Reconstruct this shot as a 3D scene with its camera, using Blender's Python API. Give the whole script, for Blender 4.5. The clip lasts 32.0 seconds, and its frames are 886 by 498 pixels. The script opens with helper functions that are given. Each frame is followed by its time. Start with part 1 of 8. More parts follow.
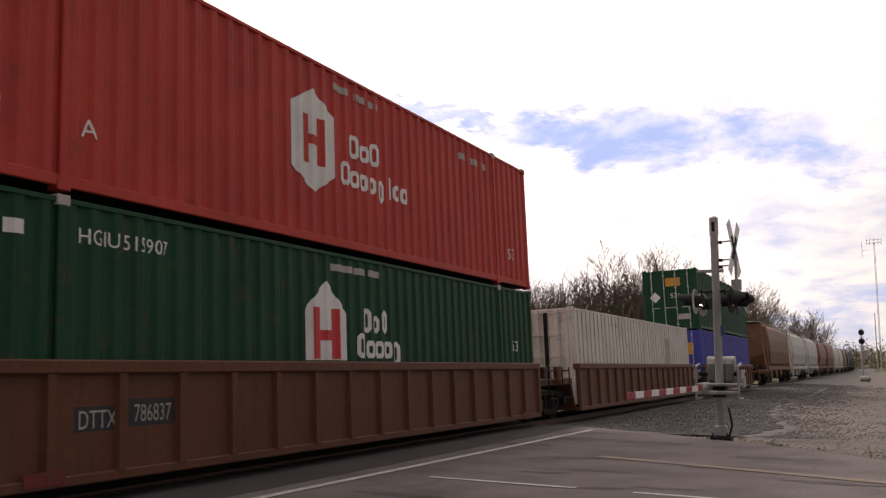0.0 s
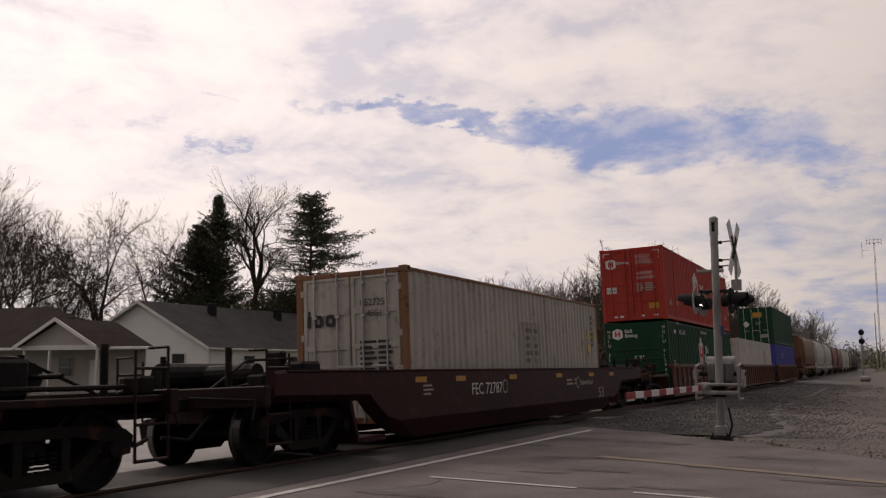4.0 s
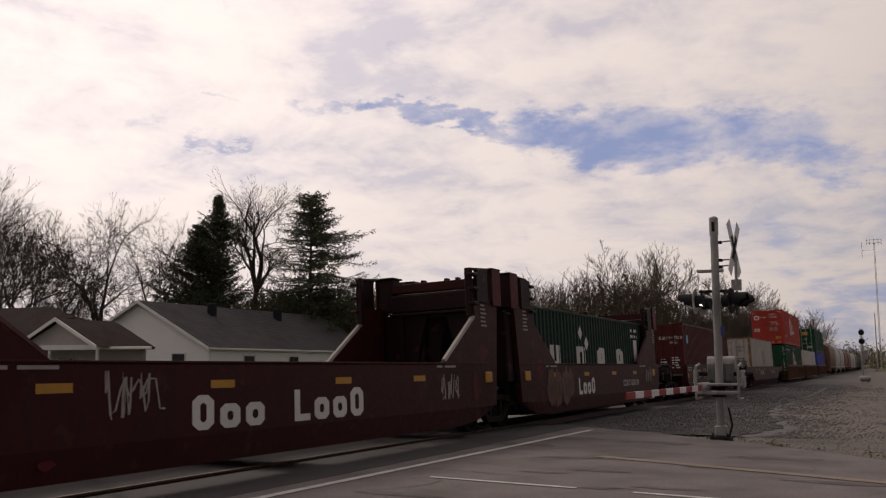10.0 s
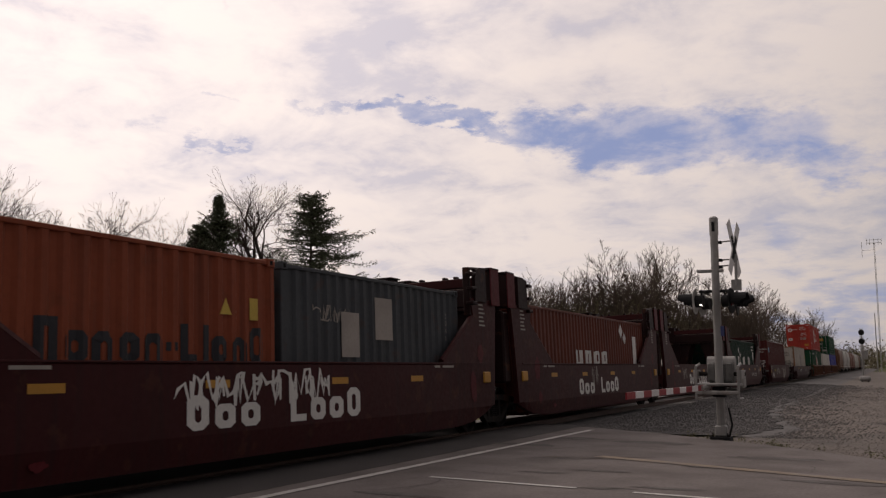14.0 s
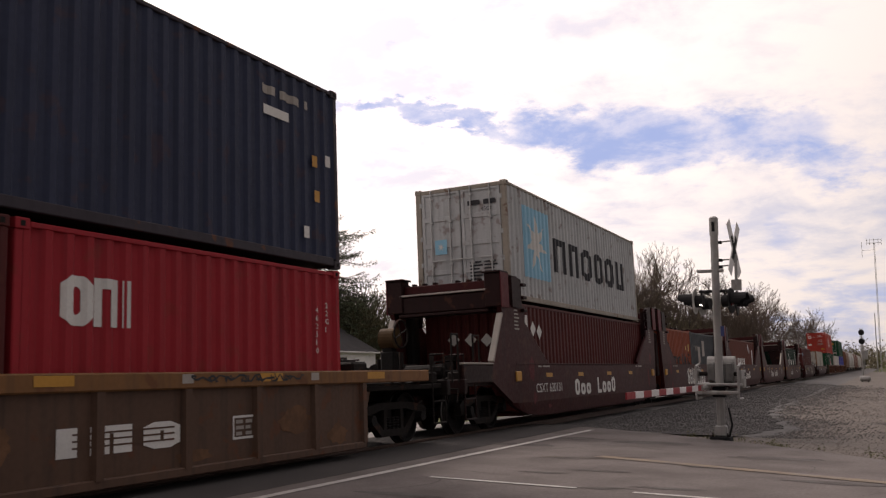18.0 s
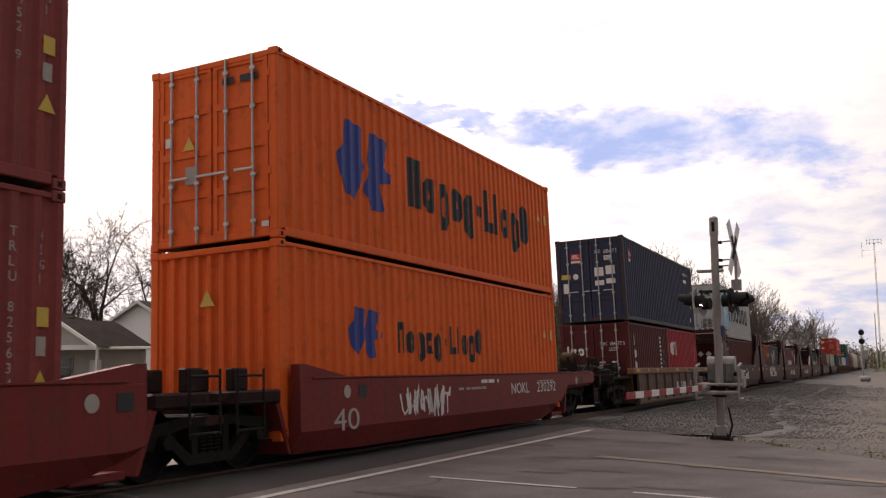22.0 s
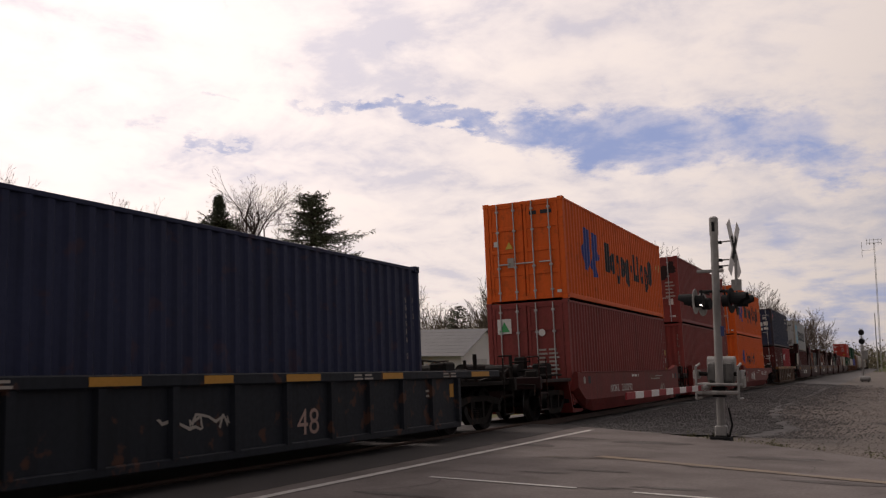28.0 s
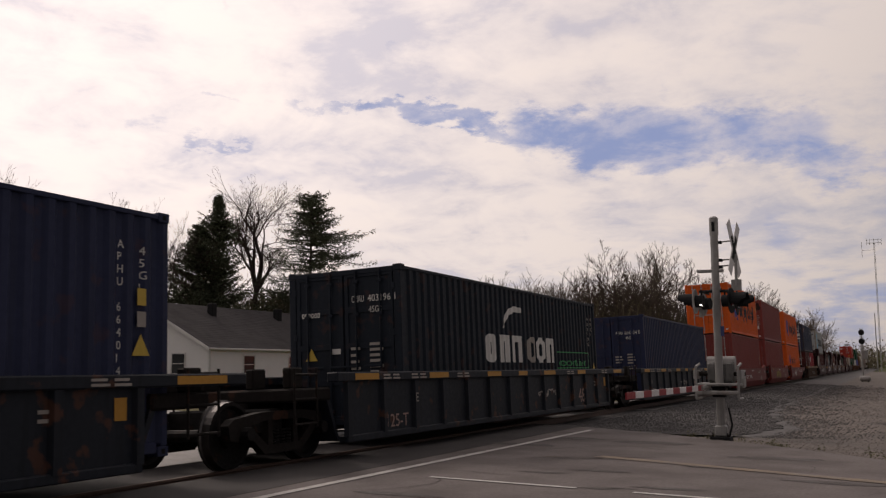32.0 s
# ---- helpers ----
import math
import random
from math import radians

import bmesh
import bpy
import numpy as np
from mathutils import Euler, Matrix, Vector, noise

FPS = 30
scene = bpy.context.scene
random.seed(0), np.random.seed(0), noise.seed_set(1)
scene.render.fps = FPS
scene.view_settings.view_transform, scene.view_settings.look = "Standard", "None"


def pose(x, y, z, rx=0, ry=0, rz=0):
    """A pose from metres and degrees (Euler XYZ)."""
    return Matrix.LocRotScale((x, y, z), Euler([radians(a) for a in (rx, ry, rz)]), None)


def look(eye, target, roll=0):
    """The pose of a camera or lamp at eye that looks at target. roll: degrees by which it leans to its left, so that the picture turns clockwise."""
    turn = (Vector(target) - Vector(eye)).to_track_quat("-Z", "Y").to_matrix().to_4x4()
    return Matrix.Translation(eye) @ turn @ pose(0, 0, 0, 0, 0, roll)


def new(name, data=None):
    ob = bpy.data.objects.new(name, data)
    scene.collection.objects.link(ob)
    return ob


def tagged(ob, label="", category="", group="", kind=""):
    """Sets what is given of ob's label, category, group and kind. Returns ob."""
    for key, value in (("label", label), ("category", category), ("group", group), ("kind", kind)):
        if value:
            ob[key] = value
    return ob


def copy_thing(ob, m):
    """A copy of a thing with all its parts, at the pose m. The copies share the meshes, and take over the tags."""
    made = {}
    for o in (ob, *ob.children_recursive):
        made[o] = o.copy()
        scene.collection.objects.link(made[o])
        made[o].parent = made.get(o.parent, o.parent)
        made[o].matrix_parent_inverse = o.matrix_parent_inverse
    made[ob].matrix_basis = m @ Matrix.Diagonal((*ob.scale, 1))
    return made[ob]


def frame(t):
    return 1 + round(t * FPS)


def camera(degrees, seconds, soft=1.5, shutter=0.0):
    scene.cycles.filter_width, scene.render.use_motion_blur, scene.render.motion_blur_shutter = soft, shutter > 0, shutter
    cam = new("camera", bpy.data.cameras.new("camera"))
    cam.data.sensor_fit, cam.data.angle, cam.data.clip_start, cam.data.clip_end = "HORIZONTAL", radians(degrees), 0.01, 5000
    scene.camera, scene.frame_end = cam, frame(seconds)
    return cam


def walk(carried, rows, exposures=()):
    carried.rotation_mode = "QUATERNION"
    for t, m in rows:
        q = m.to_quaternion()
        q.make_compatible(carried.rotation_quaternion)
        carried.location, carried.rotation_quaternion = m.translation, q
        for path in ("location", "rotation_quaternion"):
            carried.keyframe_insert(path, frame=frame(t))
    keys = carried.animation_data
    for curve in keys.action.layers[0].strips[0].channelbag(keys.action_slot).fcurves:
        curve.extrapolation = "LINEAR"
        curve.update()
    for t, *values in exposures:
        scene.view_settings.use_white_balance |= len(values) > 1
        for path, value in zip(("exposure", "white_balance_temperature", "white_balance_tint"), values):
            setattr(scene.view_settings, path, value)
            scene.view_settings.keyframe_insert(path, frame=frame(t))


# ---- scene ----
# ---- camera ----
cam = camera(51.94, 32.0, soft=1.25, shutter=0.08)
EYE = (0.0, 0.0, 1.385)
YAW, PITCH = radians(25.81), radians(7.30)
AIM = (-math.sin(YAW) * math.cos(PITCH), math.cos(YAW) * math.cos(PITCH), EYE[2] + math.sin(PITCH))
STILL = look(EYE, AIM)
LIGHT = ((0, 0.46), (1, 0.52), (2, -0.15), (3, -0.40), (6, -0.45), (14.5, -0.45), (16.5, 0.32), (17, 0.47), (18, 0.16), (19, 0.60), (20, 0.16), (21, 0.20),
         (22, 0.38), (23, 0.58), (24, 0.76), (25, 0.86), (25.5, 0.78), (27.5, -0.15), (28, -0.30), (29, -0.43), (32, -0.43))   # the eye opens for bright loads
walk(cam, [(0, STILL), (32, STILL)], exposures=[(t, e, 7050, 20) for t, e in LIGHT])

# ---- world and sun ----
SUN_AZ, SUN_EL = radians(62), radians(36)   # azimuth to the left of the track's direction
world = bpy.data.worlds.new("sky")
scene.world = world
world.use_nodes = True


def build_sky():
    nt = world.node_tree
    nt.nodes.clear()
    N, L = nt.nodes.new, nt.links.new

    def val(op, a, b=None, clamp=False):
        n = N("ShaderNodeMath")
        n.operation, n.use_clamp = op, clamp
        for i, v in enumerate((a, b)):
            if v is None:
                continue
            if isinstance(v, (int, float)):
                n.inputs[i].default_value = v
            else:
                L(v, n.inputs[i])
        return n.outputs[0]

    def dot(vec, c):
        n = N("ShaderNodeVectorMath")
        n.operation = "DOT_PRODUCT"
        L(vec, n.inputs[0])
        n.inputs[1].default_value = c
        return n.outputs["Value"]

    def ramp(fac, lo, hi):
        n = N("ShaderNodeMapRange")
        n.interpolation_type = "SMOOTHSTEP"
        L(fac, n.inputs[0])
        n.inputs[1].default_value, n.inputs[2].default_value = lo, hi
        return n.outputs[0]

    def mix(fac, a, b):
        n = N("ShaderNodeMix")
        n.data_type = "RGBA"
        for i, v in ((0, fac), (6, a), (7, b)):
            if isinstance(v, (int, float)):
                n.inputs[i].default_value = v
            elif isinstance(v, tuple):
                n.inputs[i].default_value = (*v, 1)
            else:
                L(v, n.inputs[i])
        return n.outputs[2]

    def cloud(vec, scale, detail, rough, dist=0.0):
        n = N("ShaderNodeTexNoise")
        L(vec, n.inputs["Vector"])
        n.inputs["Scale"].default_value, n.inputs["Detail"].default_value = scale, detail
        n.inputs["Roughness"].default_value, n.inputs["Distortion"].default_value = rough, dist
        return n.outputs["Fac"]

    way = N("ShaderNodeTexCoord").outputs["Generated"]
    z = val("MAXIMUM", dot(way, (0, 0, 1)), 0.0)
    # the cloud layer lies flat, so it is drawn on a plane overhead
    over = val("DIVIDE", 1.0, val("ADD", z, 0.24))
    flat = N("ShaderNodeVectorMath")
    flat.operation = "SCALE"
    L(way, flat.inputs[0])
    L(over, flat.inputs["Scale"])
    flat = flat.outputs[0]
    sky = N("ShaderNodeTexSky")
    sky.sky_type, sky.sun_disc = "NISHITA", False
    sky.sun_elevation, sky.sun_rotation = SUN_EL, -SUN_AZ
    blue = N("ShaderNodeVectorMath")
    blue.operation = "SCALE"
    L(sky.outputs[0], blue.inputs[0])
    blue.inputs["Scale"].default_value = 0.10
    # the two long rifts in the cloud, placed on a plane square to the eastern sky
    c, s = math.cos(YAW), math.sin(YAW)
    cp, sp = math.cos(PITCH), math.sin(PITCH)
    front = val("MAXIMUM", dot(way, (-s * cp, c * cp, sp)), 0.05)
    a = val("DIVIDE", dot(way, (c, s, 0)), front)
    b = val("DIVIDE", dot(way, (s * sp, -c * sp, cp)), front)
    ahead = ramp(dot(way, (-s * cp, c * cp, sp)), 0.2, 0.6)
    wob = val("MULTIPLY", val("SUBTRACT", cloud(flat, 4.5, 8, 0.66), 0.5), 0.10)

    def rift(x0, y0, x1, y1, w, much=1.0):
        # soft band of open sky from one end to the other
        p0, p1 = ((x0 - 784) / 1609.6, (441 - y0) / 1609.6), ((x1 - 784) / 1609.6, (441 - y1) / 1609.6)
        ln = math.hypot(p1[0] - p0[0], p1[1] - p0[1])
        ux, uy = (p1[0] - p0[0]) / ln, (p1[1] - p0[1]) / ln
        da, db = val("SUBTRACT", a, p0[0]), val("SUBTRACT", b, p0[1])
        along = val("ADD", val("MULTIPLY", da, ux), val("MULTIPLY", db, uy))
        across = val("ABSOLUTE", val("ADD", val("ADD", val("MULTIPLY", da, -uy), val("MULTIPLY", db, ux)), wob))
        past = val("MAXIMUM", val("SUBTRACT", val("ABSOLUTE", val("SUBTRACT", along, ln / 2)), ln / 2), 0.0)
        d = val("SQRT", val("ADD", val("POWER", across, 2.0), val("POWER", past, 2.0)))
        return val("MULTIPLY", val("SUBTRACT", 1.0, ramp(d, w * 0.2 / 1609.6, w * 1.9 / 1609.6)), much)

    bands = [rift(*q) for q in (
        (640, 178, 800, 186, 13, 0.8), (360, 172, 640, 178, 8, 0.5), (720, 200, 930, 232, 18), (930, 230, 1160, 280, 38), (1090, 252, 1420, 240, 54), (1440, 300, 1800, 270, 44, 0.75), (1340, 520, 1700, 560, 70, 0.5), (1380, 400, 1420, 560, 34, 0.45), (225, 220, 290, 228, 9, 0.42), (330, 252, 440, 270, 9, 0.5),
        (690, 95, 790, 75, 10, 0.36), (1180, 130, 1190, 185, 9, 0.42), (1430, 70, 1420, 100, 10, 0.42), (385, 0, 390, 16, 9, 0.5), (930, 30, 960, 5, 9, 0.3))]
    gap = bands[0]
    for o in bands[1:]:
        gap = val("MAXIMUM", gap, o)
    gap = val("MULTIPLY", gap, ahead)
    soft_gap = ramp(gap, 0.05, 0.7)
    puffs = cloud(flat, 2.2, 8, 0.60, 0.5)
    fine = cloud(flat, 7.0, 6, 0.60, 0.3)
    body = val("ADD", val("MULTIPLY", puffs, 0.6), val("MULTIPLY", fine, 0.4))
    hole = val("MULTIPLY", val("SUBTRACT", 1.0, ramp(body, 0.36, 0.46)), 0.20)
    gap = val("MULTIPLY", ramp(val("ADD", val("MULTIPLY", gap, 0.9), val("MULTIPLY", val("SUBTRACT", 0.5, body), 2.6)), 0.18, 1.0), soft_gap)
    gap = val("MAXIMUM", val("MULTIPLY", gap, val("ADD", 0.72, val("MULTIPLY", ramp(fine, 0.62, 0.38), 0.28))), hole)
    # cloud light: strongest round the hidden sun, greyer away from it and at the horizon
    toward = dot(way, (-math.sin(SUN_AZ) * math.cos(SUN_EL), math.cos(SUN_AZ) * math.cos(SUN_EL), math.sin(SUN_EL)))
    glow = ramp(toward, 0.72, 1.0)
    lit = val("ADD", val("ADD", 0.315, val("MULTIPLY", ramp(toward, -0.05, 0.93), 0.83)), val("MULTIPLY", glow, 0.28))
    shade = val("ADD", 0.90, val("MULTIPLY", ramp(body, 0.36, 0.58), 0.16))
    lit = val("MULTIPLY", lit, shade)
    tone = mix(ramp(body, 0.35, 0.6), (0.92, 0.905, 0.935), (1.0, 0.955, 0.905))
    away = val("MULTIPLY", ramp(toward, 0.75, 0.35), val("SUBTRACT", 1.0, ramp(body, 0.42, 0.56)))
    tone = mix(val("MULTIPLY", away, 0.4), tone, (0.70, 0.80, 0.98))
    white = N("ShaderNodeVectorMath")
    white.operation = "SCALE"
    L(tone, white.inputs[0])
    L(lit, white.inputs["Scale"])
    clear = mix(0.88, white.outputs[0], (0.26, 0.39, 0.74))
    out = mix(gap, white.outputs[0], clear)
    out = mix(0.06, out, blue.outputs[0])
    bg = N("ShaderNodeBackground")
    L(out, bg.inputs[0])
    bg.inputs[1].default_value = 1.0
    L(bg.outputs[0], N("ShaderNodeOutputWorld").inputs[0])


build_sky()
sun = new("sun", bpy.data.lights.new("sun", "SUN"))
sun.data.energy, sun.data.angle, sun.data.color = 1.2, radians(14), (1.0, 0.94, 0.86)
sun.matrix_world = look((0, 0, 40), (math.sin(SUN_AZ) * math.cos(SUN_EL), -math.cos(SUN_AZ) * math.cos(SUN_EL), 40 - math.sin(SUN_EL)))

# ---- materials ----
MATS = {}


def material(name, base, rough=0.6, metal=0.0, second=None, scale=1.2, grain=18.0, dirt=0.35, streak=0.0, rust=0.0, bump=0.15,
             spec=0.4, island=0.0, each=0.0, emit=0.0):
    """A weathered surface: base colour, a darker second one in large patches, grain, streaks that run down, rust specks."""
    if name in MATS:
        return MATS[name]
    m = bpy.data.materials.new(name)
    m.use_nodes = True
    nt = m.node_tree
    N, L = nt.nodes.new, nt.links.new
    bsdf = nt.nodes["Principled BSDF"]
    co = N("ShaderNodeTexCoord").outputs["Object"]

    def noise_of(sc, detail=4.0, stretch=None):
        v = co
        if stretch:
            mp = N("ShaderNodeMapping")
            mp.inputs["Scale"].default_value = stretch
            L(co, mp.inputs[0])
            v = mp.outputs[0]
        n = N("ShaderNodeTexNoise")
        n.inputs["Scale"].default_value, n.inputs["Detail"].default_value = sc, detail
        L(v, n.inputs["Vector"])
        return n.outputs["Fac"]

    def ranged(fac, lo, hi, top):
        r = N("ShaderNodeMapRange")
        r.inputs[1].default_value, r.inputs[2].default_value, r.inputs[4].default_value = lo, hi, top
        L(fac, r.inputs[0])
        return r.outputs[0]

    def mixed(fac, a, b, mode="MIX"):
        n = N("ShaderNodeMix")
        n.data_type, n.blend_type = "RGBA", mode
        for i, v in ((0, fac), (6, a), (7, b)):
            if isinstance(v, float):
                n.inputs[i].default_value = v
            elif isinstance(v, tuple):
                n.inputs[i].default_value = (*v[:3], 1)
            else:
                L(v, n.inputs[i])
        return n.outputs[2]

    second = second or tuple(c * 0.55 for c in base)
    col = mixed(ranged(noise_of(scale), 0.4, 0.7, dirt), base, second)
    fine = noise_of(grain, 5.0)
    col = mixed(ranged(fine, 0.35, 0.75, 0.5 * dirt + 0.12), col, tuple(c * 0.6 for c in base))
    if streak:
        run = noise_of(1.0, 3.0, (9.0, 9.0, 0.45))
        col = mixed(ranged(run, 0.48, 0.72, streak), col, tuple(0.35 * c + min(0.02, 0.12 * max(base)) for c in base))
    if rust:
        spots = noise_of(3.2, 8.0)
        col = mixed(ranged(spots, 0.60, 0.66, rust), col, (0.13, 0.05, 0.025))
    if island or each:
        if island:
            rnd = N("ShaderNodeNewGeometry").outputs["Random Per Island"]
        else:
            rnd = N("ShaderNodeObjectInfo").outputs["Random"]
        k = island or each
        r = N("ShaderNodeMapRange")
        r.inputs[3].default_value, r.inputs[4].default_value = 1 - k, 1 + k
        L(rnd, r.inputs[0])
        g = N("ShaderNodeCombineColor")
        for i in range(3):
            L(r.outputs[0], g.inputs[i])
        col = mixed(1.0, col, g.outputs[0], "MULTIPLY")
    L(col, bsdf.inputs["Base Color"])
    r = N("ShaderNodeMapRange")
    r.inputs[3].default_value, r.inputs[4].default_value = max(0.05, rough - 0.15), min(1, rough + 0.15)
    L(fine, r.inputs[0])
    L(r.outputs[0], bsdf.inputs["Roughness"])
    bsdf.inputs["Metallic"].default_value = metal
    bsdf.inputs["Specular IOR Level"].default_value = spec
    if bump:
        b = N("ShaderNodeBump")
        b.inputs["Strength"].default_value, b.inputs["Distance"].default_value = bump, 0.02
        L(fine, b.inputs["Height"])
        L(b.outputs[0], bsdf.inputs["Normal"])
    if emit:
        bsdf.inputs["Emission Color"].default_value = (*base, 1)
        bsdf.inputs["Emission Strength"].default_value = emit
    MATS[name] = m
    return m


def paint(name, base, **kw):
    opts = dict(rough=0.55, dirt=0.4, streak=0.35, rust=0.2, scale=0.8, grain=14.0, bump=0.06, spec=0.16)
    opts.update(kw)
    return material(name, base, **opts)


# ---- mesh helpers ----
def box(bm, x0, x1, y0, y1, z0, z1, b=0.0):
    """A box, with its edges cut off by b."""
    if b <= 0:
        v = [bm.verts.new((x, y, z)) for x in (x0, x1) for y in (y0, y1) for z in (z0, z1)]
        for f in ((0, 1, 3, 2), (4, 6, 7, 5), (0, 4, 5, 1), (2, 3, 7, 6), (0, 2, 6, 4), (1, 5, 7, 3)):
            bm.faces.new([v[i] for i in f])
        return
    lo, hi = (x0, y0, z0), (x1, y1, z1)
    V = {}
    for i in range(8):
        s = ((i >> 2) & 1, (i >> 1) & 1, i & 1)
        for ax in range(3):
            p = [(hi[k] - b if s[k] else lo[k] + b) if k != ax else (hi[k] if s[k] else lo[k]) for k in range(3)]
            V[(s, ax)] = bm.verts.new(p)
    C = [((i >> 2) & 1, (i >> 1) & 1, i & 1) for i in range(8)]
    for ax in range(3):
        p, q = (ax + 1) % 3, (ax + 2) % 3
        for sd in (0, 1):
            ring = []
            for a, c in ((0, 0), (1, 0), (1, 1), (0, 1)):
                s = [0, 0, 0]
                s[ax], s[p], s[q] = sd, a, c
                ring.append(V[(tuple(s), ax)])
            bm.faces.new(ring if sd else ring[::-1])
        for a in (0, 1):
            for c in (0, 1):
                s0, s1 = [0, 0, 0], [0, 0, 0]
                s0[ax], s1[ax] = 0, 1
                for s in (s0, s1):
                    s[p], s[q] = a, c
                s0, s1 = tuple(s0), tuple(s1)
                ring = [V[(s0, p)], V[(s1, p)], V[(s1, q)], V[(s0, q)]]
                bm.faces.new(ring if a == c else ring[::-1])
    for s in C:
        ring = [V[(s, 0)], V[(s, 1)], V[(s, 2)]]
        bm.faces.new(ring if sum(s) % 2 else ring[::-1])


def rod(bm, p0, p1, r0, r1=None, n=8, caps=True):
    """A round bar or tapered limb from p0 to p1."""
    p0, p1 = Vector(p0), Vector(p1)
    r1 = r0 if r1 is None else r1
    d = (p1 - p0).normalized()
    u = d.orthogonal().normalized()
    w = d.cross(u)
    A, B = [], []
    for i in range(n):
        a = 2 * math.pi * i / n
        o = u * math.cos(a) + w * math.sin(a)
        A.append(bm.verts.new(p0 + o * r0))
        B.append(bm.verts.new(p1 + o * r1))
    for i in range(n):
        j = (i + 1) % n
        bm.faces.new((A[i], A[j], B[j], B[i]))
    if caps:
        bm.faces.new(A[::-1])
        bm.faces.new(B)


def prism(bm, pts, axis, lo, hi):
    """A flat outline of (a, b) pairs pushed along axis from lo to hi. x: (y, z), y: (x, z), z: (x, y)."""
    def at(p, h):
        return {"x": (h, p[0], p[1]), "y": (p[0], h, p[1]), "z": (p[0], p[1], h)}[axis]
    A = [bm.verts.new(at(p, lo)) for p in pts]
    B = [bm.verts.new(at(p, hi)) for p in pts]
    area = sum(p[0] * q[1] - q[0] * p[1] for p, q in zip(pts, pts[1:] + pts[:1]))
    flip = (area > 0) == (axis != "y")
    bm.faces.new(A[::-1] if flip else A)
    bm.faces.new(B if flip else B[::-1])
    n = len(pts)
    for i in range(n):
        j = (i + 1) % n
        f = (A[i], A[j], B[j], B[i])
        bm.faces.new(f if flip else f[::-1])


def mesh_of(name, bm, mat):
    me = bpy.data.meshes.new(name)
    bm.to_mesh(me)
    bm.free()
    for m in (mat if isinstance(mat, (list, tuple)) else [mat]):
        me.materials.append(m)
    return me


def part(name, bm, mat, parent=None, label="", m=None):
    """One mesh object from bm (or a ready mesh), under a thing or a part."""
    ob = new(name, mesh_of(name, bm, mat) if isinstance(bm, bmesh.types.BMesh) else bm)
    ob.parent = parent
    if m is not None:
        ob.matrix_basis = m
    if label:
        ob["label"] = label
    return ob


def B(*boxes, b=0.0):
    bm = bmesh.new()
    for q in boxes:
        box(bm, *q, b=b)
    return bm


def rods(*rr, n=8):
    bm = bmesh.new()
    for q in rr:
        rod(bm, *q, n=n)
    return bm


def thing(name, label, category, group="", kind="", m=None):
    ob = new(name)
    ob.empty_display_size = 0.3
    if m is not None:
        ob.matrix_basis = m
    return tagged(ob, label, category, group, kind)


def letters(text, size, spacing=1.0, squash=1.0):
    """Flat lettering in the built-in font: x to the right, y up, from its lower left corner."""
    cu = bpy.data.curves.new("lettering", "FONT")
    cu.body, cu.size, cu.space_character, cu.resolution_u = text, size, spacing, 3
    ob = bpy.data.objects.new("lettering", cu)
    me = bpy.data.meshes.new_from_object(ob)
    bpy.data.objects.remove(ob)
    bpy.data.curves.remove(cu)
    bm = bmesh.new()
    bm.from_mesh(me)
    bpy.data.meshes.remove(me)
    for v in bm.verts:
        v.co.x *= squash
    return bm


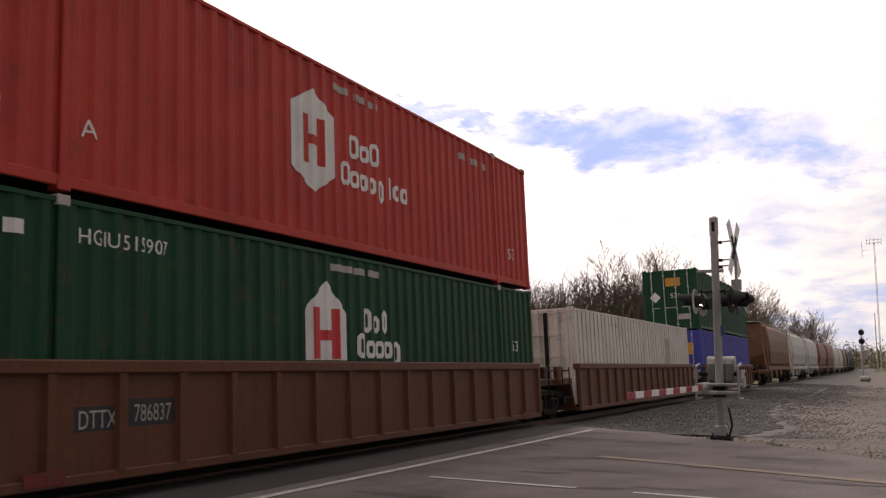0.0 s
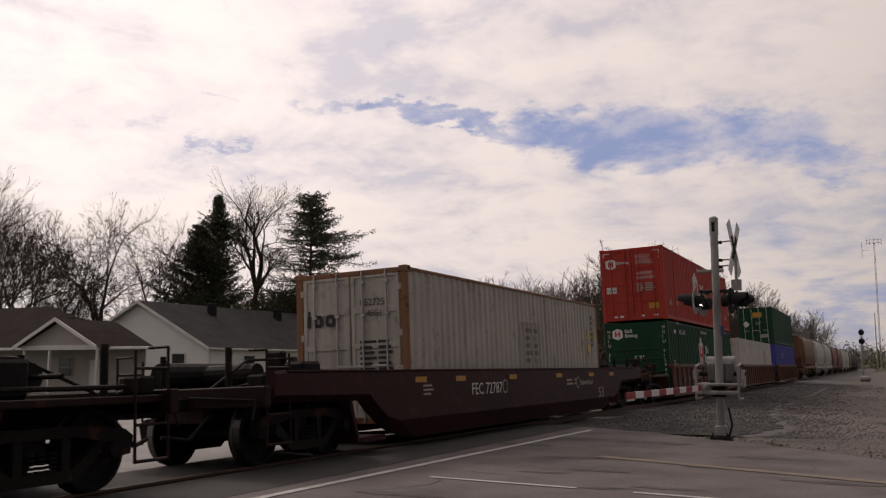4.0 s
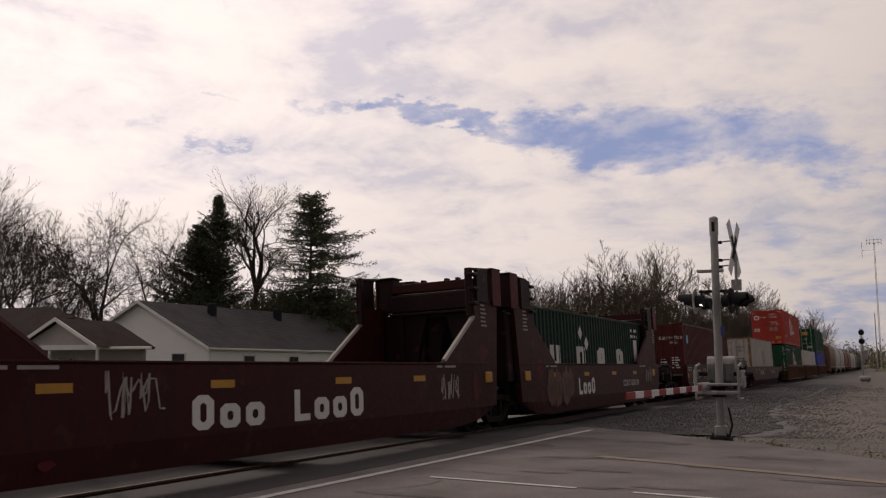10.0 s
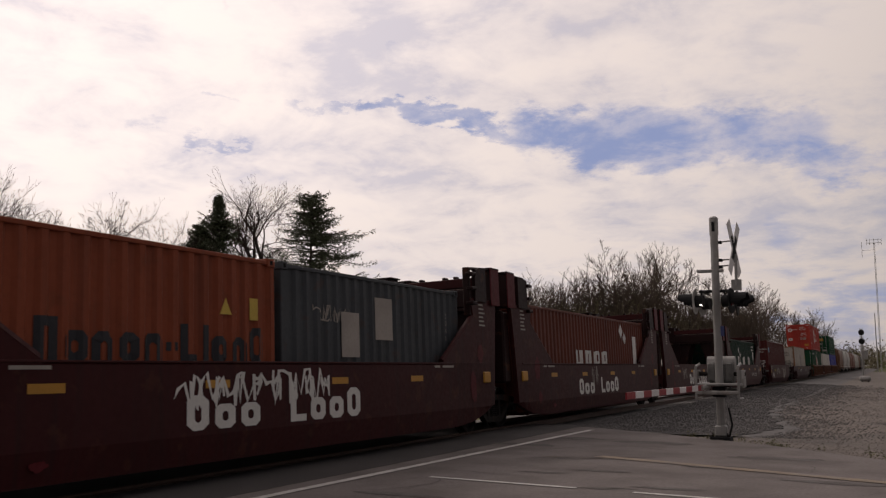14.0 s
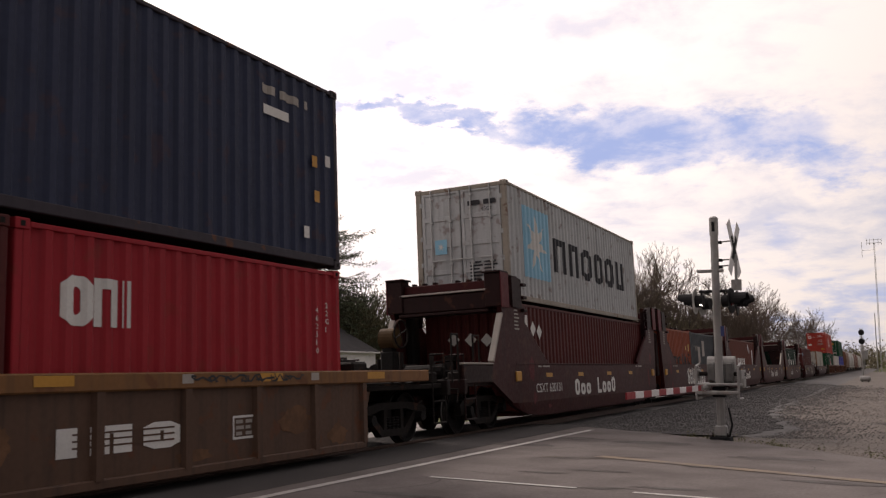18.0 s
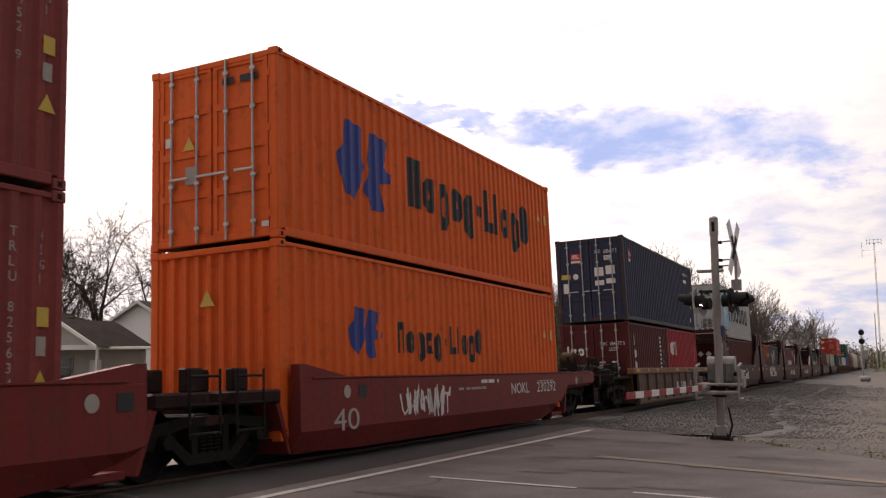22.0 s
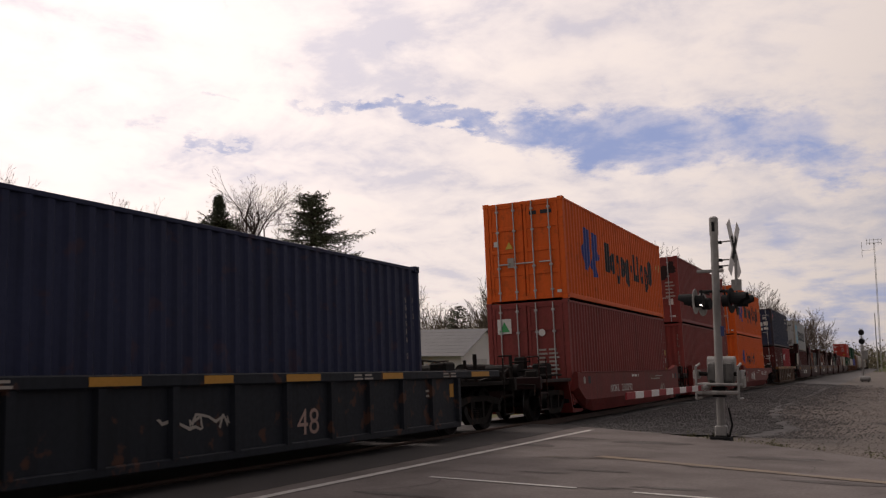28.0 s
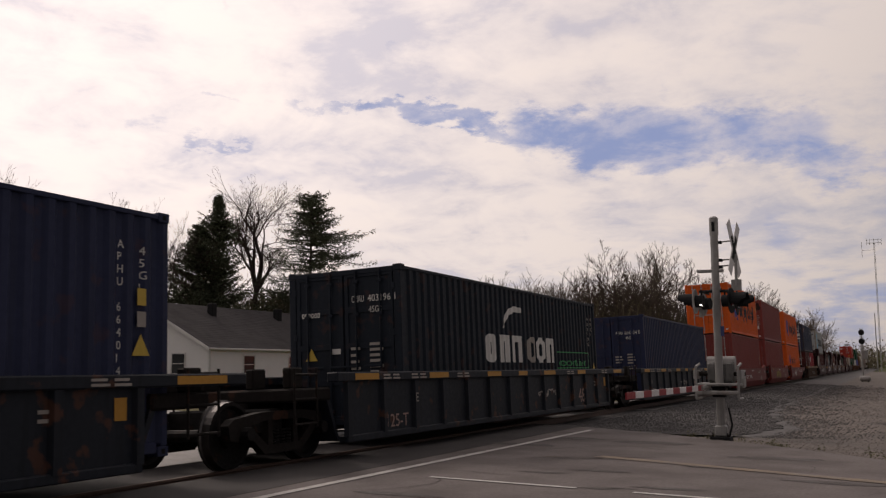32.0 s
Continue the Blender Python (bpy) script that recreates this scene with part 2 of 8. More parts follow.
def blocks(pattern, h, w=0.62, gap=0.18, weight=0.2):
    """A word drawn as plain shapes, one a letter: C tall ring, x low ring, n arch, u bowl, L corner, l stem, g low ring that hangs, - dash, space."""
    out = []
    x = 0.0
    t = weight * h

    def shape(*loops):
        bm = bmesh.new()
        for pts in loops:
            bm.faces.new([bm.verts.new((px, py, 0)) for px, py in pts])
        bmesh.ops.remove_doubles(bm, verts=bm.verts[:], dist=0.0005)
        out.append(bm)

    for ch in pattern:
        if ch == " ":
            x += w * h * 0.55
            continue
        if ch in "nuL":
            ww = w * h
            if ch == "L":
                shape([(x, t), (x + t, t), (x + t, h), (x, h)], [(x, 0), (x + t, 0), (x + t, t), (x, t)], [(x + t, 0), (x + ww, 0), (x + ww, t), (x + t, t)])
            else:
                b0, b1, c0, c1 = (0, h - t, h - t, h) if ch == "n" else (t, h, 0, t)
                shape([(x, b0), (x + t, b0), (x + t, b1), (x, b1)], [(x + ww - t, b0), (x + ww, b0), (x + ww, b1), (x + ww - t, b1)], [(x, c0), (x + t, c0), (x + t, c1), (x, c1)],
                      [(x + t, c0), (x + ww - t, c0), (x + ww - t, c1), (x + t, c1)], [(x + ww - t, c0), (x + ww, c0), (x + ww, c1), (x + ww - t, c1)])
            x += ww + gap * h
            continue
        if ch in "-l":
            ww, lo, hi = (w * h * 0.55, 0.3 * h, 0.3 * h + t) if ch == "-" else (t, 0.0, h)
            shape([(x, lo), (x + ww, lo), (x + ww, hi), (x, hi)])
            x += ww + gap * h
            continue
        lo, hi = {"C": (0, h), "x": (0, 0.72 * h), "g": (-0.28 * h, 0.72 * h), "d": (0, h)}[ch]
        ww = w * h
        c = min(0.28 * ww, 0.2 * (hi - lo))
        A = [(x + c, lo), (x + ww - c, lo), (x + ww, lo + c), (x + ww, hi - c), (x + ww - c, hi), (x + c, hi), (x, hi - c), (x, lo + c)]
        k = c * 0.4
        D = [(x + t + k, lo + t), (x + ww - t - k, lo + t), (x + ww - t, lo + t + k), (x + ww - t, hi - t - k), (x + ww - t - k, hi - t), (x + t + k, hi - t), (x + t, hi - t - k), (x + t, lo + t + k)]
        shape(*([A[i], A[(i + 1) % 8], D[(i + 1) % 8], D[i]] for i in range(8)))
        x += ww + gap * h
    return out


def bars(rows, h, gap, lengths):
    """Lines of writing too small to read: plain bars, one piece each."""
    out = []
    for i in range(rows):
        y = -i * (h + gap)
        x = 0.0
        for ln in lengths:
            k = ln * (0.75 + 0.25 * ((i * 7 + int(ln * 100)) % 3) / 2)
            bm = bmesh.new()
            bm.faces.new([bm.verts.new(p) for p in ((x, y, 0), (x + k, y, 0), (x + k, y + h, 0), (x, y + h, 0))])
            out.append(bm)
            x += ln + h * 0.8
    return out


# ---- the train: how it runs ----
TRACK = (-8.887, -0.053)        # middle of the track between the rail heads: x, z
LEAN = -2.48                    # the track is banked: degrees about its own line


def run(t):
    """Metres gone since the start."""
    return 7.9623 * t - 0.010506 * t * t + 0.0000372 * t ** 3


def on_track(y, z=0.0, x=0.0):
    return Matrix.Translation((TRACK[0], y, TRACK[1])) @ pose(0, 0, 0, 0, LEAN, 0) @ Matrix.Translation((x, 0, z))


TRAIN = []                      # (thing, place along the track at the start, height over the rails)
WHEELS = []                     # (wheelset, place along the track at the start)


def aboard(ob, y, z=0.0):
    TRAIN.append((ob, y, z))
    ob.matrix_basis = on_track(y, z)
    return ob


# ---- paints of the train ----
hub_red = paint("brick red paint", (0.49, 0.058, 0.042), streak=0.25)
hub_green = paint("dark green paint", (0.009, 0.058, 0.028))
van_white = paint("off white aluminium", (0.62, 0.58, 0.52), streak=0.5)
tex_cream = paint("faded cream paint", (0.52, 0.475, 0.415), streak=0.40, rust=0.22)
ox_red = paint("oxide red paint", (0.094, 0.0185, 0.017))
ox_brown = paint("brown red paint", (0.264, 0.0572, 0.0506))
uasc_green = paint("bottle green paint", (0.0068, 0.031, 0.019))
uasc_red = paint("rust orange paint", (0.155, 0.043, 0.028))
steel_grey = paint("slate grey paint", (0.070, 0.077, 0.084))
hl_orange = paint("orange paint", (0.78, 0.132, 0.022), streak=0.2, rust=0.2, dirt=0.25)
mae_grey = paint("pale grey paint", (0.5, 0.51, 0.51), rust=0.45)
tal_navy = paint("navy paint", (0.036, 0.044, 0.080))
cai_red = paint("signal red paint", (0.34, 0.021, 0.030), dirt=0.2)
jb_blue = paint("violet blue paint", (0.06075, 0.0675, 0.324))
apl_blue = paint("royal blue paint", (0.030, 0.037, 0.080))
cma_navy = paint("black blue paint", (0.014, 0.0196, 0.0294))
car_brown = paint("boxcar brown paint", (0.128, 0.050, 0.027), streak=0.5, rust=0.7)
car_yellow = paint("dirty chrome yellow paint", (0.22, 0.105, 0.042), streak=0.5, rust=0.7)
car_tan = paint("sun bleached brown steel", (0.115, 0.066, 0.045), streak=0.6, rust=0.7)
car_maroon = paint("dark maroon paint", (0.042, 0.0086, 0.0103), streak=0.5, rust=0.2)
car_sl = paint("faded maroon paint", (0.052, 0.0078, 0.0086), streak=0.5, rust=0.2)
car_nokl = paint("tuscan red paint", (0.1955, 0.0299, 0.0253), streak=0.5)
car_blue = paint("grimy blue paint", (0.019, 0.023, 0.031), streak=0.6, rust=0.5)
fresh_red = paint("cherry red touch-up paint", (0.105, 0.0095, 0.014), streak=0.4, rust=0.1)
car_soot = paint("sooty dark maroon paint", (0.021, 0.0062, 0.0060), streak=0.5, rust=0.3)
drum_ochre = material("grimy ochre paint", (0.075, 0.042, 0.014), rough=0.7, dirt=0.7, rust=0.6, grain=10.0, spec=0.2)
grime = material("greasy black steel", (0.010, 0.0085, 0.008), rough=0.75, dirt=0.5, rust=0.15, bump=0.2, spec=0.2)
dark_steel = material("rusty dark steel", (0.014, 0.0105, 0.009), rough=0.8, dirt=0.6, rust=0.3, bump=0.2, spec=0.2)
bright_steel = material("polished tread steel", (0.13, 0.122, 0.117), rough=0.45, metal=1.0, dirt=0.2, bump=0.02)
galv = material("galvanised steel", (0.45, 0.45, 0.44), rough=0.45, metal=0.6, dirt=0.4)
w_ink = material("white stencil paint", (0.72, 0.70, 0.66), dirt=0.35, grain=30, rough=0.6, bump=0.0)
# also colours the end-frame edges that catch the light
w_fade = material("faded white stencil paint and lit edges", (0.40, 0.36, 0.32), dirt=0.5, grain=30, rough=0.7, bump=0.0)
p_ink = material("faded pinkish stencil paint", (0.40, 0.27, 0.23), dirt=0.5, grain=30, rough=0.7, bump=0.0)
l_ink = material("yellow warning sticker", (0.62, 0.42, 0.06), dirt=0.3, rough=0.5, bump=0.0)
y_ink = material("yellow reflective tape", (0.52, 0.25, 0.03), dirt=0.3, rough=0.5, bump=0.0)
k_ink = material("black stencil paint", (0.02, 0.02, 0.025), dirt=0.2, rough=0.6, bump=0.0)
n_ink = material("deep blue decal", (0.02, 0.045, 0.25), dirt=0.2, rough=0.5, bump=0.0)
s_ink = material("sky blue decal", (0.25, 0.52, 0.68), dirt=0.2, rough=0.5, bump=0.0)
r_ink = material("red decal", (0.55, 0.03, 0.03), dirt=0.2, rough=0.5, bump=0.0)
g_ink = material("green decal", (0.05, 0.35, 0.12), dirt=0.2, rough=0.5, bump=0.0)
mud = material("olive spray paint", (0.30, 0.24, 0.04), dirt=0.4, rough=0.7, bump=0.0)
pink = material("dusty orange spray paint", (0.165, 0.072, 0.046), dirt=0.4, rough=0.7, bump=0.0)


# ---- containers ----
class Wall:
    """The folded steel side of a container: where its surface lies at each place along it."""

    def __init__(self, half, period, depth, shape=(0.30, 0.47, 0.80)):
        self.half, self.p, self.d = half, half * 2 / max(1, round(half * 2 / period)), depth
        self.k = (0.0, *shape, 1.0)

    def breaks(self, lo, hi):
        ys = [lo, hi]
        n = int(round(self.half * 2 / self.p))
        for i in range(n):
            ys += [-self.half + (i + k) * self.p for k in self.k[:4]]
        return sorted(y for y in set(round(y, 4) for y in ys) if lo <= y <= hi)

    def at(self, y):
        f = ((y + self.half) / self.p) % 1.0
        _, a, b, c, _ = self.k
        if f < a:
            return 0.0
        if f < b:
            return -self.d * (f - a) / (b - a)
        if f < c:
            return -self.d
        return -self.d * (1 - (f - c) / (1 - c))


def folded(wall, x, z0, z1, sign=1):
    """The folded sheet as a thin solid; x is the crest."""
    bm = bmesh.new()
    ys = wall.breaks(-wall.half, wall.half)
    rows = []
    for y in ys:
        o = x + wall.at(y)
        rows.append([bm.verts.new((sign * p, y, z)) for p, z in ((o, z0), (o, z1), (o - 0.004, z1), (o - 0.004, z0))])
    for r0, r1 in zip(rows, rows[1:]):
        for i in range(4):
            j = (i + 1) % 4
            q = (r0[i], r1[i], r1[j], r0[j])
            bm.faces.new(q if sign > 0 else q[::-1])
    return bm


def drape(bm, wall, x, y, z, lift=0.004):
    """Lay flat lettering on the folded side, first letter at y, its foot at z."""
    lo = min(v.co.x for v in bm.verts) + y
    hi = max(v.co.x for v in bm.verts) + y
    if wall:
        for b in wall.breaks(lo, hi)[1:-1]:
            bmesh.ops.bisect_plane(bm, geom=bm.verts[:] + bm.edges[:] + bm.faces[:], plane_co=(b - y, 0, 0), plane_no=(1, 0, 0))
    for v in bm.verts:
        py = v.co.x + y
        v.co = (x + (wall.at(py) if wall else 0.0) + lift, py, v.co.y + z)
    return bm


def on_end(bm, x, y, z, lift=0.004):
    """Lay flat lettering on the end that looks back along the train."""
    for v in bm.verts:
        v.co = (v.co.x + x, y - lift, v.co.y + z)
    return bm


def quad_bm(*rects):
    bm = bmesh.new()
    for x0, x1, y0, y1 in rects:
        bm.faces.new([bm.verts.new(p) for p in ((x0, y0, 0), (x1, y0, 0), (x1, y1, 0), (x0, y1, 0))])
    return bm


def outline_bm(*loops):
    bm = bmesh.new()
    for pts in loops:
        bm.faces.new([bm.verts.new((x, y, 0)) for x, y in pts])
    return bm


def container(label, y, z, L, H, col, doors=True, W=2.438, period=0.277, depth=0.036, shape=(0.30, 0.47, 0.80), posts=(), bar=None, edge=None, castings=None):
    """An intermodal box with its frame, folded walls, doors and gear; y: its middle along the track at the start."""
    ob = aboard(thing("shipping_container", label, "container", "containers on the train"), y, z)
    h, l = W / 2, L / 2
    edge, castings, bar = edge or col, castings or edge or col, bar or galv
    for sx in (-1, 1):
        for sy in (-1, 1):
            x0, x1 = sorted((sx * (h - 0.012), sx * (h - 0.16)))
            y0, y1 = sorted((sy * (l - 0.006), sy * (l - 0.11)))
            part("corner_post", B((x0, x1, y0, y1, 0.118, H - 0.118), b=0.012), edge, ob)
            for zz in (0.0, H - 0.118):
                x0, x1 = sorted((sx * h, sx * (h - 0.162)))
                y0, y1 = sorted((sy * l, sy * (l - 0.178)))
                bm = B((x0, x1, y0, y1, zz, zz + 0.118), b=0.008)
                c = part("corner_casting", bm, castings, ob)
                if sx > 0:
                    box(hole := bmesh.new(), h - 0.004, h + 0.003, y0 + 0.06, y1 - 0.06, zz + 0.03, zz + 0.088)
                    part("slot", hole, grime, c)
        x0, x1 = sorted((sx * (h - 0.008), sx * (h - 0.07)))
        part("top_rail", B((x0, x1, -l + 0.18, l - 0.18, H - 0.09, H - 0.030), b=0.008), edge, ob)
        x0, x1 = sorted((sx * (h - 0.010), sx * (h - 0.06)))
        part("bottom_rail", B((x0, x1, -l + 0.18, l - 0.18, 0.042, 0.17), b=0.01), edge, ob)
    wall = Wall(l - 0.11, period, depth, shape)
    sides = [part("side_panel", folded(wall, h - 0.018, 0.155, H - 0.07, s), col, ob) for s in (1, -1)]
    for py in posts:
        for s in (1, -1):
            x0, x1 = sorted((s * (h + 0.002), s * (h - 0.05)))
            part("lifting_post", B((x0, x1, py - 0.06, py + 0.06, 0.02, H - 0.01), b=0.012), col, ob)
            for zz in (0.0, H - 0.118):
                x0, x1 = sorted((s * (h + 0.006), s * (h - 0.16)))
                part("corner_casting", B((x0, x1, py - 0.089, py + 0.089, zz, zz + 0.118), b=0.008), w_fade if zz else castings, ob)
    part("roof_panel", B((-h + 0.06, h - 0.06, -l + 0.15, l - 0.15, H - 0.07, H - 0.045)), col, ob)
    part("floor", B((-h + 0.05, h - 0.05, -l + 0.1, l - 0.1, 0.06, 0.12)), dark_steel, ob)
    for sy in (-1, 1):
        for nm, z0, z1 in (("end_header", H - 0.125, H - 0.028), ("end_sill", 0.035, 0.14)):
            y0, y1 = sorted((sy * (l - 0.004), sy * (l - 0.10)))
            part(nm, B((-h + 0.16, h - 0.16, y0, y1, z0, z1), b=0.008), edge, ob)
    ends = Wall(h - 0.15, 0.25, 0.045)
    for sy in ((1,) if doors else (-1, 1)):
        bm = folded(ends, l - 0.03, 0.125, H - 0.11, 1)
        for v in bm.verts:
            v.co = (-sy * v.co.y, sy * v.co.x, v.co.z)
        part("end_panel", bm, col, ob)
    if doors:
        for k, x0, x1 in ((0, -h + 0.165, -0.008), (1, 0.008, h - 0.165)):
            bm = B((x0, x1, -l + 0.03, -l + 0.075, 0.135, H - 0.12), b=0.006)
            d = part("door", bm, col, ob)
            # raised frame of each leaf, with its recessed panels between
            bm = bmesh.new()
            nz = 5
            zs = [0.14 + (H - 0.265) * i / (nz - 1) for i in range(nz)]
            for zz in zs:
                box(bm, x0 + 0.01, x1 - 0.01, -l + 0.008, -l + 0.032, zz - 0.055 if zz > 0.2 else zz, min(zz + 0.055, H - 0.125), b=0.006)
            for xx in (x0 + 0.01, x1 - 0.09):
                box(bm, xx, xx + 0.08, -l + 0.010, -l + 0.032, 0.14, H - 0.13, b=0.004)
            part("door_frame", bm, col, d)
            for xx in (x0 + 0.27, x1 - 0.27):
                part("lock_bar", rods(((xx, -l - 0.012, 0.05), (xx, -l - 0.012, H - 0.05), 0.019)), bar, d)
                for zz in (0.25, 0.95, H - 0.9, H - 0.3):
                    part("bar_guide", B((xx - 0.05, xx + 0.05, -l - 0.03, -l + 0.012, zz, zz + 0.06), b=0.01), bar, d)
                part("door_handle", B((xx - 0.02, xx + 0.34 * (1 if k == 0 else -1) * 1.0, -l - 0.04, -l - 0.022, 1.06, 1.10) if k == 0 else
                                     (xx - 0.34, xx + 0.02, -l - 0.04, -l - 0.022, 1.06, 1.10), b=0.006), bar, d)
            hx = x0 - 0.01 if k == 0 else x1 + 0.01
            for zz in (0.3, 0.95, 1.6, H - 0.45):
                part("hinge", B((hx - 0.035, hx + 0.035, -l - 0.004, -l + 0.03, zz, zz + 0.12), b=0.01), col, d)
    return ob, sides[0], wall, h - 0.018


def mark_side(box_made, bm, y, z, mat, name="lettering", label="", lift=0.009):
    ob, side, wall, x = box_made
    if name in ("warning_label", "placard", "label_plate"):
        wall = None                 # stiff stickers span the folds
    for b in (bm if isinstance(bm, list) else [bm]):
        part(name, drape(b, wall, x, y, z, lift), mat, side, label)


def mark_end(box_made, bm, x, z, mat, L, name="lettering", label="", lift=0.004, parent=None):
    ob = box_made[0]
    for b in (bm if isinstance(bm, list) else [bm]):
        part(name, on_end(b, x, -L / 2 + 0.008, z, lift), mat, parent or ob, label)


# ---- cars ----
def wheel_mesh(s):
    """A cast wheel: flange, polished tread, rim and dished plate, turned on a lathe."""
    bm = bmesh.new()
    prof = [(0.66, 0.09), (0.66, 0.16), (0.72, 0.17), (0.74, 0.36), (0.67, 0.40), (0.67, 0.485), (0.70, 0.485), (0.715, 0.458), (0.835, 0.450), (0.84, 0.40), (0.78, 0.36), (0.77, 0.18), (0.84, 0.16), (0.84, 0.09)]
    n = 28
    rings = [[bm.verts.new((s * x, r * math.cos(2 * math.pi * i / n), r * math.sin(2 * math.pi * i / n))) for i in range(n)] for x, r in prof]
    for k, (r0, r1) in enumerate(zip(rings, rings[1:])):
        for i in range(n):
            j = (i + 1) % n
            f = bm.faces.new((r0[i], r0[j], r1[j], r1[i]))
            f.material_index = 1 if k in (6, 7) else 0
    bmesh.ops.recalc_face_normals(bm, faces=bm.faces[:])
    return mesh_of("wheel", bm, [grime, bright_steel])


WHEEL_MESH = {s: wheel_mesh(s) for s in (-1, 1)}


def truck(car, y):
    """A two-axle truck under the car, at y along it."""
    tr = part("truck", B((-0.95, 0.95, y - 0.16, y + 0.16, 0.42, 0.78), b=0.03), grime, car, "black cast steel truck")
    for s in (-1, 1):
        bm = bmesh.new()
        x0, x1 = sorted((s * 0.93, s * 1.08))
        # arched top member, sagging bottom member and two columns, open between them
        prism(bm, [(y - 1.24, 0.60), (y - 1.12, 0.68), (y - 0.5, 0.75), (y + 0.5, 0.75), (y + 1.12, 0.68), (y + 1.24, 0.60), (y + 1.20, 0.40), (y + 1.03, 0.38), (y + 0.97, 0.52), (y + 0.80, 0.56),
                   (y + 0.46, 0.63), (y - 0.46, 0.63), (y - 0.80, 0.56), (y - 0.97, 0.52), (y - 1.03, 0.38), (y - 1.20, 0.40)], "x", x0, x1)
        prism(bm, [(y - 0.93, 0.555), (y - 0.74, 0.565), (y - 0.38, 0.29), (y + 0.38, 0.29), (y + 0.74, 0.565), (y + 0.93, 0.555), (y + 0.44, 0.17), (y - 0.44, 0.17)], "x", x0 + 0.01, x1 - 0.01)
        for dy in (-0.30, 0.30):
            box(bm, x0 + 0.015, x1 - 0.015, y + dy - 0.055, y + dy + 0.055, 0.26, 0.66)
        part("side_frame", bm, dark_steel, tr)
        for dy in (-0.14, 0.0, 0.14):
            part("spring", rods(*(((s * 1.02, y + dy, 0.29 + 0.045 * q), (s * 1.02, y + dy, 0.315 + 0.045 * q), 0.062) for q in range(5)), n=8), grime, tr)
        for dy in (-0.89, 0.89):
            k = 1 if dy > 0 else -1
            part("brake_shoe", B(sorted2(s * 0.70, s * 0.86) + sorted2(y + dy - k * 0.50, y + dy - k * 0.40) + (0.26, 0.64), b=0.02), grime, tr)
            part("bearing_cap", rods(((s * 1.02, y + dy, 0.47), (s * 1.19, y + dy, 0.47), 0.11, 0.09), n=10), grime, tr)
    for dy in (-0.40, 0.40):
        part("brake_beam", B((-0.78, 0.78, y + dy - 0.05, y + dy + 0.05, 0.36, 0.47), b=0.01), grime, tr)
    for dy in (-0.89, 0.89):
        ws = part("wheelset", rods(((-1.0, 0, 0), (1.0, 0, 0), 0.085), n=10), grime, car, m=Matrix.Translation((0, y + dy, 0.457)))
        for s in (-1, 1):
            part("wheel", WHEEL_MESH[s], None, ws)
        WHEELS.append((ws, y + dy))
    return tr


def hand_wheel(c, r):
    """A spoked ring in the plane of the car's length, one connected piece."""
    bm = bmesh.new()
    rings = []
    for i in range(24):
        a = 2 * math.pi * i / 24
        way = Vector((0, math.cos(a), math.sin(a)))
        rings.append([bm.verts.new(c + way * (r + 0.02 * math.cos(k * 1.0472)) + Vector((0.02 * math.sin(k * 1.0472), 0, 0))) for k in range(6)])
    for i in range(24):
        p, q = rings[i], rings[(i + 1) % 24]
        for k in range(6):
            bm.faces.new((p[k], p[(k + 1) % 6], q[(k + 1) % 6], q[k]))
    for i in range(4):
        a0 = math.pi * i / 2 + 0.4
        rod(bm, c, c + Vector((0, math.cos(a0), math.sin(a0))) * r, 0.014, n=6)
    return bm


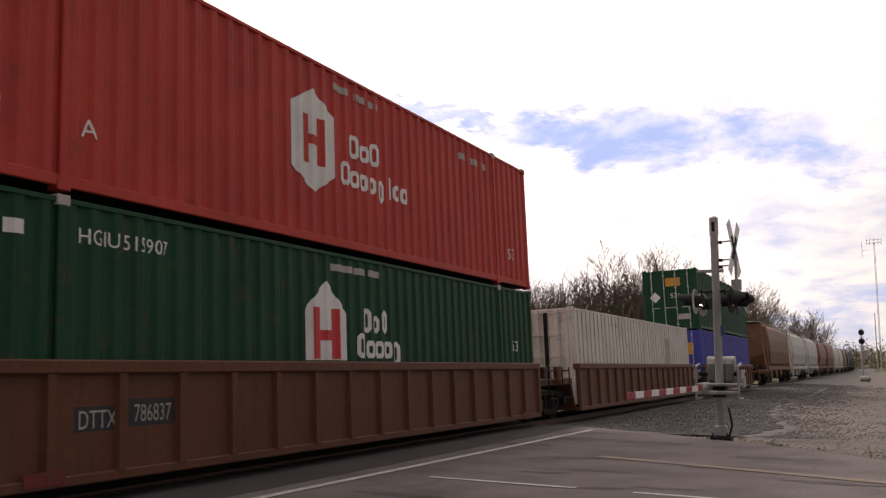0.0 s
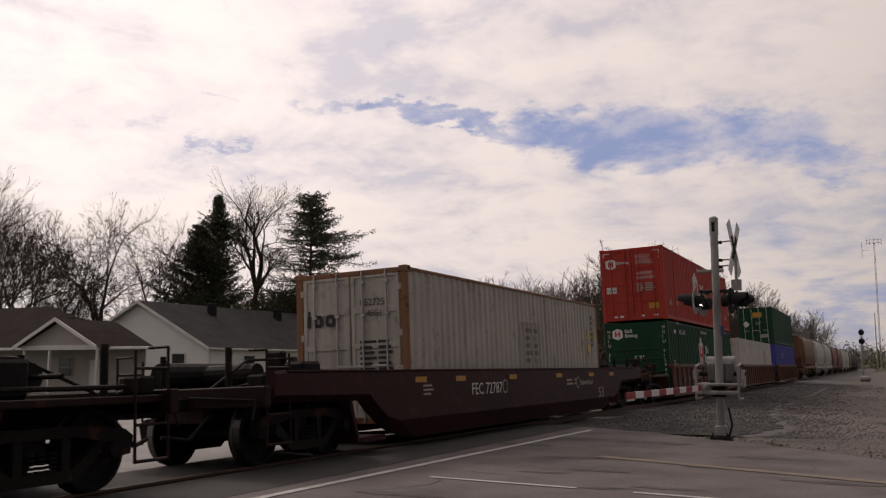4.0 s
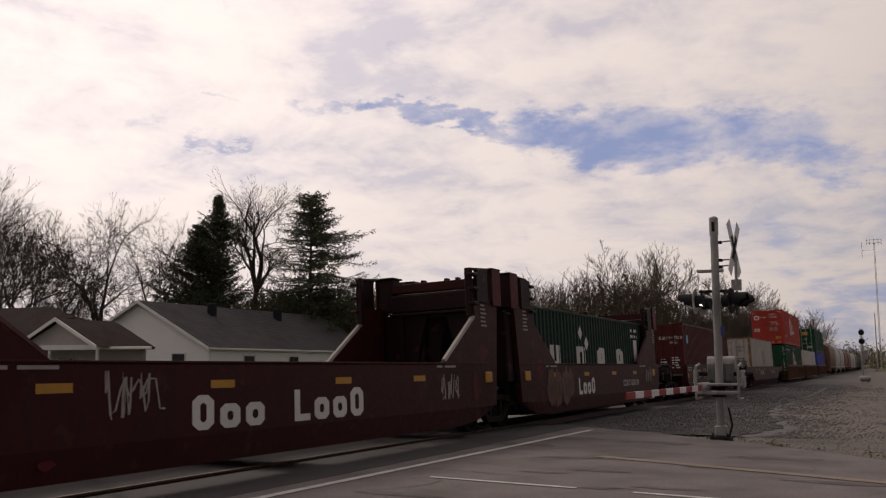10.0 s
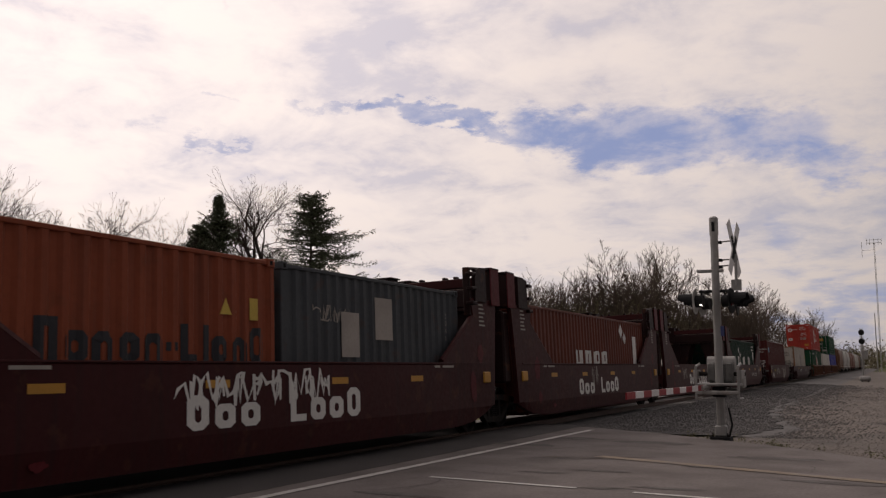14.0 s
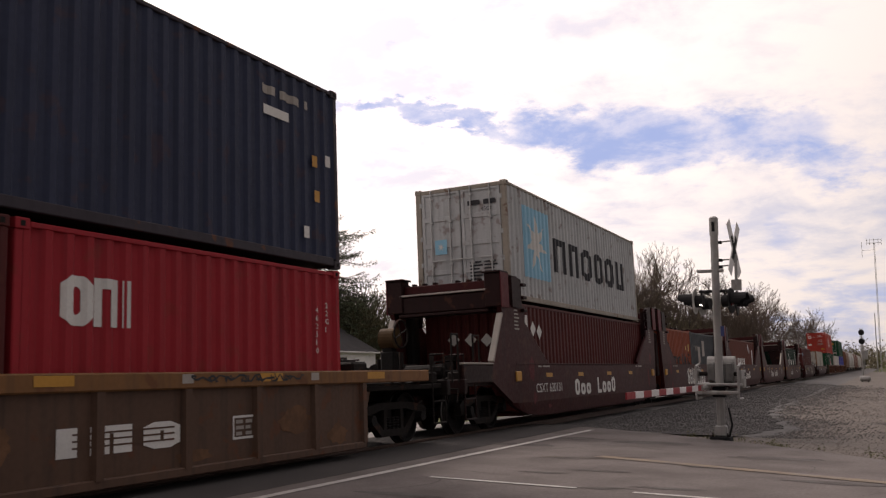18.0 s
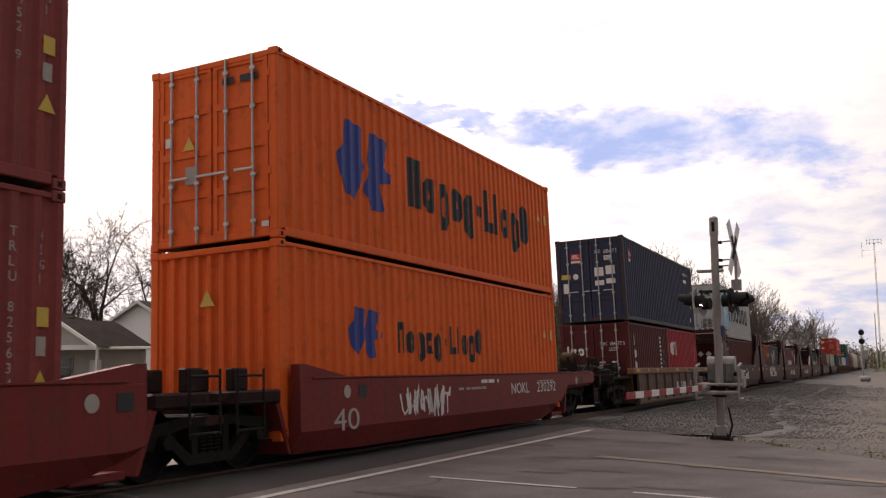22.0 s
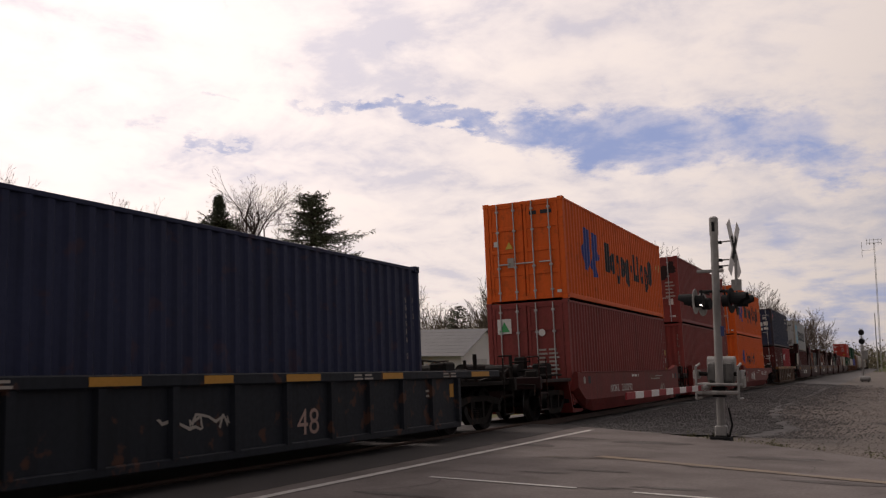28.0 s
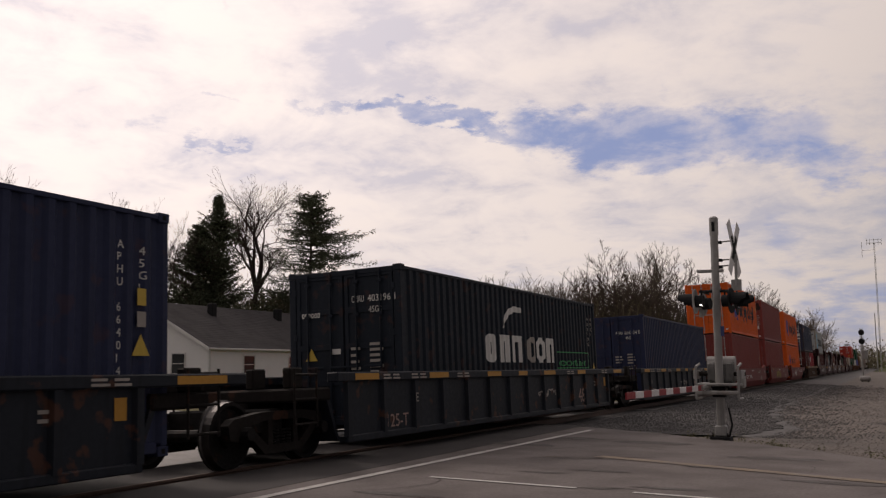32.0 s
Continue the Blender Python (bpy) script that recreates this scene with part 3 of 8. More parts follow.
def end_platform(car, y_in, y_out, col, top=1.05, ladder=True, wheel_stand=False, stanchion=True):
    """The floor over the end truck, with sill, coupler, grab irons and brake gear."""
    s = 1 if y_out > y_in else -1
    y0, y1 = sorted((y_in, y_out))
    pl = part("end_platform", B((-1.30, 1.30, y0, y1, top - 0.09, top), (-0.35, 0.35, y0, y1, 0.62, top - 0.09), b=0.012), col, car)
    ys = sorted((y_out - s * 0.12, y_out + s * 0.03))
    part("end_sill", B((-1.42, 1.42, ys[0], ys[1], 0.82, top + 0.06), b=0.015), col, car)
    bm = bmesh.new()
    yc = sorted((y_out, y_out + s * 0.62))
    box(bm, -0.09, 0.09, yc[0], yc[1], 0.80, 0.98, b=0.02)
    yk = sorted((y_out + s * 0.50, y_out + s * 0.80))
    box(bm, -0.20, 0.16, yk[0], yk[1], 0.74, 1.02, b=0.05)
    part("coupler", bm, grime, car)
    bm = bmesh.new()
    rod(bm, (0.45, y_out, 0.72), (0.40, y_out + s * 0.35, 0.42), 0.028)
    rod(bm, (0.40, y_out + s * 0.35, 0.42), (0.25, y_out + s * 0.72, 0.48), 0.028)
    part("air_hose", bm, grime, car)
    if ladder:
        for x in (1.36, -1.36):
            a = y_out - s * 0.10
            c = y_out - s * 0.62
            bm = rods(((x, a, 0.30), (x, a, top + 0.55), 0.018), ((x, c, 0.30), (x, c, top + 0.50), 0.018), ((x, a, top + 0.55), (x - 0.3 * (1 if x > 0 else -1), a, top + 0.55), 0.018),
                      ((x, a, 0.32), (x, c, 0.32), 0.02), ((x, a, 0.72), (x, c, 0.72), 0.018), ((x, a, top + 0.3), (x, c, top + 0.3), 0.018), n=6)
            part("grab_iron", bm, col, car)
    if stanchion:
        part("stanchion", rods(((0.55, y_out - s * 0.3, top), (0.55, y_out - s * 0.3, top + 0.62), 0.05), n=8), dark_steel, car)
        part("stanchion", rods(((-0.75, y_out - s * 0.4, top), (-0.75, y_out - s * 0.4, top + 0.55), 0.045), n=8), dark_steel, car)
    ym = (y_in + y_out) / 2
    part("brake_cylinder", rods(((-0.55, ym, top + 0.24), (0.35, ym, top + 0.24), 0.17), ((0.35, ym, top + 0.24), (0.85, ym, top + 0.24), 0.03), n=14), grime, car)
    part("air_reservoir", rods(((-0.9, y_in + s * 0.25, top + 0.26), (-0.9, y_out - s * 0.5, top + 0.26), 0.20), n=14), grime, car)
    part("valve_box", B((0.48, 0.86) + tuple(sorted((y_in + s * 0.25, y_in + s * 0.75))) + (top, top + 0.42), b=0.04), grime, car)
    part("pipe", rods(((1.02, y_in, top + 0.10), (1.02, y_out - s * 0.3, top + 0.10), 0.03), ((1.02, y_out - s * 0.3, top + 0.10), (0.6, y_out - s * 0.12, top + 0.02), 0.03), n=6), dark_steel, car)
    part("pipe", rods(((0.15, y_in, top + 0.5), (0.15, ym, top + 0.46), 0.022), ((0.15, ym, top + 0.46), (0.3, y_out - s * 0.2, top + 0.04), 0.022), n=6), dark_steel, car)
    part("uncoupling_lever", rods(((1.30, y_out + s * 0.06, 0.92), (0.2, y_out + s * 0.10, 0.98), 0.018), ((1.30, y_out + s * 0.06, 0.92), (1.30, y_out + s * 0.14, 0.66), 0.018), n=6), dark_steel, car)
    part("bracket", B((0.95, 1.25) + tuple(sorted((y_out - s * 0.18, y_out - s * 0.42))) + (top, top + 0.22), b=0.03), dark_steel, car)
    part("bracket", B((-0.2, 0.12) + tuple(sorted((y_in + s * 0.12, y_in + s * 0.30))) + (top, top + 0.62), b=0.03), dark_steel, car)
    if wheel_stand:
        st = part("brake_stand", B((-0.42, 0.08, y_out - s * 0.52 - 0.14, y_out - s * 0.52 + 0.14, top, top + 0.66), b=0.03), grime, car)
        part("gear_drum", rods(((0.06, y_out - s * 0.45, top + 0.62), (-0.30, y_out - s * 0.45, top + 0.62), 0.19), n=18), drum_ochre, st, "grimy ochre gear housing")
        bm = hand_wheel(Vector((0.22, y_out - s * 0.35, top + 0.55)), 0.27)
        part("brake_wheel", bm, dark_steel, st)
    return pl


def ribbed_sides(car, a, b, col, top, low, n, cap=None, sill=(0.0, 0.0), panel=None, x=1.40, deep=0.15):
    """Plate sides with outside posts between a heavy top chord and a bottom chord."""
    cap, panel = cap or col, panel or col
    for s in (1, -1):
        x0, x1 = sorted((s * (x - 0.06), s * (x - 0.044)))
        part("side_plate", B((x0, x1, a, b, low + 0.05, top - 0.1)), panel, car)
        x0, x1 = sorted((s * (x - 0.17), s * (x + 0.035)))
        part("top_chord", B((x0, x1, a - sill[0], b + sill[1], top - deep, top), b=0.018), cap, car)
        x0, x1 = sorted((s * (x - 0.16), s * (x + 0.005)))
        part("bottom_chord", B((x0, x1, a, b, low, low + 0.11), b=0.015), panel, car)
        for i in range(n):
            yy = a + 0.06 + (b - a - 0.12) * i / (n - 1)
            x0, x1 = sorted((s * (x - 0.05), s * (x + 0.02)))
            bm = bmesh.new()
            w = 0.055
            xo, xi = s * (x + 0.02), s * (x - 0.05)
            prism(bm, [(xi, yy - w * 1.5), (xo, yy - w), (xo, yy + w), (xi, yy + w * 1.5)], "z", low + 0.09, top - 0.13)
            bmesh.ops.recalc_face_normals(bm, faces=bm.faces[:])
            part("side_post", bm, panel, car)


def smooth_sides(car, a, b, col, top, low, rise=(0.0, 0.0), x=1.42, chamfer=0.16, over=(0.0, 0.0)):
    """Smooth deep side sills, drawn in at the foot; rise: how far each end sweeps up over the truck."""
    for s in (1, -1):
        bm = bmesh.new()
        p, q = a + over[0], b - over[1]
        ys = sorted({a, a + 0.06, p + 0.06, p + 0.3, p + 0.6, p + 1.0, p + 1.8, q - 1.8, q - 1.0, q - 0.6, q - 0.3, q - 0.06, b - 0.06, b})
        ring = []
        for yy in ys:
            k0 = min(1.0, max(0.0, 1 - (yy - p) / 1.8)) ** 2 * rise[0]
            k1 = min(1.0, max(0.0, 1 - (q - yy) / 1.8)) ** 2 * rise[1]
            lo = low + k0 + k1
            md = max(lo + 0.10, low + 0.34)
            md = min(md, top - 0.12)
            pts = [(x - 0.12, top), (x - 0.02, top), (x, top - 0.03), (x, md), (x - chamfer, lo), (x - chamfer - 0.10, lo)]
            ring.append([bm.verts.new((s * px, yy, pz)) for px, pz in pts])
        for r0, r1 in zip(ring, ring[1:]):
            for i in range(6):
                j = (i + 1) % 6
                bm.faces.new((r0[i], r1[i], r1[j], r0[j]))
        bm.faces.new(ring[0])
        bm.faces.new(ring[-1])
        bmesh.ops.recalc_face_normals(bm, faces=bm.faces[:])
        part("side_sill", bm, col, car)
        x0, x1 = sorted((s * (x - 0.16), s * (x + 0.015)))
        part("top_flange", B((x0, x1, a + 0.3, b - 0.3, top - 0.012, top + 0.014), b=0.004), col, car)


def well_floor(car, a, b, low, col):
    for y0, y1 in ((a + 0.1, a + 0.9), (b - 0.9, b - 0.1), ((a + b) / 2 - 0.5, (a + b) / 2 + 0.5)):
        part("floor_beam", B((-1.22, 1.22, y0, y1, low + 0.02, low + 0.12), b=0.02), col, car)
    n = 6
    for i in range(n):
        y0, y1 = a + 0.9 + (b - a - 1.8) * i / n, a + 0.9 + (b - a - 1.8) * (i + 1) / n
        sx = 1.2 if i % 2 else -1.2
        part("floor_brace", rods(((sx, y0, low + 0.06), (-sx, y1, low + 0.06), 0.035), n=6), grime, car)


def end_bulkhead(car, y, s, col, low, top):
    """The slanted end wall of the well, up to the platform."""
    bm = bmesh.new()
    prism(bm, [(y, low + 0.05), (y + s * 0.06, low + 0.05), (y + s * 0.40, top), (y + s * 0.30, top)], "x", -1.25, 1.25)
    bmesh.ops.recalc_face_normals(bm, faces=bm.faces[:])
    part("well_end", bm, col, car)


def well_car(label, a, b, col, style, top, low, trucks, plat=(None, None), n=14, cap=None, panel=None, sill=(0.0, 0.0), rise=(0.3, 0.3), wheel=(False, False), stanchion=True, over=(0.0, 0.0), deck=None):
    mid = (a + b) / 2
    car = aboard(thing("well_car", label, "rail car", "well cars of the train"), mid)
    a, b = a - mid, b - mid
    if style == "ribbed":
        ribbed_sides(car, a, b, col, top, low, n, cap, sill, panel, deep=0.20 if cap else 0.15)
    else:
        smooth_sides(car, a, b, col, top, low, rise, over=over)
    a, b = a + over[0], b - over[1]
    well_floor(car, a, b, low, panel or col)
    end_bulkhead(car, a, -1, panel or col, low, 1.0)
    end_bulkhead(car, b, 1, panel or col, low, 1.0)
    for t in trucks:
        truck(car, t - mid)
    for k, (end, p) in enumerate(((a, plat[0]), (b, plat[1]))):
        s = -1 if k == 0 else 1
        if p is not None:
            end_platform(car, end + s * 0.25, p - mid, deck or panel or col, wheel_stand=wheel[k], stanchion=stanchion)
        else:
            # shared truck: a short nose that reaches over it
            y0, y1 = sorted((end + s * 0.25, end + s * 1.25))
            part("nose", B((-1.28, 1.28, y0, y1, 0.86, 1.06), (-0.45, 0.45, y0, y1, 0.70, 0.88), b=0.03), deck or panel or col, car)
            if style == "smooth":
                for sx in (1, -1):
                    bm = bmesh.new()
                    prism(bm, [(end, top - 0.02), (end - s * 1.5, top - 0.02), (end - s * 0.15, top + 0.20), (end, top + 0.20)], "x", *sorted((sx * 1.26, sx * 1.415)))
                    bmesh.ops.recalc_face_normals(bm, faces=bm.faces[:])
                    part("sill_wedge", bm, col, car)
            yy = end + s * 1.05
            for x0 in (-1.2, -0.5, 0.4, 1.06):
                part("nose_bracket", B((x0, x0 + 0.14, yy - 0.16, yy + 0.16, 1.06, 1.36), b=0.02), deck or panel or col, car)
            for sx in (1, -1):
                bm = rods(*(((sx * 1.36, yy - 0.28, z0), (sx * 1.36, yy + 0.28, z0), 0.018) for z0 in (0.55, 0.90, 1.25)),
                          *(((sx * 1.36, yy + q, 0.50), (sx * 1.36, yy + q, 1.34), 0.018) for q in (-0.28, 0.28)), n=6)
                part("grab_iron", bm, dark_steel, car)
    return car


def sorted2(p, q):
    return (p, q) if p < q else (q, p)


def mark_car(car, bm, y, z, mat, name="lettering", label="", x=1.424):
    for b in (bm if isinstance(bm, list) else [bm]):
        part(name, drape(b, None, x, y, z), mat, car, label)


def bulkhead(car, y, s, col, top=1.44, open_end=False, bare=False):
    """Tall end frame that holds an upper box: two towers with stepped guides and a beam across, braced down to the
    sills; bare: its brace caps are pale, to paint top light on them.
    """
    e = y + s * (0.55 if s < 0 else 0.40)
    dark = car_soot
    for sx in (1, -1):
        bm = bmesh.new()
        rim = [(y, 0.55), (y + s * 1.15, 1.05), (y + s * 1.07, 1.44), (y + s * 0.42, 2.55), (e - s * 0.05, 2.72)] if open_end else [(y, 0.55), (y + s * 0.1, 1.42), (y + s * 0.25, 2.62), (e - s * 0.1, 2.76)]
        prism(bm, rim + [(y - s * 1.05, 2.76), (y - s * 0.95, 2.36), (y - s * 2.45, top), (y - s * 2.45, top - 0.1), (y - s * 1.4, 0.55)], "x", *sorted((sx * 1.30, sx * 1.40)))
        bmesh.ops.recalc_face_normals(bm, faces=bm.faces[:])
        tw = part("bulkhead_side", bm, col, car)
        # pale caps put the light from above into the brace and sill edges
        part("brace_cap", rods(((sx * 1.35, y - s * 2.42, top + 0.02), (sx * 1.35, y - s * 0.95, 2.38), 0.055), n=6), w_fade if bare else col, tw, "pale edge with painted light" if bare else "")
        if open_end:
            part("edge_cap", B(sorted2(sx * 1.28, sx * 1.42) + (-0.62, 0.62, -0.03, 0.03), b=0.01), w_fade, tw, "pale edge with painted light", m=Matrix.Translation((0, y + s * 0.75, 2.0)) @ Matrix.Rotation(math.atan2(1.11, -s * 0.65), 4, "X"))
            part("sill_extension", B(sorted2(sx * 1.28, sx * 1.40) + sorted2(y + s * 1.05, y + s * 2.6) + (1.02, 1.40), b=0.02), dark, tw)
            part("sill_cap", B(sorted2(sx * 1.27, sx * 1.41) + sorted2(y + s * 1.05, y + s * 2.6) + (1.40, 1.44), b=0.008), w_fade, tw, "pale edge with painted light")
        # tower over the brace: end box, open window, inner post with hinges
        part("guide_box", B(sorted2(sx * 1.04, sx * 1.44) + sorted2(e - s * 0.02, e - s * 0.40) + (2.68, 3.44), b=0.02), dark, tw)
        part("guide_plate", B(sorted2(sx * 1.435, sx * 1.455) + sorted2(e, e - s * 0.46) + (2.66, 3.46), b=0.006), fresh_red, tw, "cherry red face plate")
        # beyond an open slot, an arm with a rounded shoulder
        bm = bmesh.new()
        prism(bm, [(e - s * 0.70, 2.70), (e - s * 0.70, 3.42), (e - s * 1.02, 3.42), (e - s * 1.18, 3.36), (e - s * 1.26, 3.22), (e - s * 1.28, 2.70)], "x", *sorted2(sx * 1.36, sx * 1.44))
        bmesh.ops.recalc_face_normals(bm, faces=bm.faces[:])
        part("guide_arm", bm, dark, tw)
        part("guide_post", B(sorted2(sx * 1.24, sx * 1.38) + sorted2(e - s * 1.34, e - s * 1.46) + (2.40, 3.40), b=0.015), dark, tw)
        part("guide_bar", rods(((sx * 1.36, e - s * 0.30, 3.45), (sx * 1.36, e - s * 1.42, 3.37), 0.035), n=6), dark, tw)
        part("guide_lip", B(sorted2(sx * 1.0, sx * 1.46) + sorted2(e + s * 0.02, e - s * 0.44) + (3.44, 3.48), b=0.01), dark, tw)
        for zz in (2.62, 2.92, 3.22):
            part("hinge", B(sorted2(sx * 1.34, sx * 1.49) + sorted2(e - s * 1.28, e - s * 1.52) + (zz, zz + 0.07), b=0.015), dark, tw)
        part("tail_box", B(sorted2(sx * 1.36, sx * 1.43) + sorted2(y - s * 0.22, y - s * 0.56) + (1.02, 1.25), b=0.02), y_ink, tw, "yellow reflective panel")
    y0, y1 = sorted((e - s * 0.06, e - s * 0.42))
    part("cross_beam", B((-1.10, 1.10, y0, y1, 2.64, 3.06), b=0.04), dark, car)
    # pale strip paints the light along the beam's top edge
    part("beam_ledge", B((-1.10, 1.10) + sorted2(e - s * 0.02, e - s * 0.12) + (3.06, 3.10), b=0.006), w_fade, car, "pale top edge with painted light")
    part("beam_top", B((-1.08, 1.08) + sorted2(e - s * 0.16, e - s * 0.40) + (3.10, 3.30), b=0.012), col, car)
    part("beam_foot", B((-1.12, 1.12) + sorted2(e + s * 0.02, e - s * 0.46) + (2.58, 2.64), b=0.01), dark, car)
    for sx in (1, -1):
        for i in range(3):
            part("beam_lug", B(sorted2(sx * (0.25 + 0.27 * i), sx * (0.33 + 0.27 * i)) + sorted2(e - s * 0.2, e - s * 0.36) + (3.30, 3.36), b=0.01), dark, car)
        if open_end:
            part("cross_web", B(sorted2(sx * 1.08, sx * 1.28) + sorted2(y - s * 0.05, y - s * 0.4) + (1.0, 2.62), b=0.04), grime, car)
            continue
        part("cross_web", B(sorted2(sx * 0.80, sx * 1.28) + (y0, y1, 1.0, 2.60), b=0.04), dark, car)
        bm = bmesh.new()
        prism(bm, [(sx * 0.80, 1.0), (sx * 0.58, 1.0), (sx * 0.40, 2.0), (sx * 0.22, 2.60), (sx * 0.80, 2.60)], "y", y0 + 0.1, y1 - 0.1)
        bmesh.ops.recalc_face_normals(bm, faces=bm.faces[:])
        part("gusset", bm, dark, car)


def stack_car(label, a, b, trucks, plat=(None, None), bare=False, back=0.0):
    """An old articulated unit with tall end frames."""
    mid = (a + b) / 2
    car = aboard(thing("well_car", label, "rail car", "well cars of the train"), mid)
    a, b = a - mid, b - mid
    smooth_sides(car, a, b, car_sl, 1.42, 0.20, rise=(0.34, 0.34), x=1.40, chamfer=0.05)
    well_floor(car, a + 0.9, b - 0.9, 0.20, car_sl)
    bulkhead(car, b - back, 1, car_sl, bare=bare)
    bulkhead(car, a, -1, car_sl, open_end=plat[0] is not None)
    for t in trucks:
        truck(car, t - mid)
    for k, (end, p) in enumerate(((a, plat[0]), (b, plat[1]))):
        s = -1 if k == 0 else 1
        if p is not None:
            end_platform(car, end + s * 0.02, p - mid, car_soot, wheel_stand=False, stanchion=(k == 0))
        else:
            y0, y1 = sorted((end, end + s * 0.55))
            part("nose", B((-0.5, 0.5, y0, y1, 0.66, 0.98), b=0.03), grime, car)
    return car


def hopper(label, y, L, col):
    """A curved-side covered hopper car."""
    car = aboard(thing("hopper_car", label, "rail car", "hopper cars of the train"), y)
    l = L / 2 - 1.9
    prof = [(1.05, 1.15), (1.40, 1.55), (1.54, 2.4), (1.52, 3.3), (1.36, 4.05), (0.95, 4.45)]
    bm = bmesh.new()
    full = prof + [(-px, pz) for px, pz in reversed(prof)]
    A = [bm.verts.new((px, -l + (0.9 if pz < 2 else 0.0), pz)) for px, pz in full]
    C = [bm.verts.new((px, l - (0.9 if pz < 2 else 0.0), pz)) for px, pz in full]
    n = len(full)
    for i in range(n):
        j = (i + 1) % n
        bm.faces.new((A[i], C[i], C[j], A[j]))
    bm.faces.new(A[::-1])
    bm.faces.new(C)
    bmesh.ops.recalc_face_normals(bm, faces=bm.faces[:])
    part("body", bm, col, car)
    part("side_sill", B((1.36, 1.48, -L / 2 + 0.7, L / 2 - 0.7, 1.05, 1.32), (-1.48, -1.36, -L / 2 + 0.7, L / 2 - 0.7, 1.05, 1.32), b=0.02), col, car)
    for i in range(4):
        yy = -l + 1.6 + (2 * l - 3.2) * i / 3
        bm = bmesh.new()
        prism(bm, [(yy - 1.3, 1.2), (yy + 1.3, 1.2), (yy + 0.35, 0.45), (yy - 0.35, 0.45)], "x", -0.95, 0.95)
        bmesh.ops.recalc_face_normals(bm, faces=bm.faces[:])
        part("hopper_outlet", bm, col, car)
    part("roof_walk", B((-0.9, 0.9, -l - 0.3, l + 0.3, 4.56, 4.60), b=0.01), galv, car)
    for i in range(7):
        yy = -l + 0.9 + i * (2 * l - 1.8) / 6
        part("hatch", B((-0.35, 0.35, yy - 0.7, yy + 0.7, 4.42, 4.55), b=0.03), col, car)
    for s in (-1, 1):
        end_platform(car, s * (l - 0.5), s * (L / 2 - 0.55), col, stanchion=False)
        for sx in (1, -1):
            part("end_brace", rods(((sx * 1.3, s * (L / 2 - 0.9), 1.1), (sx * 1.0, s * l, 4.3), 0.05), n=6), col, car)
        bm = rods(*(((1.42, s * (l + 0.9), z0), (1.42, s * (l + 0.4), z0), 0.02) for z0 in [1.3 + 0.38 * i for i in range(9)]), ((1.42, s * (l + 0.9), 1.1), (1.42, s * (l + 0.9), 4.5), 0.022), ((1.42, s * (l + 0.4), 1.1), (1.42, s * (l + 0.4), 4.5), 0.022), n=5)
        part("ladder", bm, col, car)
        truck(car, s * (L / 2 - 2.1))
    return car


# ---- the train's make-up, from its head to its tail ----
hop_tan = paint("weathered orange brown paint", (0.20, 0.098, 0.058), streak=0.6, rust=0.6)
hop_grey = paint("weathered grey paint", (0.54, 0.513, 0.4725), streak=0.6)
hop_oxide = paint("weathered oxide paint", (0.2295, 0.1013, 0.07425), streak=0.6, rust=0.5)
black_car = paint("black car paint", (0.0405, 0.0378, 0.03645), streak=0.4)
for i, (c, w) in enumerate(((hop_tan, "orange brown"), (hop_grey, "pale grey"), (hop_grey, "pale grey"), (hop_oxide, "oxide brown"), (hop_oxide, "oxide brown"), (hop_grey, "pale grey"),
                            (hop_grey, "pale grey"), (hop_tan, "orange brown"), (black_car, "black"), (black_car, "black"), (black_car, "black"))):
    hopper(f"weathered {w} covered hopper car with curved sides", 76.4 + 18.3 * i, 17.6, c)

dttx = "rust brown articulated well car with ribbed steel sides"
well_car(dttx, 43.6, 59.9, car_brown, "ribbed", 1.44, 0.16, [61.6], (None, 63.2), n=18)
well_car(dttx, 24.1, 40.4, car_brown, "ribbed", 1.44, 0.16, [42.0], n=18)
car_d = well_car("rust brown ribbed well car with numbers on its flank", 4.62, 20.92, car_brown, "ribbed", 1.44, 0.16, [2.5, 22.5], (0.55, None), n=18, deck=paint("sooty brown paint", (0.055, 0.027, 0.017), streak=0.5, rust=0.5))
car_e = well_car("dark maroon well car with smooth deep sides", -21.4, -0.75, car_maroon, "smooth", 1.30, 0.12, [-20.1, -2.0], (-21.6, -0.55), rise=(0.75, 0.75), wheel=(False, True), over=(2.5, 2.5), deck=car_soot)
car_f = well_car("maroon well car with smooth sides and sprayed scrawls", -39.6, -25.9, car_sl, "smooth", 1.42, 0.12, [-41.3, -24.9], (-42.9, -23.3), rise=(0.5, 0.5), deck=car_soot, wheel=(True, False))
sl = "faded maroon articulated well car with tall end frames"
units = [stack_car(sl, -58.9, -44.9, [-46.0, -59.7], (None, -44.2), back=0.45), stack_car(sl + ", empty", -74.5, -60.45, [-75.2], bare=True), stack_car(sl, -90.0, -75.95, [-90.7]),
         stack_car(sl + ", scrawled over", -105.5, -91.45, [-106.2]), stack_car(sl, -121.0, -106.95, [-121.9], (-123.6, None))]
st = part("brake_stand", B((-0.62, -0.30, -9.40, -9.12, 1.05, 1.75), b=0.03), grime, units[4])
part("gear_drum", rods(((-0.28, -9.26, 2.02), (-0.62, -9.26, 2.02), 0.22), n=20), drum_ochre, st, "grimy ochre gear housing")
part("drum_bracket", B((-0.60, -0.34, -9.36, -9.16, 1.74, 1.86), b=0.02), grime, st)
part("brake_wheel", hand_wheel(Vector((-0.10, -9.40, 2.10)), 0.29), dark_steel, st)
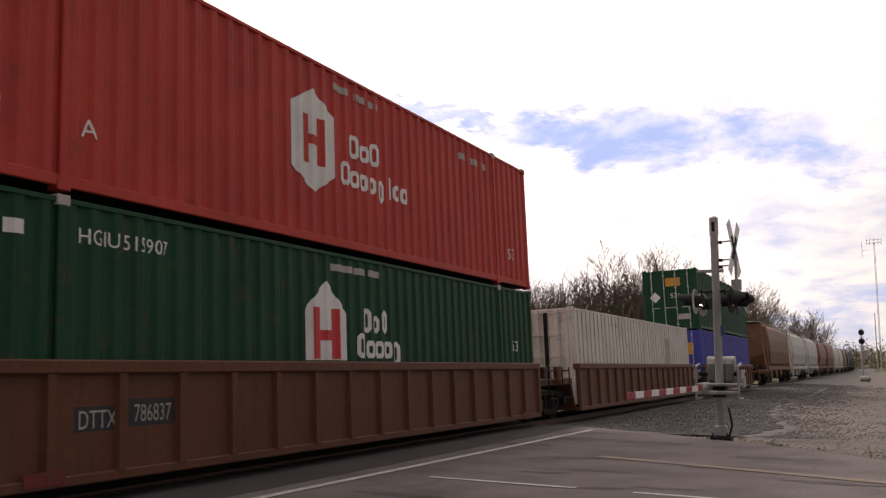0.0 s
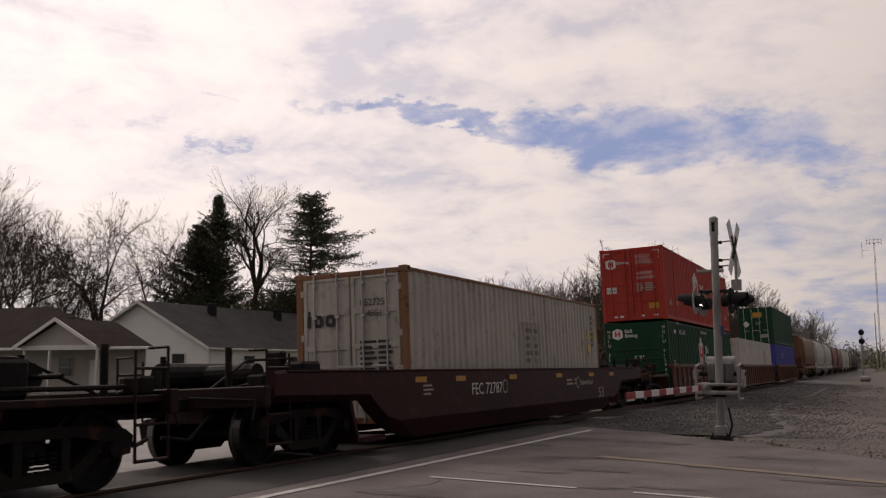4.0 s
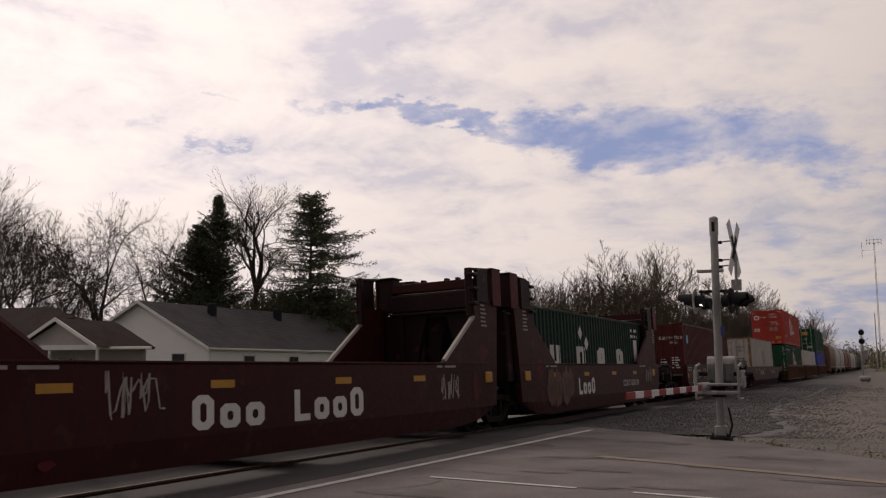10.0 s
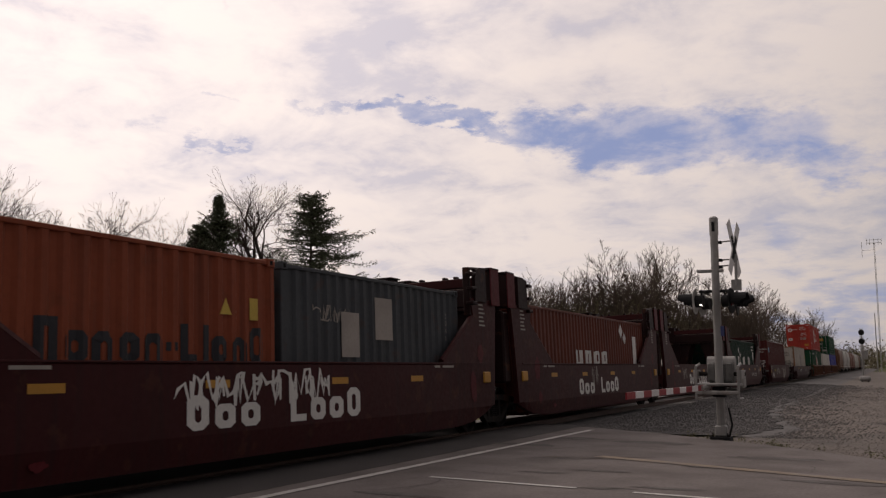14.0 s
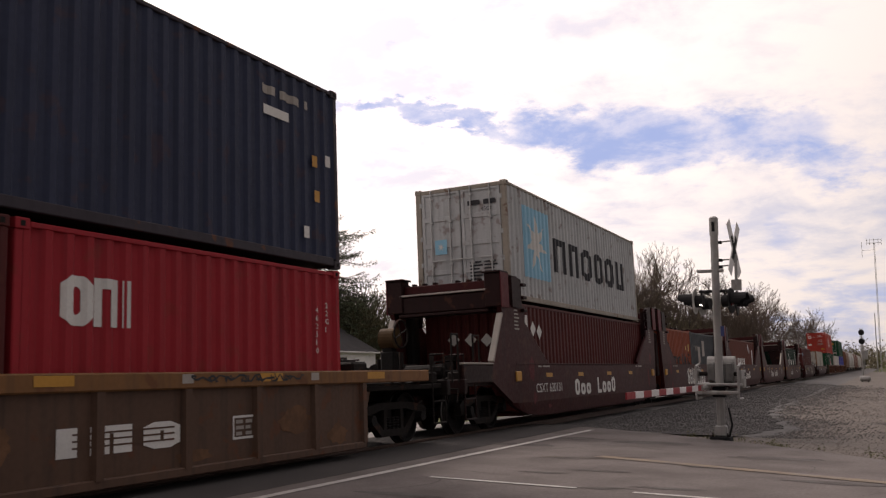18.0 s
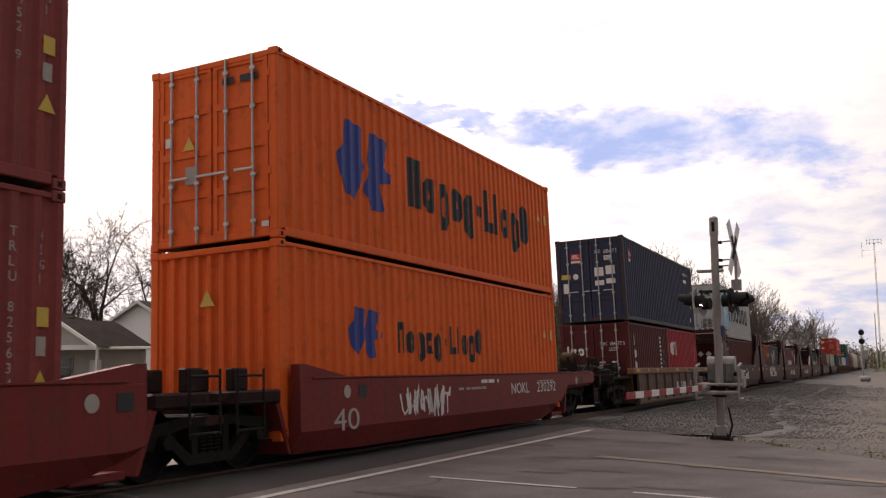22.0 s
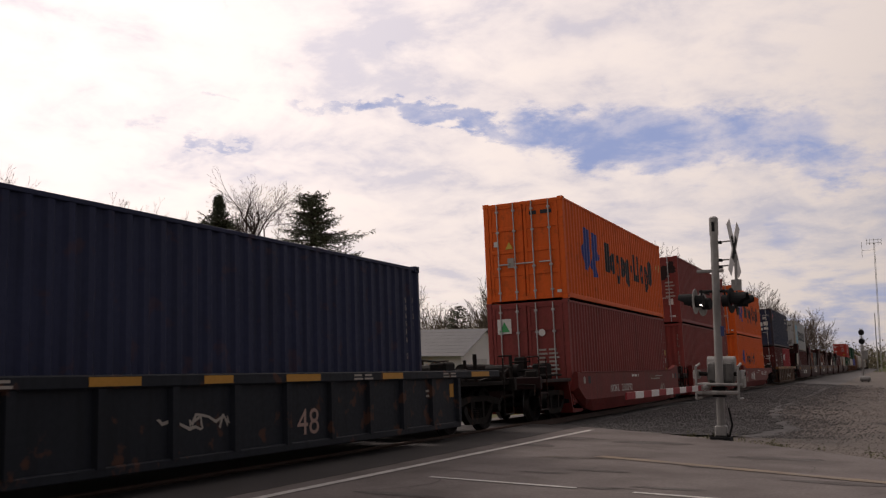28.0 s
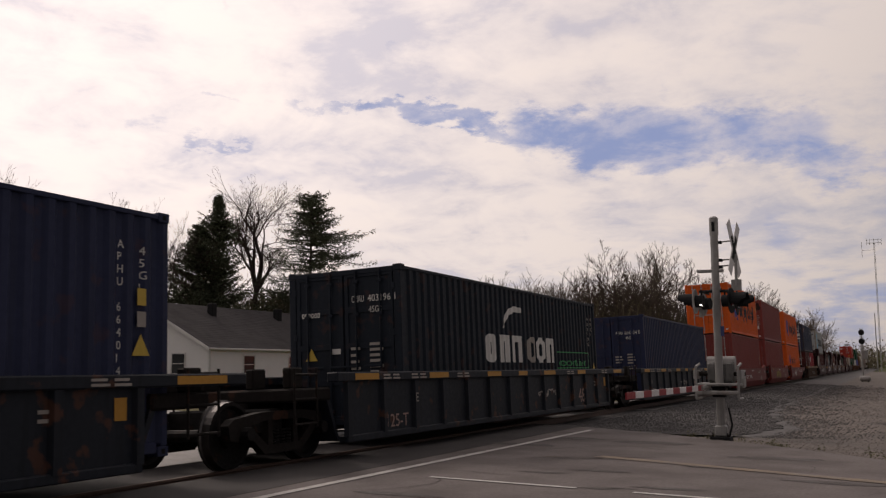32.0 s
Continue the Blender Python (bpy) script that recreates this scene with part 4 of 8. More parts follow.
for yy in (-9.95, -8.9):
    part("grab_iron", rods(((1.30, yy, 1.05), (1.30, yy, 2.0), 0.022), ((1.30, yy, 2.0), (1.30, yy + 0.30, 2.0), 0.022), ((1.30, yy + 0.30, 2.0), (1.30, yy + 0.30, 1.05), 0.022), n=6), dark_steel, units[4])
car_h = well_car("yellow and brown well car with ribbed sides", -139.8, -127.4, car_tan, "ribbed", 1.30, 0.08, [-141.4, -125.9], (-143.0, -124.3), n=10, cap=car_yellow, sill=(0.8, 2.2), wheel=(True, False), deck=dark_steel)
nk = "tuscan red articulated well car with smooth sides"
nokl = [well_car(nk + " and a white scrawl", -159.6, -145.1, car_nokl, "smooth", 1.20, 0.10, [-146.5, -161.1], (None, -144.4), rise=(0.1, 0.72), over=(0.0, 2.3), deck=car_soot),
        well_car(nk + " and a yellow scrawl", -175.4, -162.6, car_nokl, "smooth", 1.20, 0.10, [-176.9], rise=(0.1, 0.3), deck=car_soot),
        well_car(nk, -191.6, -178.5, car_nokl, "smooth", 1.20, 0.10, [-192.6], (-194.6, None), rise=(0.6, 0.3), deck=car_soot)]
at = "grimy blue articulated well car with ribbed sides and yellow tabs"
atw = [well_car(at, -214.0, -199.2, car_blue, "ribbed", 1.28, 0.20, [-215.2, -197.6], (None, -196.2), n=14, sill=(0.3, 2.0), deck=dark_steel),
       well_car(at, -233.1, -218.3, car_blue, "ribbed", 1.28, 0.20, [-234.3], n=14, sill=(0.3, 1.8), deck=dark_steel),
       well_car(at, -252.2, -237.4, car_blue, "ribbed", 1.28, 0.20, [-253.4], n=14, sill=(0.3, 1.8), deck=dark_steel)]

F40, F20, F53 = 12.192, 6.058, 16.154
c_blue53 = container("violet blue long domestic container in a well car", 51.75, 0.33, F53, 2.75, jb_blue, doors=True, W=2.59, period=0.4)
c_green53 = container("green long domestic container stacked on top", 51.75, 3.09, F53, 2.90, hub_green, doors=True, W=2.59, period=0.4)
c_white53 = container("off-white ribbed long container in a well car", 32.25, 0.33, F53, 2.68, van_white, doors=True, W=2.59, period=0.40, depth=0.08, shape=(0.76, 0.80, 0.96))
c_hubg = container("dark green long container with a white house emblem", 12.83, 0.275, F53, 2.905, hub_green, doors=False, W=2.59, period=0.33, depth=0.035, posts=(-6.05, 6.05))
c_hubr = container("brick red long container stacked on a green one", 12.83, 3.225, F53, 2.99, hub_red, doors=True, W=2.59, period=0.33, depth=0.035, posts=(-6.05, 6.05), bar=hub_red)
c_tex = container("faded cream container with rust streaks", -11.0, 0.33, F40, 2.896, tex_cream, edge=paint("rusted corner steel", (0.26, 0.13, 0.07), rust=0.8))
c_bsi = container("oxide red container with pale blue discs", -32.75, 0.33, F40, 2.896, ox_red, bar=ox_red)
c_ug = container("bottle green container with large white letters", -52.0, 0.30, F40, 2.591, uasc_green, bar=uasc_green)
c_ur = container("rust orange container with large white letters", -83.2, 0.30, F40, 2.591, uasc_red, bar=uasc_red)
c_gr = container("slate grey short container", -95.75, 0.30, F20, 2.591, steel_grey, bar=steel_grey)
c_ho = container("dull orange short container with dark letters", -101.95, 0.30, F20, 2.591, paint("dull faded orange paint", (0.28, 0.066, 0.030), streak=0.4))
c_dr = container("oxide red container with white hazard labels", -113.95, 0.30, F40, 2.591, ox_red, doors=False)
c_mae = container("pale grey container with a white star on blue", -114.25, 2.905, F40, 2.896, mae_grey, edge=paint("weathered grey brown steel", (0.34, 0.30, 0.25), rust=0.8))
c_tx = container("dark red short container with white letters", -136.97, 0.29, F20, 2.591, ox_red)
c_cai = container("bright red short container with white letters", -130.85, 0.29, F20, 2.591, cai_red, doors=False)
c_tal = container("navy container with small red labels, stacked on two short ones", -133.88, 2.915, F40, 2.94, tal_navy, edge=paint("rust flecked navy paint", (0.050, 0.042, 0.052), rust=0.9))
c_h1 = container("orange container with dark letters, in a well car", -153.7, 0.33, F40, 2.896, hl_orange, doors=False)
c_h2 = container("orange container with dark letters, stacked on another", -153.7, 3.24, F40, 2.896, hl_orange)
c_r1 = container("brown red container in a well car", -169.7, 0.33, F40, 2.896, ox_brown, doors=False)
c_r2 = container("brown red container with a burnt door, stacked", -169.7, 3.24, F40, 2.896, ox_brown)
c_r3 = container("brown red container with a small square emblem", -185.4, 0.33, F40, 2.896, ox_brown)
c_h3 = container("orange container with dark letters, stacked on a brown one", -185.35, 3.24, F40, 2.896, hl_orange)
c_b1 = container("royal blue container in a well car", -206.5, 0.33, F40, 2.896, apl_blue, bar=apl_blue)
c_cm = container("black blue container with white letters and a swoosh", -224.8, 0.33, F40, 2.896, cma_navy, bar=cma_navy)
c_b2 = container("royal blue container with yellow warning labels", -242.9, 0.33, F40, 2.896, apl_blue, bar=apl_blue)

# ---- ground ----
asphalt = material("worn grey asphalt", (0.160, 0.139, 0.132), rough=0.85, second=(0.092, 0.077, 0.072), scale=0.9, grain=22.0, dirt=0.95, bump=0.35, spec=0.25)
# much darker than the road: the shade beside the train is in this colour
asphalt_shaded = material("asphalt by the track with painted shade", (0.060, 0.054, 0.053), rough=0.85, second=(0.036, 0.034, 0.034), scale=0.5, grain=60.0, dirt=0.6, bump=0.35, spec=0.25)
tar = material("black crack sealer", (0.02, 0.019, 0.019), rough=0.6, bump=0.1)
crack_brown = material("dirt filled cracks", (0.055, 0.046, 0.042), rough=0.85, second=(0.095, 0.083, 0.078), scale=5.0, dirt=0.9, bump=0.1)
line_white = material("worn white road paint", (0.55, 0.53, 0.50), second=(0.20, 0.19, 0.18), scale=6.0, grain=50.0, dirt=0.55, rough=0.7)
line_yellow = material("worn yellow road paint", (0.210, 0.152, 0.096), second=(0.15, 0.128, 0.115), scale=2.0, grain=30.0, dirt=1.0, rough=0.7)
line_worn = material("almost worn off yellow paint", (0.125, 0.10, 0.07), second=(0.09, 0.083, 0.08), scale=4.0, grain=40.0, dirt=1.0, rough=0.8)
gravel = material("pale sandy gravel ground", (0.178, 0.153, 0.134), rough=0.95, second=(0.100, 0.091, 0.085), scale=0.33, grain=16.0, dirt=0.95, bump=0.6, spec=0.2)
ballast = material("grey limestone ballast", (0.118, 0.112, 0.109), rough=0.95, second=(0.078, 0.074, 0.071), scale=0.8, grain=14.0, dirt=0.45, bump=0.5, spec=0.2, island=0.22)
lawn = material("spring lawn and dead leaves", (0.075, 0.095, 0.032), rough=0.95, second=(0.13, 0.10, 0.055), scale=0.25, grain=20.0, dirt=0.9, bump=0.6, spec=0.1)
concrete = material("weathered concrete", (0.30, 0.285, 0.27), rough=0.85, dirt=0.5, bump=0.2)
tie_wood = material("creosoted tie wood", (0.045, 0.034, 0.027), rough=0.9, dirt=0.5, bump=0.4)
rail_steel = material("rusty rail steel", (0.10, 0.06, 0.045), rough=0.6, metal=0.3, dirt=0.4)


def sheet(pts, z, th=0.0):
    bm = bmesh.new()
    if th:
        prism(bm, pts, "z", z - th, z)
    else:
        bm.faces.new([bm.verts.new((x, y, z)) for x, y in pts])
    bmesh.ops.recalc_face_normals(bm, faces=bm.faces[:])
    for f in bm.faces:
        if len(bm.faces) == 1 and f.normal.z < 0:
            f.normal_flip()
    return bm


def structure(name, bm, mat, label, category):
    return tagged(part(name, bm, mat), label, category, kind="structure")


structure("ground", sheet([(-3000, -3000), (3000, -3000), (3000, 3000), (-3000, 3000)], -0.42), lawn, "spring lawn with dead leaves, out to the horizon", "ground")

def shoulder(y):
    """How far the crushed stone spreads beside the track."""
    return -3.95 + 1.5 * max(0.0, 1 - abs(y - 25) / 9) + 0.45 * noise.noise((0, y * 0.16, 7)) + 0.25 * noise.noise((0, y * 0.7, 2)) + 0.2 * noise.noise((0, y * 2.3, 5))


def yard_z(x, y):
    """The yard is gently uneven and dips under the foot of the ballast."""
    k = min(1.0, max(0.0, (y - 20) / 6))
    z = -0.10 - 0.12 * min(1, max(0, (y - 15) / 10)) + k * (0.05 * noise.noise((x * 0.3, y * 0.12, 0)) + 0.015 * noise.noise((x * 1.3, y * 0.9, 3)))
    return z - 0.14 * k * min(1.0, max(0.0, (shoulder(y) - x - 0.2) / 0.9))


# gravel yard beside the track
def gravel_yard():
    bm = bmesh.new()
    nx, ny = 44, 90
    X = [-7.0 + 27.0 * (i / nx) ** 1.3 for i in range(nx + 1)]
    Y = [2.0 + 260.0 * (j / ny) ** 2.0 for j in range(ny + 1)]
    V = [[bm.verts.new((x, y, yard_z(x, y))) for x in X] for y in Y]
    for j in range(ny):
        for i in range(nx):
            bm.faces.new((V[j][i], V[j][i + 1], V[j + 1][i + 1], V[j + 1][i]))
    return bm


structure("gravel_yard", gravel_yard(), gravel, "pale sandy gravel yard beside the track", "ground")
EDGE = [(-6.6, 21.2), (-4.4, 19.75), (-3.0, 18.55), (-1.4, 17.2), (-0.1, 15.7), (3.0, 13.2), (9.0, 10.4), (40.0, 4.0)]
road_pts = [(-6.6, -30), (40, -30)] + EDGE[::-1]
structure("road", sheet(road_pts, -0.05, 0.30), asphalt, "worn grey asphalt road up to the level crossing", "road")
structure("crossing_apron", sheet([(-6.6, -30), (-6.6, 21.4), (-7.95, 21.6), (-7.95, -30)], -0.046, 0.3), asphalt_shaded, "asphalt apron beside the rails, darkened with the train's shade", "road")
structure("crossing_infill", sheet([(-8.35, -30), (-8.35, 21.6), (-9.45, 21.8), (-9.45, -30)], -0.06, 0.3), asphalt_shaded, "dark asphalt between the rails", "road")
structure("road_beyond", sheet([(-9.85, -30), (-9.85, 21.8), (-14, 23), (-60, 30), (-60, -30)], -0.13, 0.25), concrete, "pale road beyond the track", "road")


def strip(x0, y0, x1, y1, w, z, mat, name, label, cuts=()):
    ob = tagged(new(name), label, "road marking", kind="structure")
    d = Vector((x1 - x0, y1 - y0, 0))
    ln = d.length
    d.normalize()
    nrm = Vector((-d.y, d.x, 0)) * w / 2
    pts = [0.0, *[c for c in cuts], ln]
    for s0, s1 in zip(pts[::2], pts[1::2]):
        bm = bmesh.new()
        k = max(2, int((s1 - s0) / 0.25))
        rows = []
        for i in range(k + 1):
            p = Vector((x0, y0, z)) + d * (s0 + (s1 - s0) * i / k)
            j = 1 + 0.12 * noise.noise((p.x * 3, p.y * 3, 1))
            rows.append((bm.verts.new(p - nrm * j), bm.verts.new(p + nrm * j)))
        for r0, r1 in zip(rows, rows[1:]):
            bm.faces.new((r0[0], r1[0], r1[1], r0[1]))
        part("paint_stroke", bm, mat, ob)
    return ob


strip(-6.30, 4.0, -6.02, 20.1, 0.13, -0.041, line_white, "stop_line", "worn white line painted along the crossing")
strip(-5.4, 10.78, -0.5, 10.24, 0.10, -0.041, line_white, "edge_line", "worn white edge line of the road", cuts=(2.05, 2.75))
strip(-4.2, 14.36, 8.0, 9.40, 0.25, -0.041, line_yellow, "centre_line", "faded yellow centre line of the road")
strip(-5.0, 13.95, -3.9, 14.05, 0.07, -0.041, line_worn, "centre_line", "almost worn away scrap of yellow line", cuts=(0.35, 0.6))


def crack(x, y, ang, ln, w, seed):
    bm = bmesh.new()
    rnd = random.Random(seed)
    p = Vector((x, y, -0.0435))
    rows = []
    for i in range(14):
        k = w * (1 - abs(i - 6.5) / 7.5) * rnd.uniform(0.6, 1.4) + 0.006
        nrm = Vector((-math.sin(ang), math.cos(ang), 0)) * k / 2
        rows.append((bm.verts.new(p - nrm), bm.verts.new(p + nrm)))
        ang += rnd.uniform(-0.35, 0.35)
        p = p + Vector((math.cos(ang), math.sin(ang), 0)) * ln / 13
    for r0, r1 in zip(rows, rows[1:]):
        bm.faces.new((r0[0], r1[0], r1[1], r0[1]))
    return bm


cracks = tagged(new("road_cracks"), "black tar-filled cracks and patches in the asphalt", "road crack", kind="structure")
rnd = random.Random(5)
for x, y, a, ln, w in ((-3.35, 10.7, -0.05, 0.9, 0.10), (-4.3, 14.3, 0.05, 1.6, 0.10), (-5.2, 13.7, 0.1, 1.2, 0.06), (-5.6, 9.3, 0.5, 2.4, 0.03), (-4.6, 9.0, -0.4, 2.2, 0.025),
                      (-2.2, 12.0, 0.9, 2.8, 0.02), (-1.0, 13.5, 1.4, 2.6, 0.02), (-4.9, 16.4, 0.2, 2.6, 0.05), (-3.4, 15.9, -0.2, 2.0, 0.04), (-2.0, 9.8, 0.3, 2.5, 0.02),
                      (-5.7, 11.6, 0.2, 1.6, 0.05), (-0.4, 11.2, 0.7, 2.0, 0.02), (-5.6, 15.1, 0.3, 1.6, 0.05), (-3.9, 12.2, 1.1, 1.8, 0.018)):
    part("crack", crack(x, y, a, ln * 0.8, w * 0.5, rnd.random()), crack_brown, cracks)

def blotch(x, y, lx, ly, seed):
    """An uneven stain or shallow break in the surface."""
    bm = bmesh.new()
    rnd = random.Random(seed)
    n = 18
    bm.faces.new([bm.verts.new((x + lx * math.cos(6.2832 * i / n) * rnd.uniform(0.6, 1.1), y + ly * math.sin(6.2832 * i / n) * rnd.uniform(0.5, 1.1), -0.0452 + 0.0004 * (seed % 5))) for i in range(n)])
    return bm


stain = material("brown oil stained asphalt", (0.062, 0.050, 0.046), rough=0.8, second=(0.11, 0.10, 0.095), scale=2.5, grain=50.0, dirt=0.9, bump=0.3)
for k, (x, y, lx, ly) in enumerate(((-3.1, 10.64, 0.30, 0.06), (-4.25, 11.9, 0.4, 0.10), (-4.6, 13.85, 0.2, 0.08), (-4.05, 14.1, 0.3, 0.07), (-6.0, 15.9, 0.7, 0.35), (-2.4, 11.0, 0.5, 0.12), (-5.0, 9.2, 0.6, 0.15), (-3.6, 12.4, 0.5, 0.12),
                                    (-2.2, 13.6, 0.7, 0.22), (-4.0, 17.3, 0.9, 0.4), (-1.6, 15.2, 0.8, 0.3), (-0.6, 12.4, 0.7, 0.2), (-5.6, 17.6, 0.7, 0.4), (-1.0, 10.6, 0.6, 0.12))):
    part("stain", blotch(x, y, lx, ly, k), stain, cracks)

# ---- track ----
def bed_z(x, y):
    """Height of the crushed stone: a flat crown, then a slope that runs out into the yard."""
    w = shoulder(y)
    if x < -7.3:
        return -0.17 if x > -10.6 else -0.17 + 0.14 * (x + 10.6)
    if x > w:
        return yard_z(x, y)
    k = min(1.0, (x + 7.3) / (w + 7.3))
    return -0.15 + 0.06 * math.sin(math.pi * min(1.0, k * 1.5)) * (1 - k) + (yard_z(w + 0.3, y) + 0.19) * k + 0.03 * (1 - k) * noise.noise((x * 0.9, y * 0.5, 4))


def ballast_bed():
    bm = bmesh.new()
    ys = [21.0 + 240 * (j / 90) ** 1.9 for j in range(91)]
    cols = [-12.3, -11.4, -10.6, -9.0, -7.3] + [0.12 * (i + 1) for i in range(8)] + [1.22]
    rows = []
    for y in ys:
        row = []
        for c in cols:
            x = c if c < 0 else -7.3 + (shoulder(y) + 7.3) * c
            row.append(bm.verts.new((x, y, bed_z(x, y) - (0.03 if c > 1 else 0))))
        rows.append(row)
    rows.append([bm.verts.new((v.co.x, 1500, v.co.z)) for v in rows[-1]])
    for r0, r1 in zip(rows, rows[1:]):
        for i in range(len(cols) - 1):
            bm.faces.new((r0[i], r0[i + 1], r1[i + 1], r1[i]))
    return bm


structure("ballast_bed", ballast_bed(), ballast, "grey crushed stone bed under the track", "ballast")


def stones(spots, seed, size, lift):
    """Loose crushed stone, every piece a small uneven block lying a little tilted."""
    rs = np.random.RandomState(seed)
    n = len(spots)
    cube = np.array([(x, y, z) for x in (-1, 1) for y in (-1, 1) for z in (-1, 1)], float)
    quads = np.array([(0, 1, 3, 2), (4, 6, 7, 5), (0, 4, 5, 1), (2, 3, 7, 6), (0, 2, 6, 4), (1, 5, 7, 3)])
    s = size * rs.uniform(0.5, 1.35, n)
    c = cube[None] * (0.5 * s)[:, None, None] * rs.uniform(0.6, 1.0, (n, 1, 3)) * rs.uniform(0.5, 1.0, (n, 8, 3)) * (1, 1, 0.62)
    c[:, :, 2] += c[:, :, 0] * rs.uniform(-0.5, 0.5, (n, 1)) + c[:, :, 1] * rs.uniform(-0.5, 0.5, (n, 1))
    a = rs.uniform(0, 6.28, n)
    ca, sa = np.cos(a)[:, None], np.sin(a)[:, None]
    px, py = c[:, :, 0] * ca - c[:, :, 1] * sa, c[:, :, 0] * sa + c[:, :, 1] * ca
    z = np.array([lift(x, y) for x, y in spots]) + 0.10 * s
    V = np.stack([px + spots[:, :1], py + spots[:, 1:], c[:, :, 2] + z[:, None]], -1).reshape(-1, 3)
    F = (quads[None] + 8 * np.arange(n)[:, None, None]).reshape(-1, 4)
    me = bpy.data.meshes.new("stones")
    me.from_pydata(V.tolist(), [], F.tolist())
    return me


def near_bed(n, seed):
    """Thick on the slope, thinning out into the yard."""
    rs = np.random.RandomState(seed)
    y = 21.2 + 60 * rs.uniform(size=n) ** 1.9
    w = np.array([shoulder(v) for v in y])
    k = rs.uniform(size=n)
    out = np.where(rs.uniform(size=n) < 0.16, rs.exponential(0.9, n), 0.0)
    return np.stack([np.where(out > 0, w - 0.3 + out, -7.8 + (w + 7.9) * k), y], -1)


def near_yard(n, seed):
    rs = np.random.RandomState(seed)
    y = 14.5 + 60 * rs.uniform(size=n) ** 1.7
    lo = np.maximum(-5.4, -1.6 - (y - 15.5) * 0.95)
    return np.stack([lo + (6.5 - lo) * rs.uniform(size=n) ** 1.25, y], -1)


bs = part("ballast_stones", stones(near_bed(62000, 3), 3, 0.060, bed_z), None)
bs.data.materials.append(material("crushed grey stone", (0.165, 0.157, 0.153), rough=0.95, second=(0.09, 0.086, 0.084), scale=0.8, grain=14.0, dirt=0.45, bump=0.3, spec=0.2, island=0.40))
tagged(bs, "loose grey crushed stones on the track bed", "stone", kind="stuff")
ys = part("gravel_stones", stones(near_yard(38000, 4), 4, 0.034, yard_z), None)
ys.data.materials.append(material("loose gravel stones", (0.225, 0.198, 0.180), rough=0.95, dirt=0.5, island=0.40, bump=0.3))
tagged(ys, "loose pale gravel stones in the yard", "stone", kind="stuff")

for sx in (0.753, -0.753):
    bm = bmesh.new()
    prism(bm, [(sx - 0.07, -0.18), (sx + 0.07, -0.18), (sx + 0.07, -0.165), (sx + 0.012, -0.14), (sx + 0.012, -0.045), (sx + 0.037, -0.03), (sx + 0.037, -0.004), (sx + 0.03, 0), (sx - 0.03, 0), (sx - 0.037, -0.004),
               (sx - 0.037, -0.03), (sx - 0.012, -0.045), (sx - 0.012, -0.14), (sx - 0.07, -0.165)], "y", -60, 1500)
    bmesh.ops.recalc_face_normals(bm, faces=bm.faces[:])
    r = part("rail", bm, [rail_steel, bright_steel], m=on_track(0))
    for f in r.data.polygons:
        if f.normal.z > 0.9 and f.center.z > -0.01:
            f.material_index = 1
    tagged(r, "steel rail with a polished running surface", "rail", "rails of the track")
tie_me = mesh_of("railroad_tie", B((-1.3, 1.3, -0.115, 0.115, -0.36, -0.175), b=0.012), tie_wood)
for i in range(90):
    t = part("railroad_tie", tie_me, None, m=on_track(22.0 + 0.53 * i, -0.0))
    tagged(t, "dark creosoted wooden tie bedded in ballast", "railroad tie", "ties of the track")

# ---- crossing signal ----
alu = material("weathered aluminium paint", (0.36, 0.35, 0.335), rough=0.55, metal=0.2, dirt=0.7, grain=9.0, streak=0.6, rust=0.25)
alu_old = material("grey mottled aluminium casting", (0.22, 0.215, 0.205), rough=0.6, metal=0.2, second=(0.10, 0.097, 0.092), scale=5.0, dirt=0.8, grain=9.0, streak=0.5)
black = material("dull black enamel", (0.014, 0.014, 0.015), rough=0.75, dirt=0.3, spec=0.2)
white_sheet = material("white reflective sheeting", (0.80, 0.78, 0.77), rough=0.5, dirt=0.35)
red_sheet = material("red reflective sheeting", (0.32, 0.028, 0.038), rough=0.5, dirt=0.3)
lens = material("dark red signal lens", (0.10, 0.01, 0.01), rough=0.15, bump=0)
plate_blue = material("faded blue notice plate", (0.06, 0.08, 0.22), rough=0.5, dirt=0.4, bump=0)
lamp_on = material("white lamp", (1.0, 0.96, 0.9), emit=6.0, bump=0)


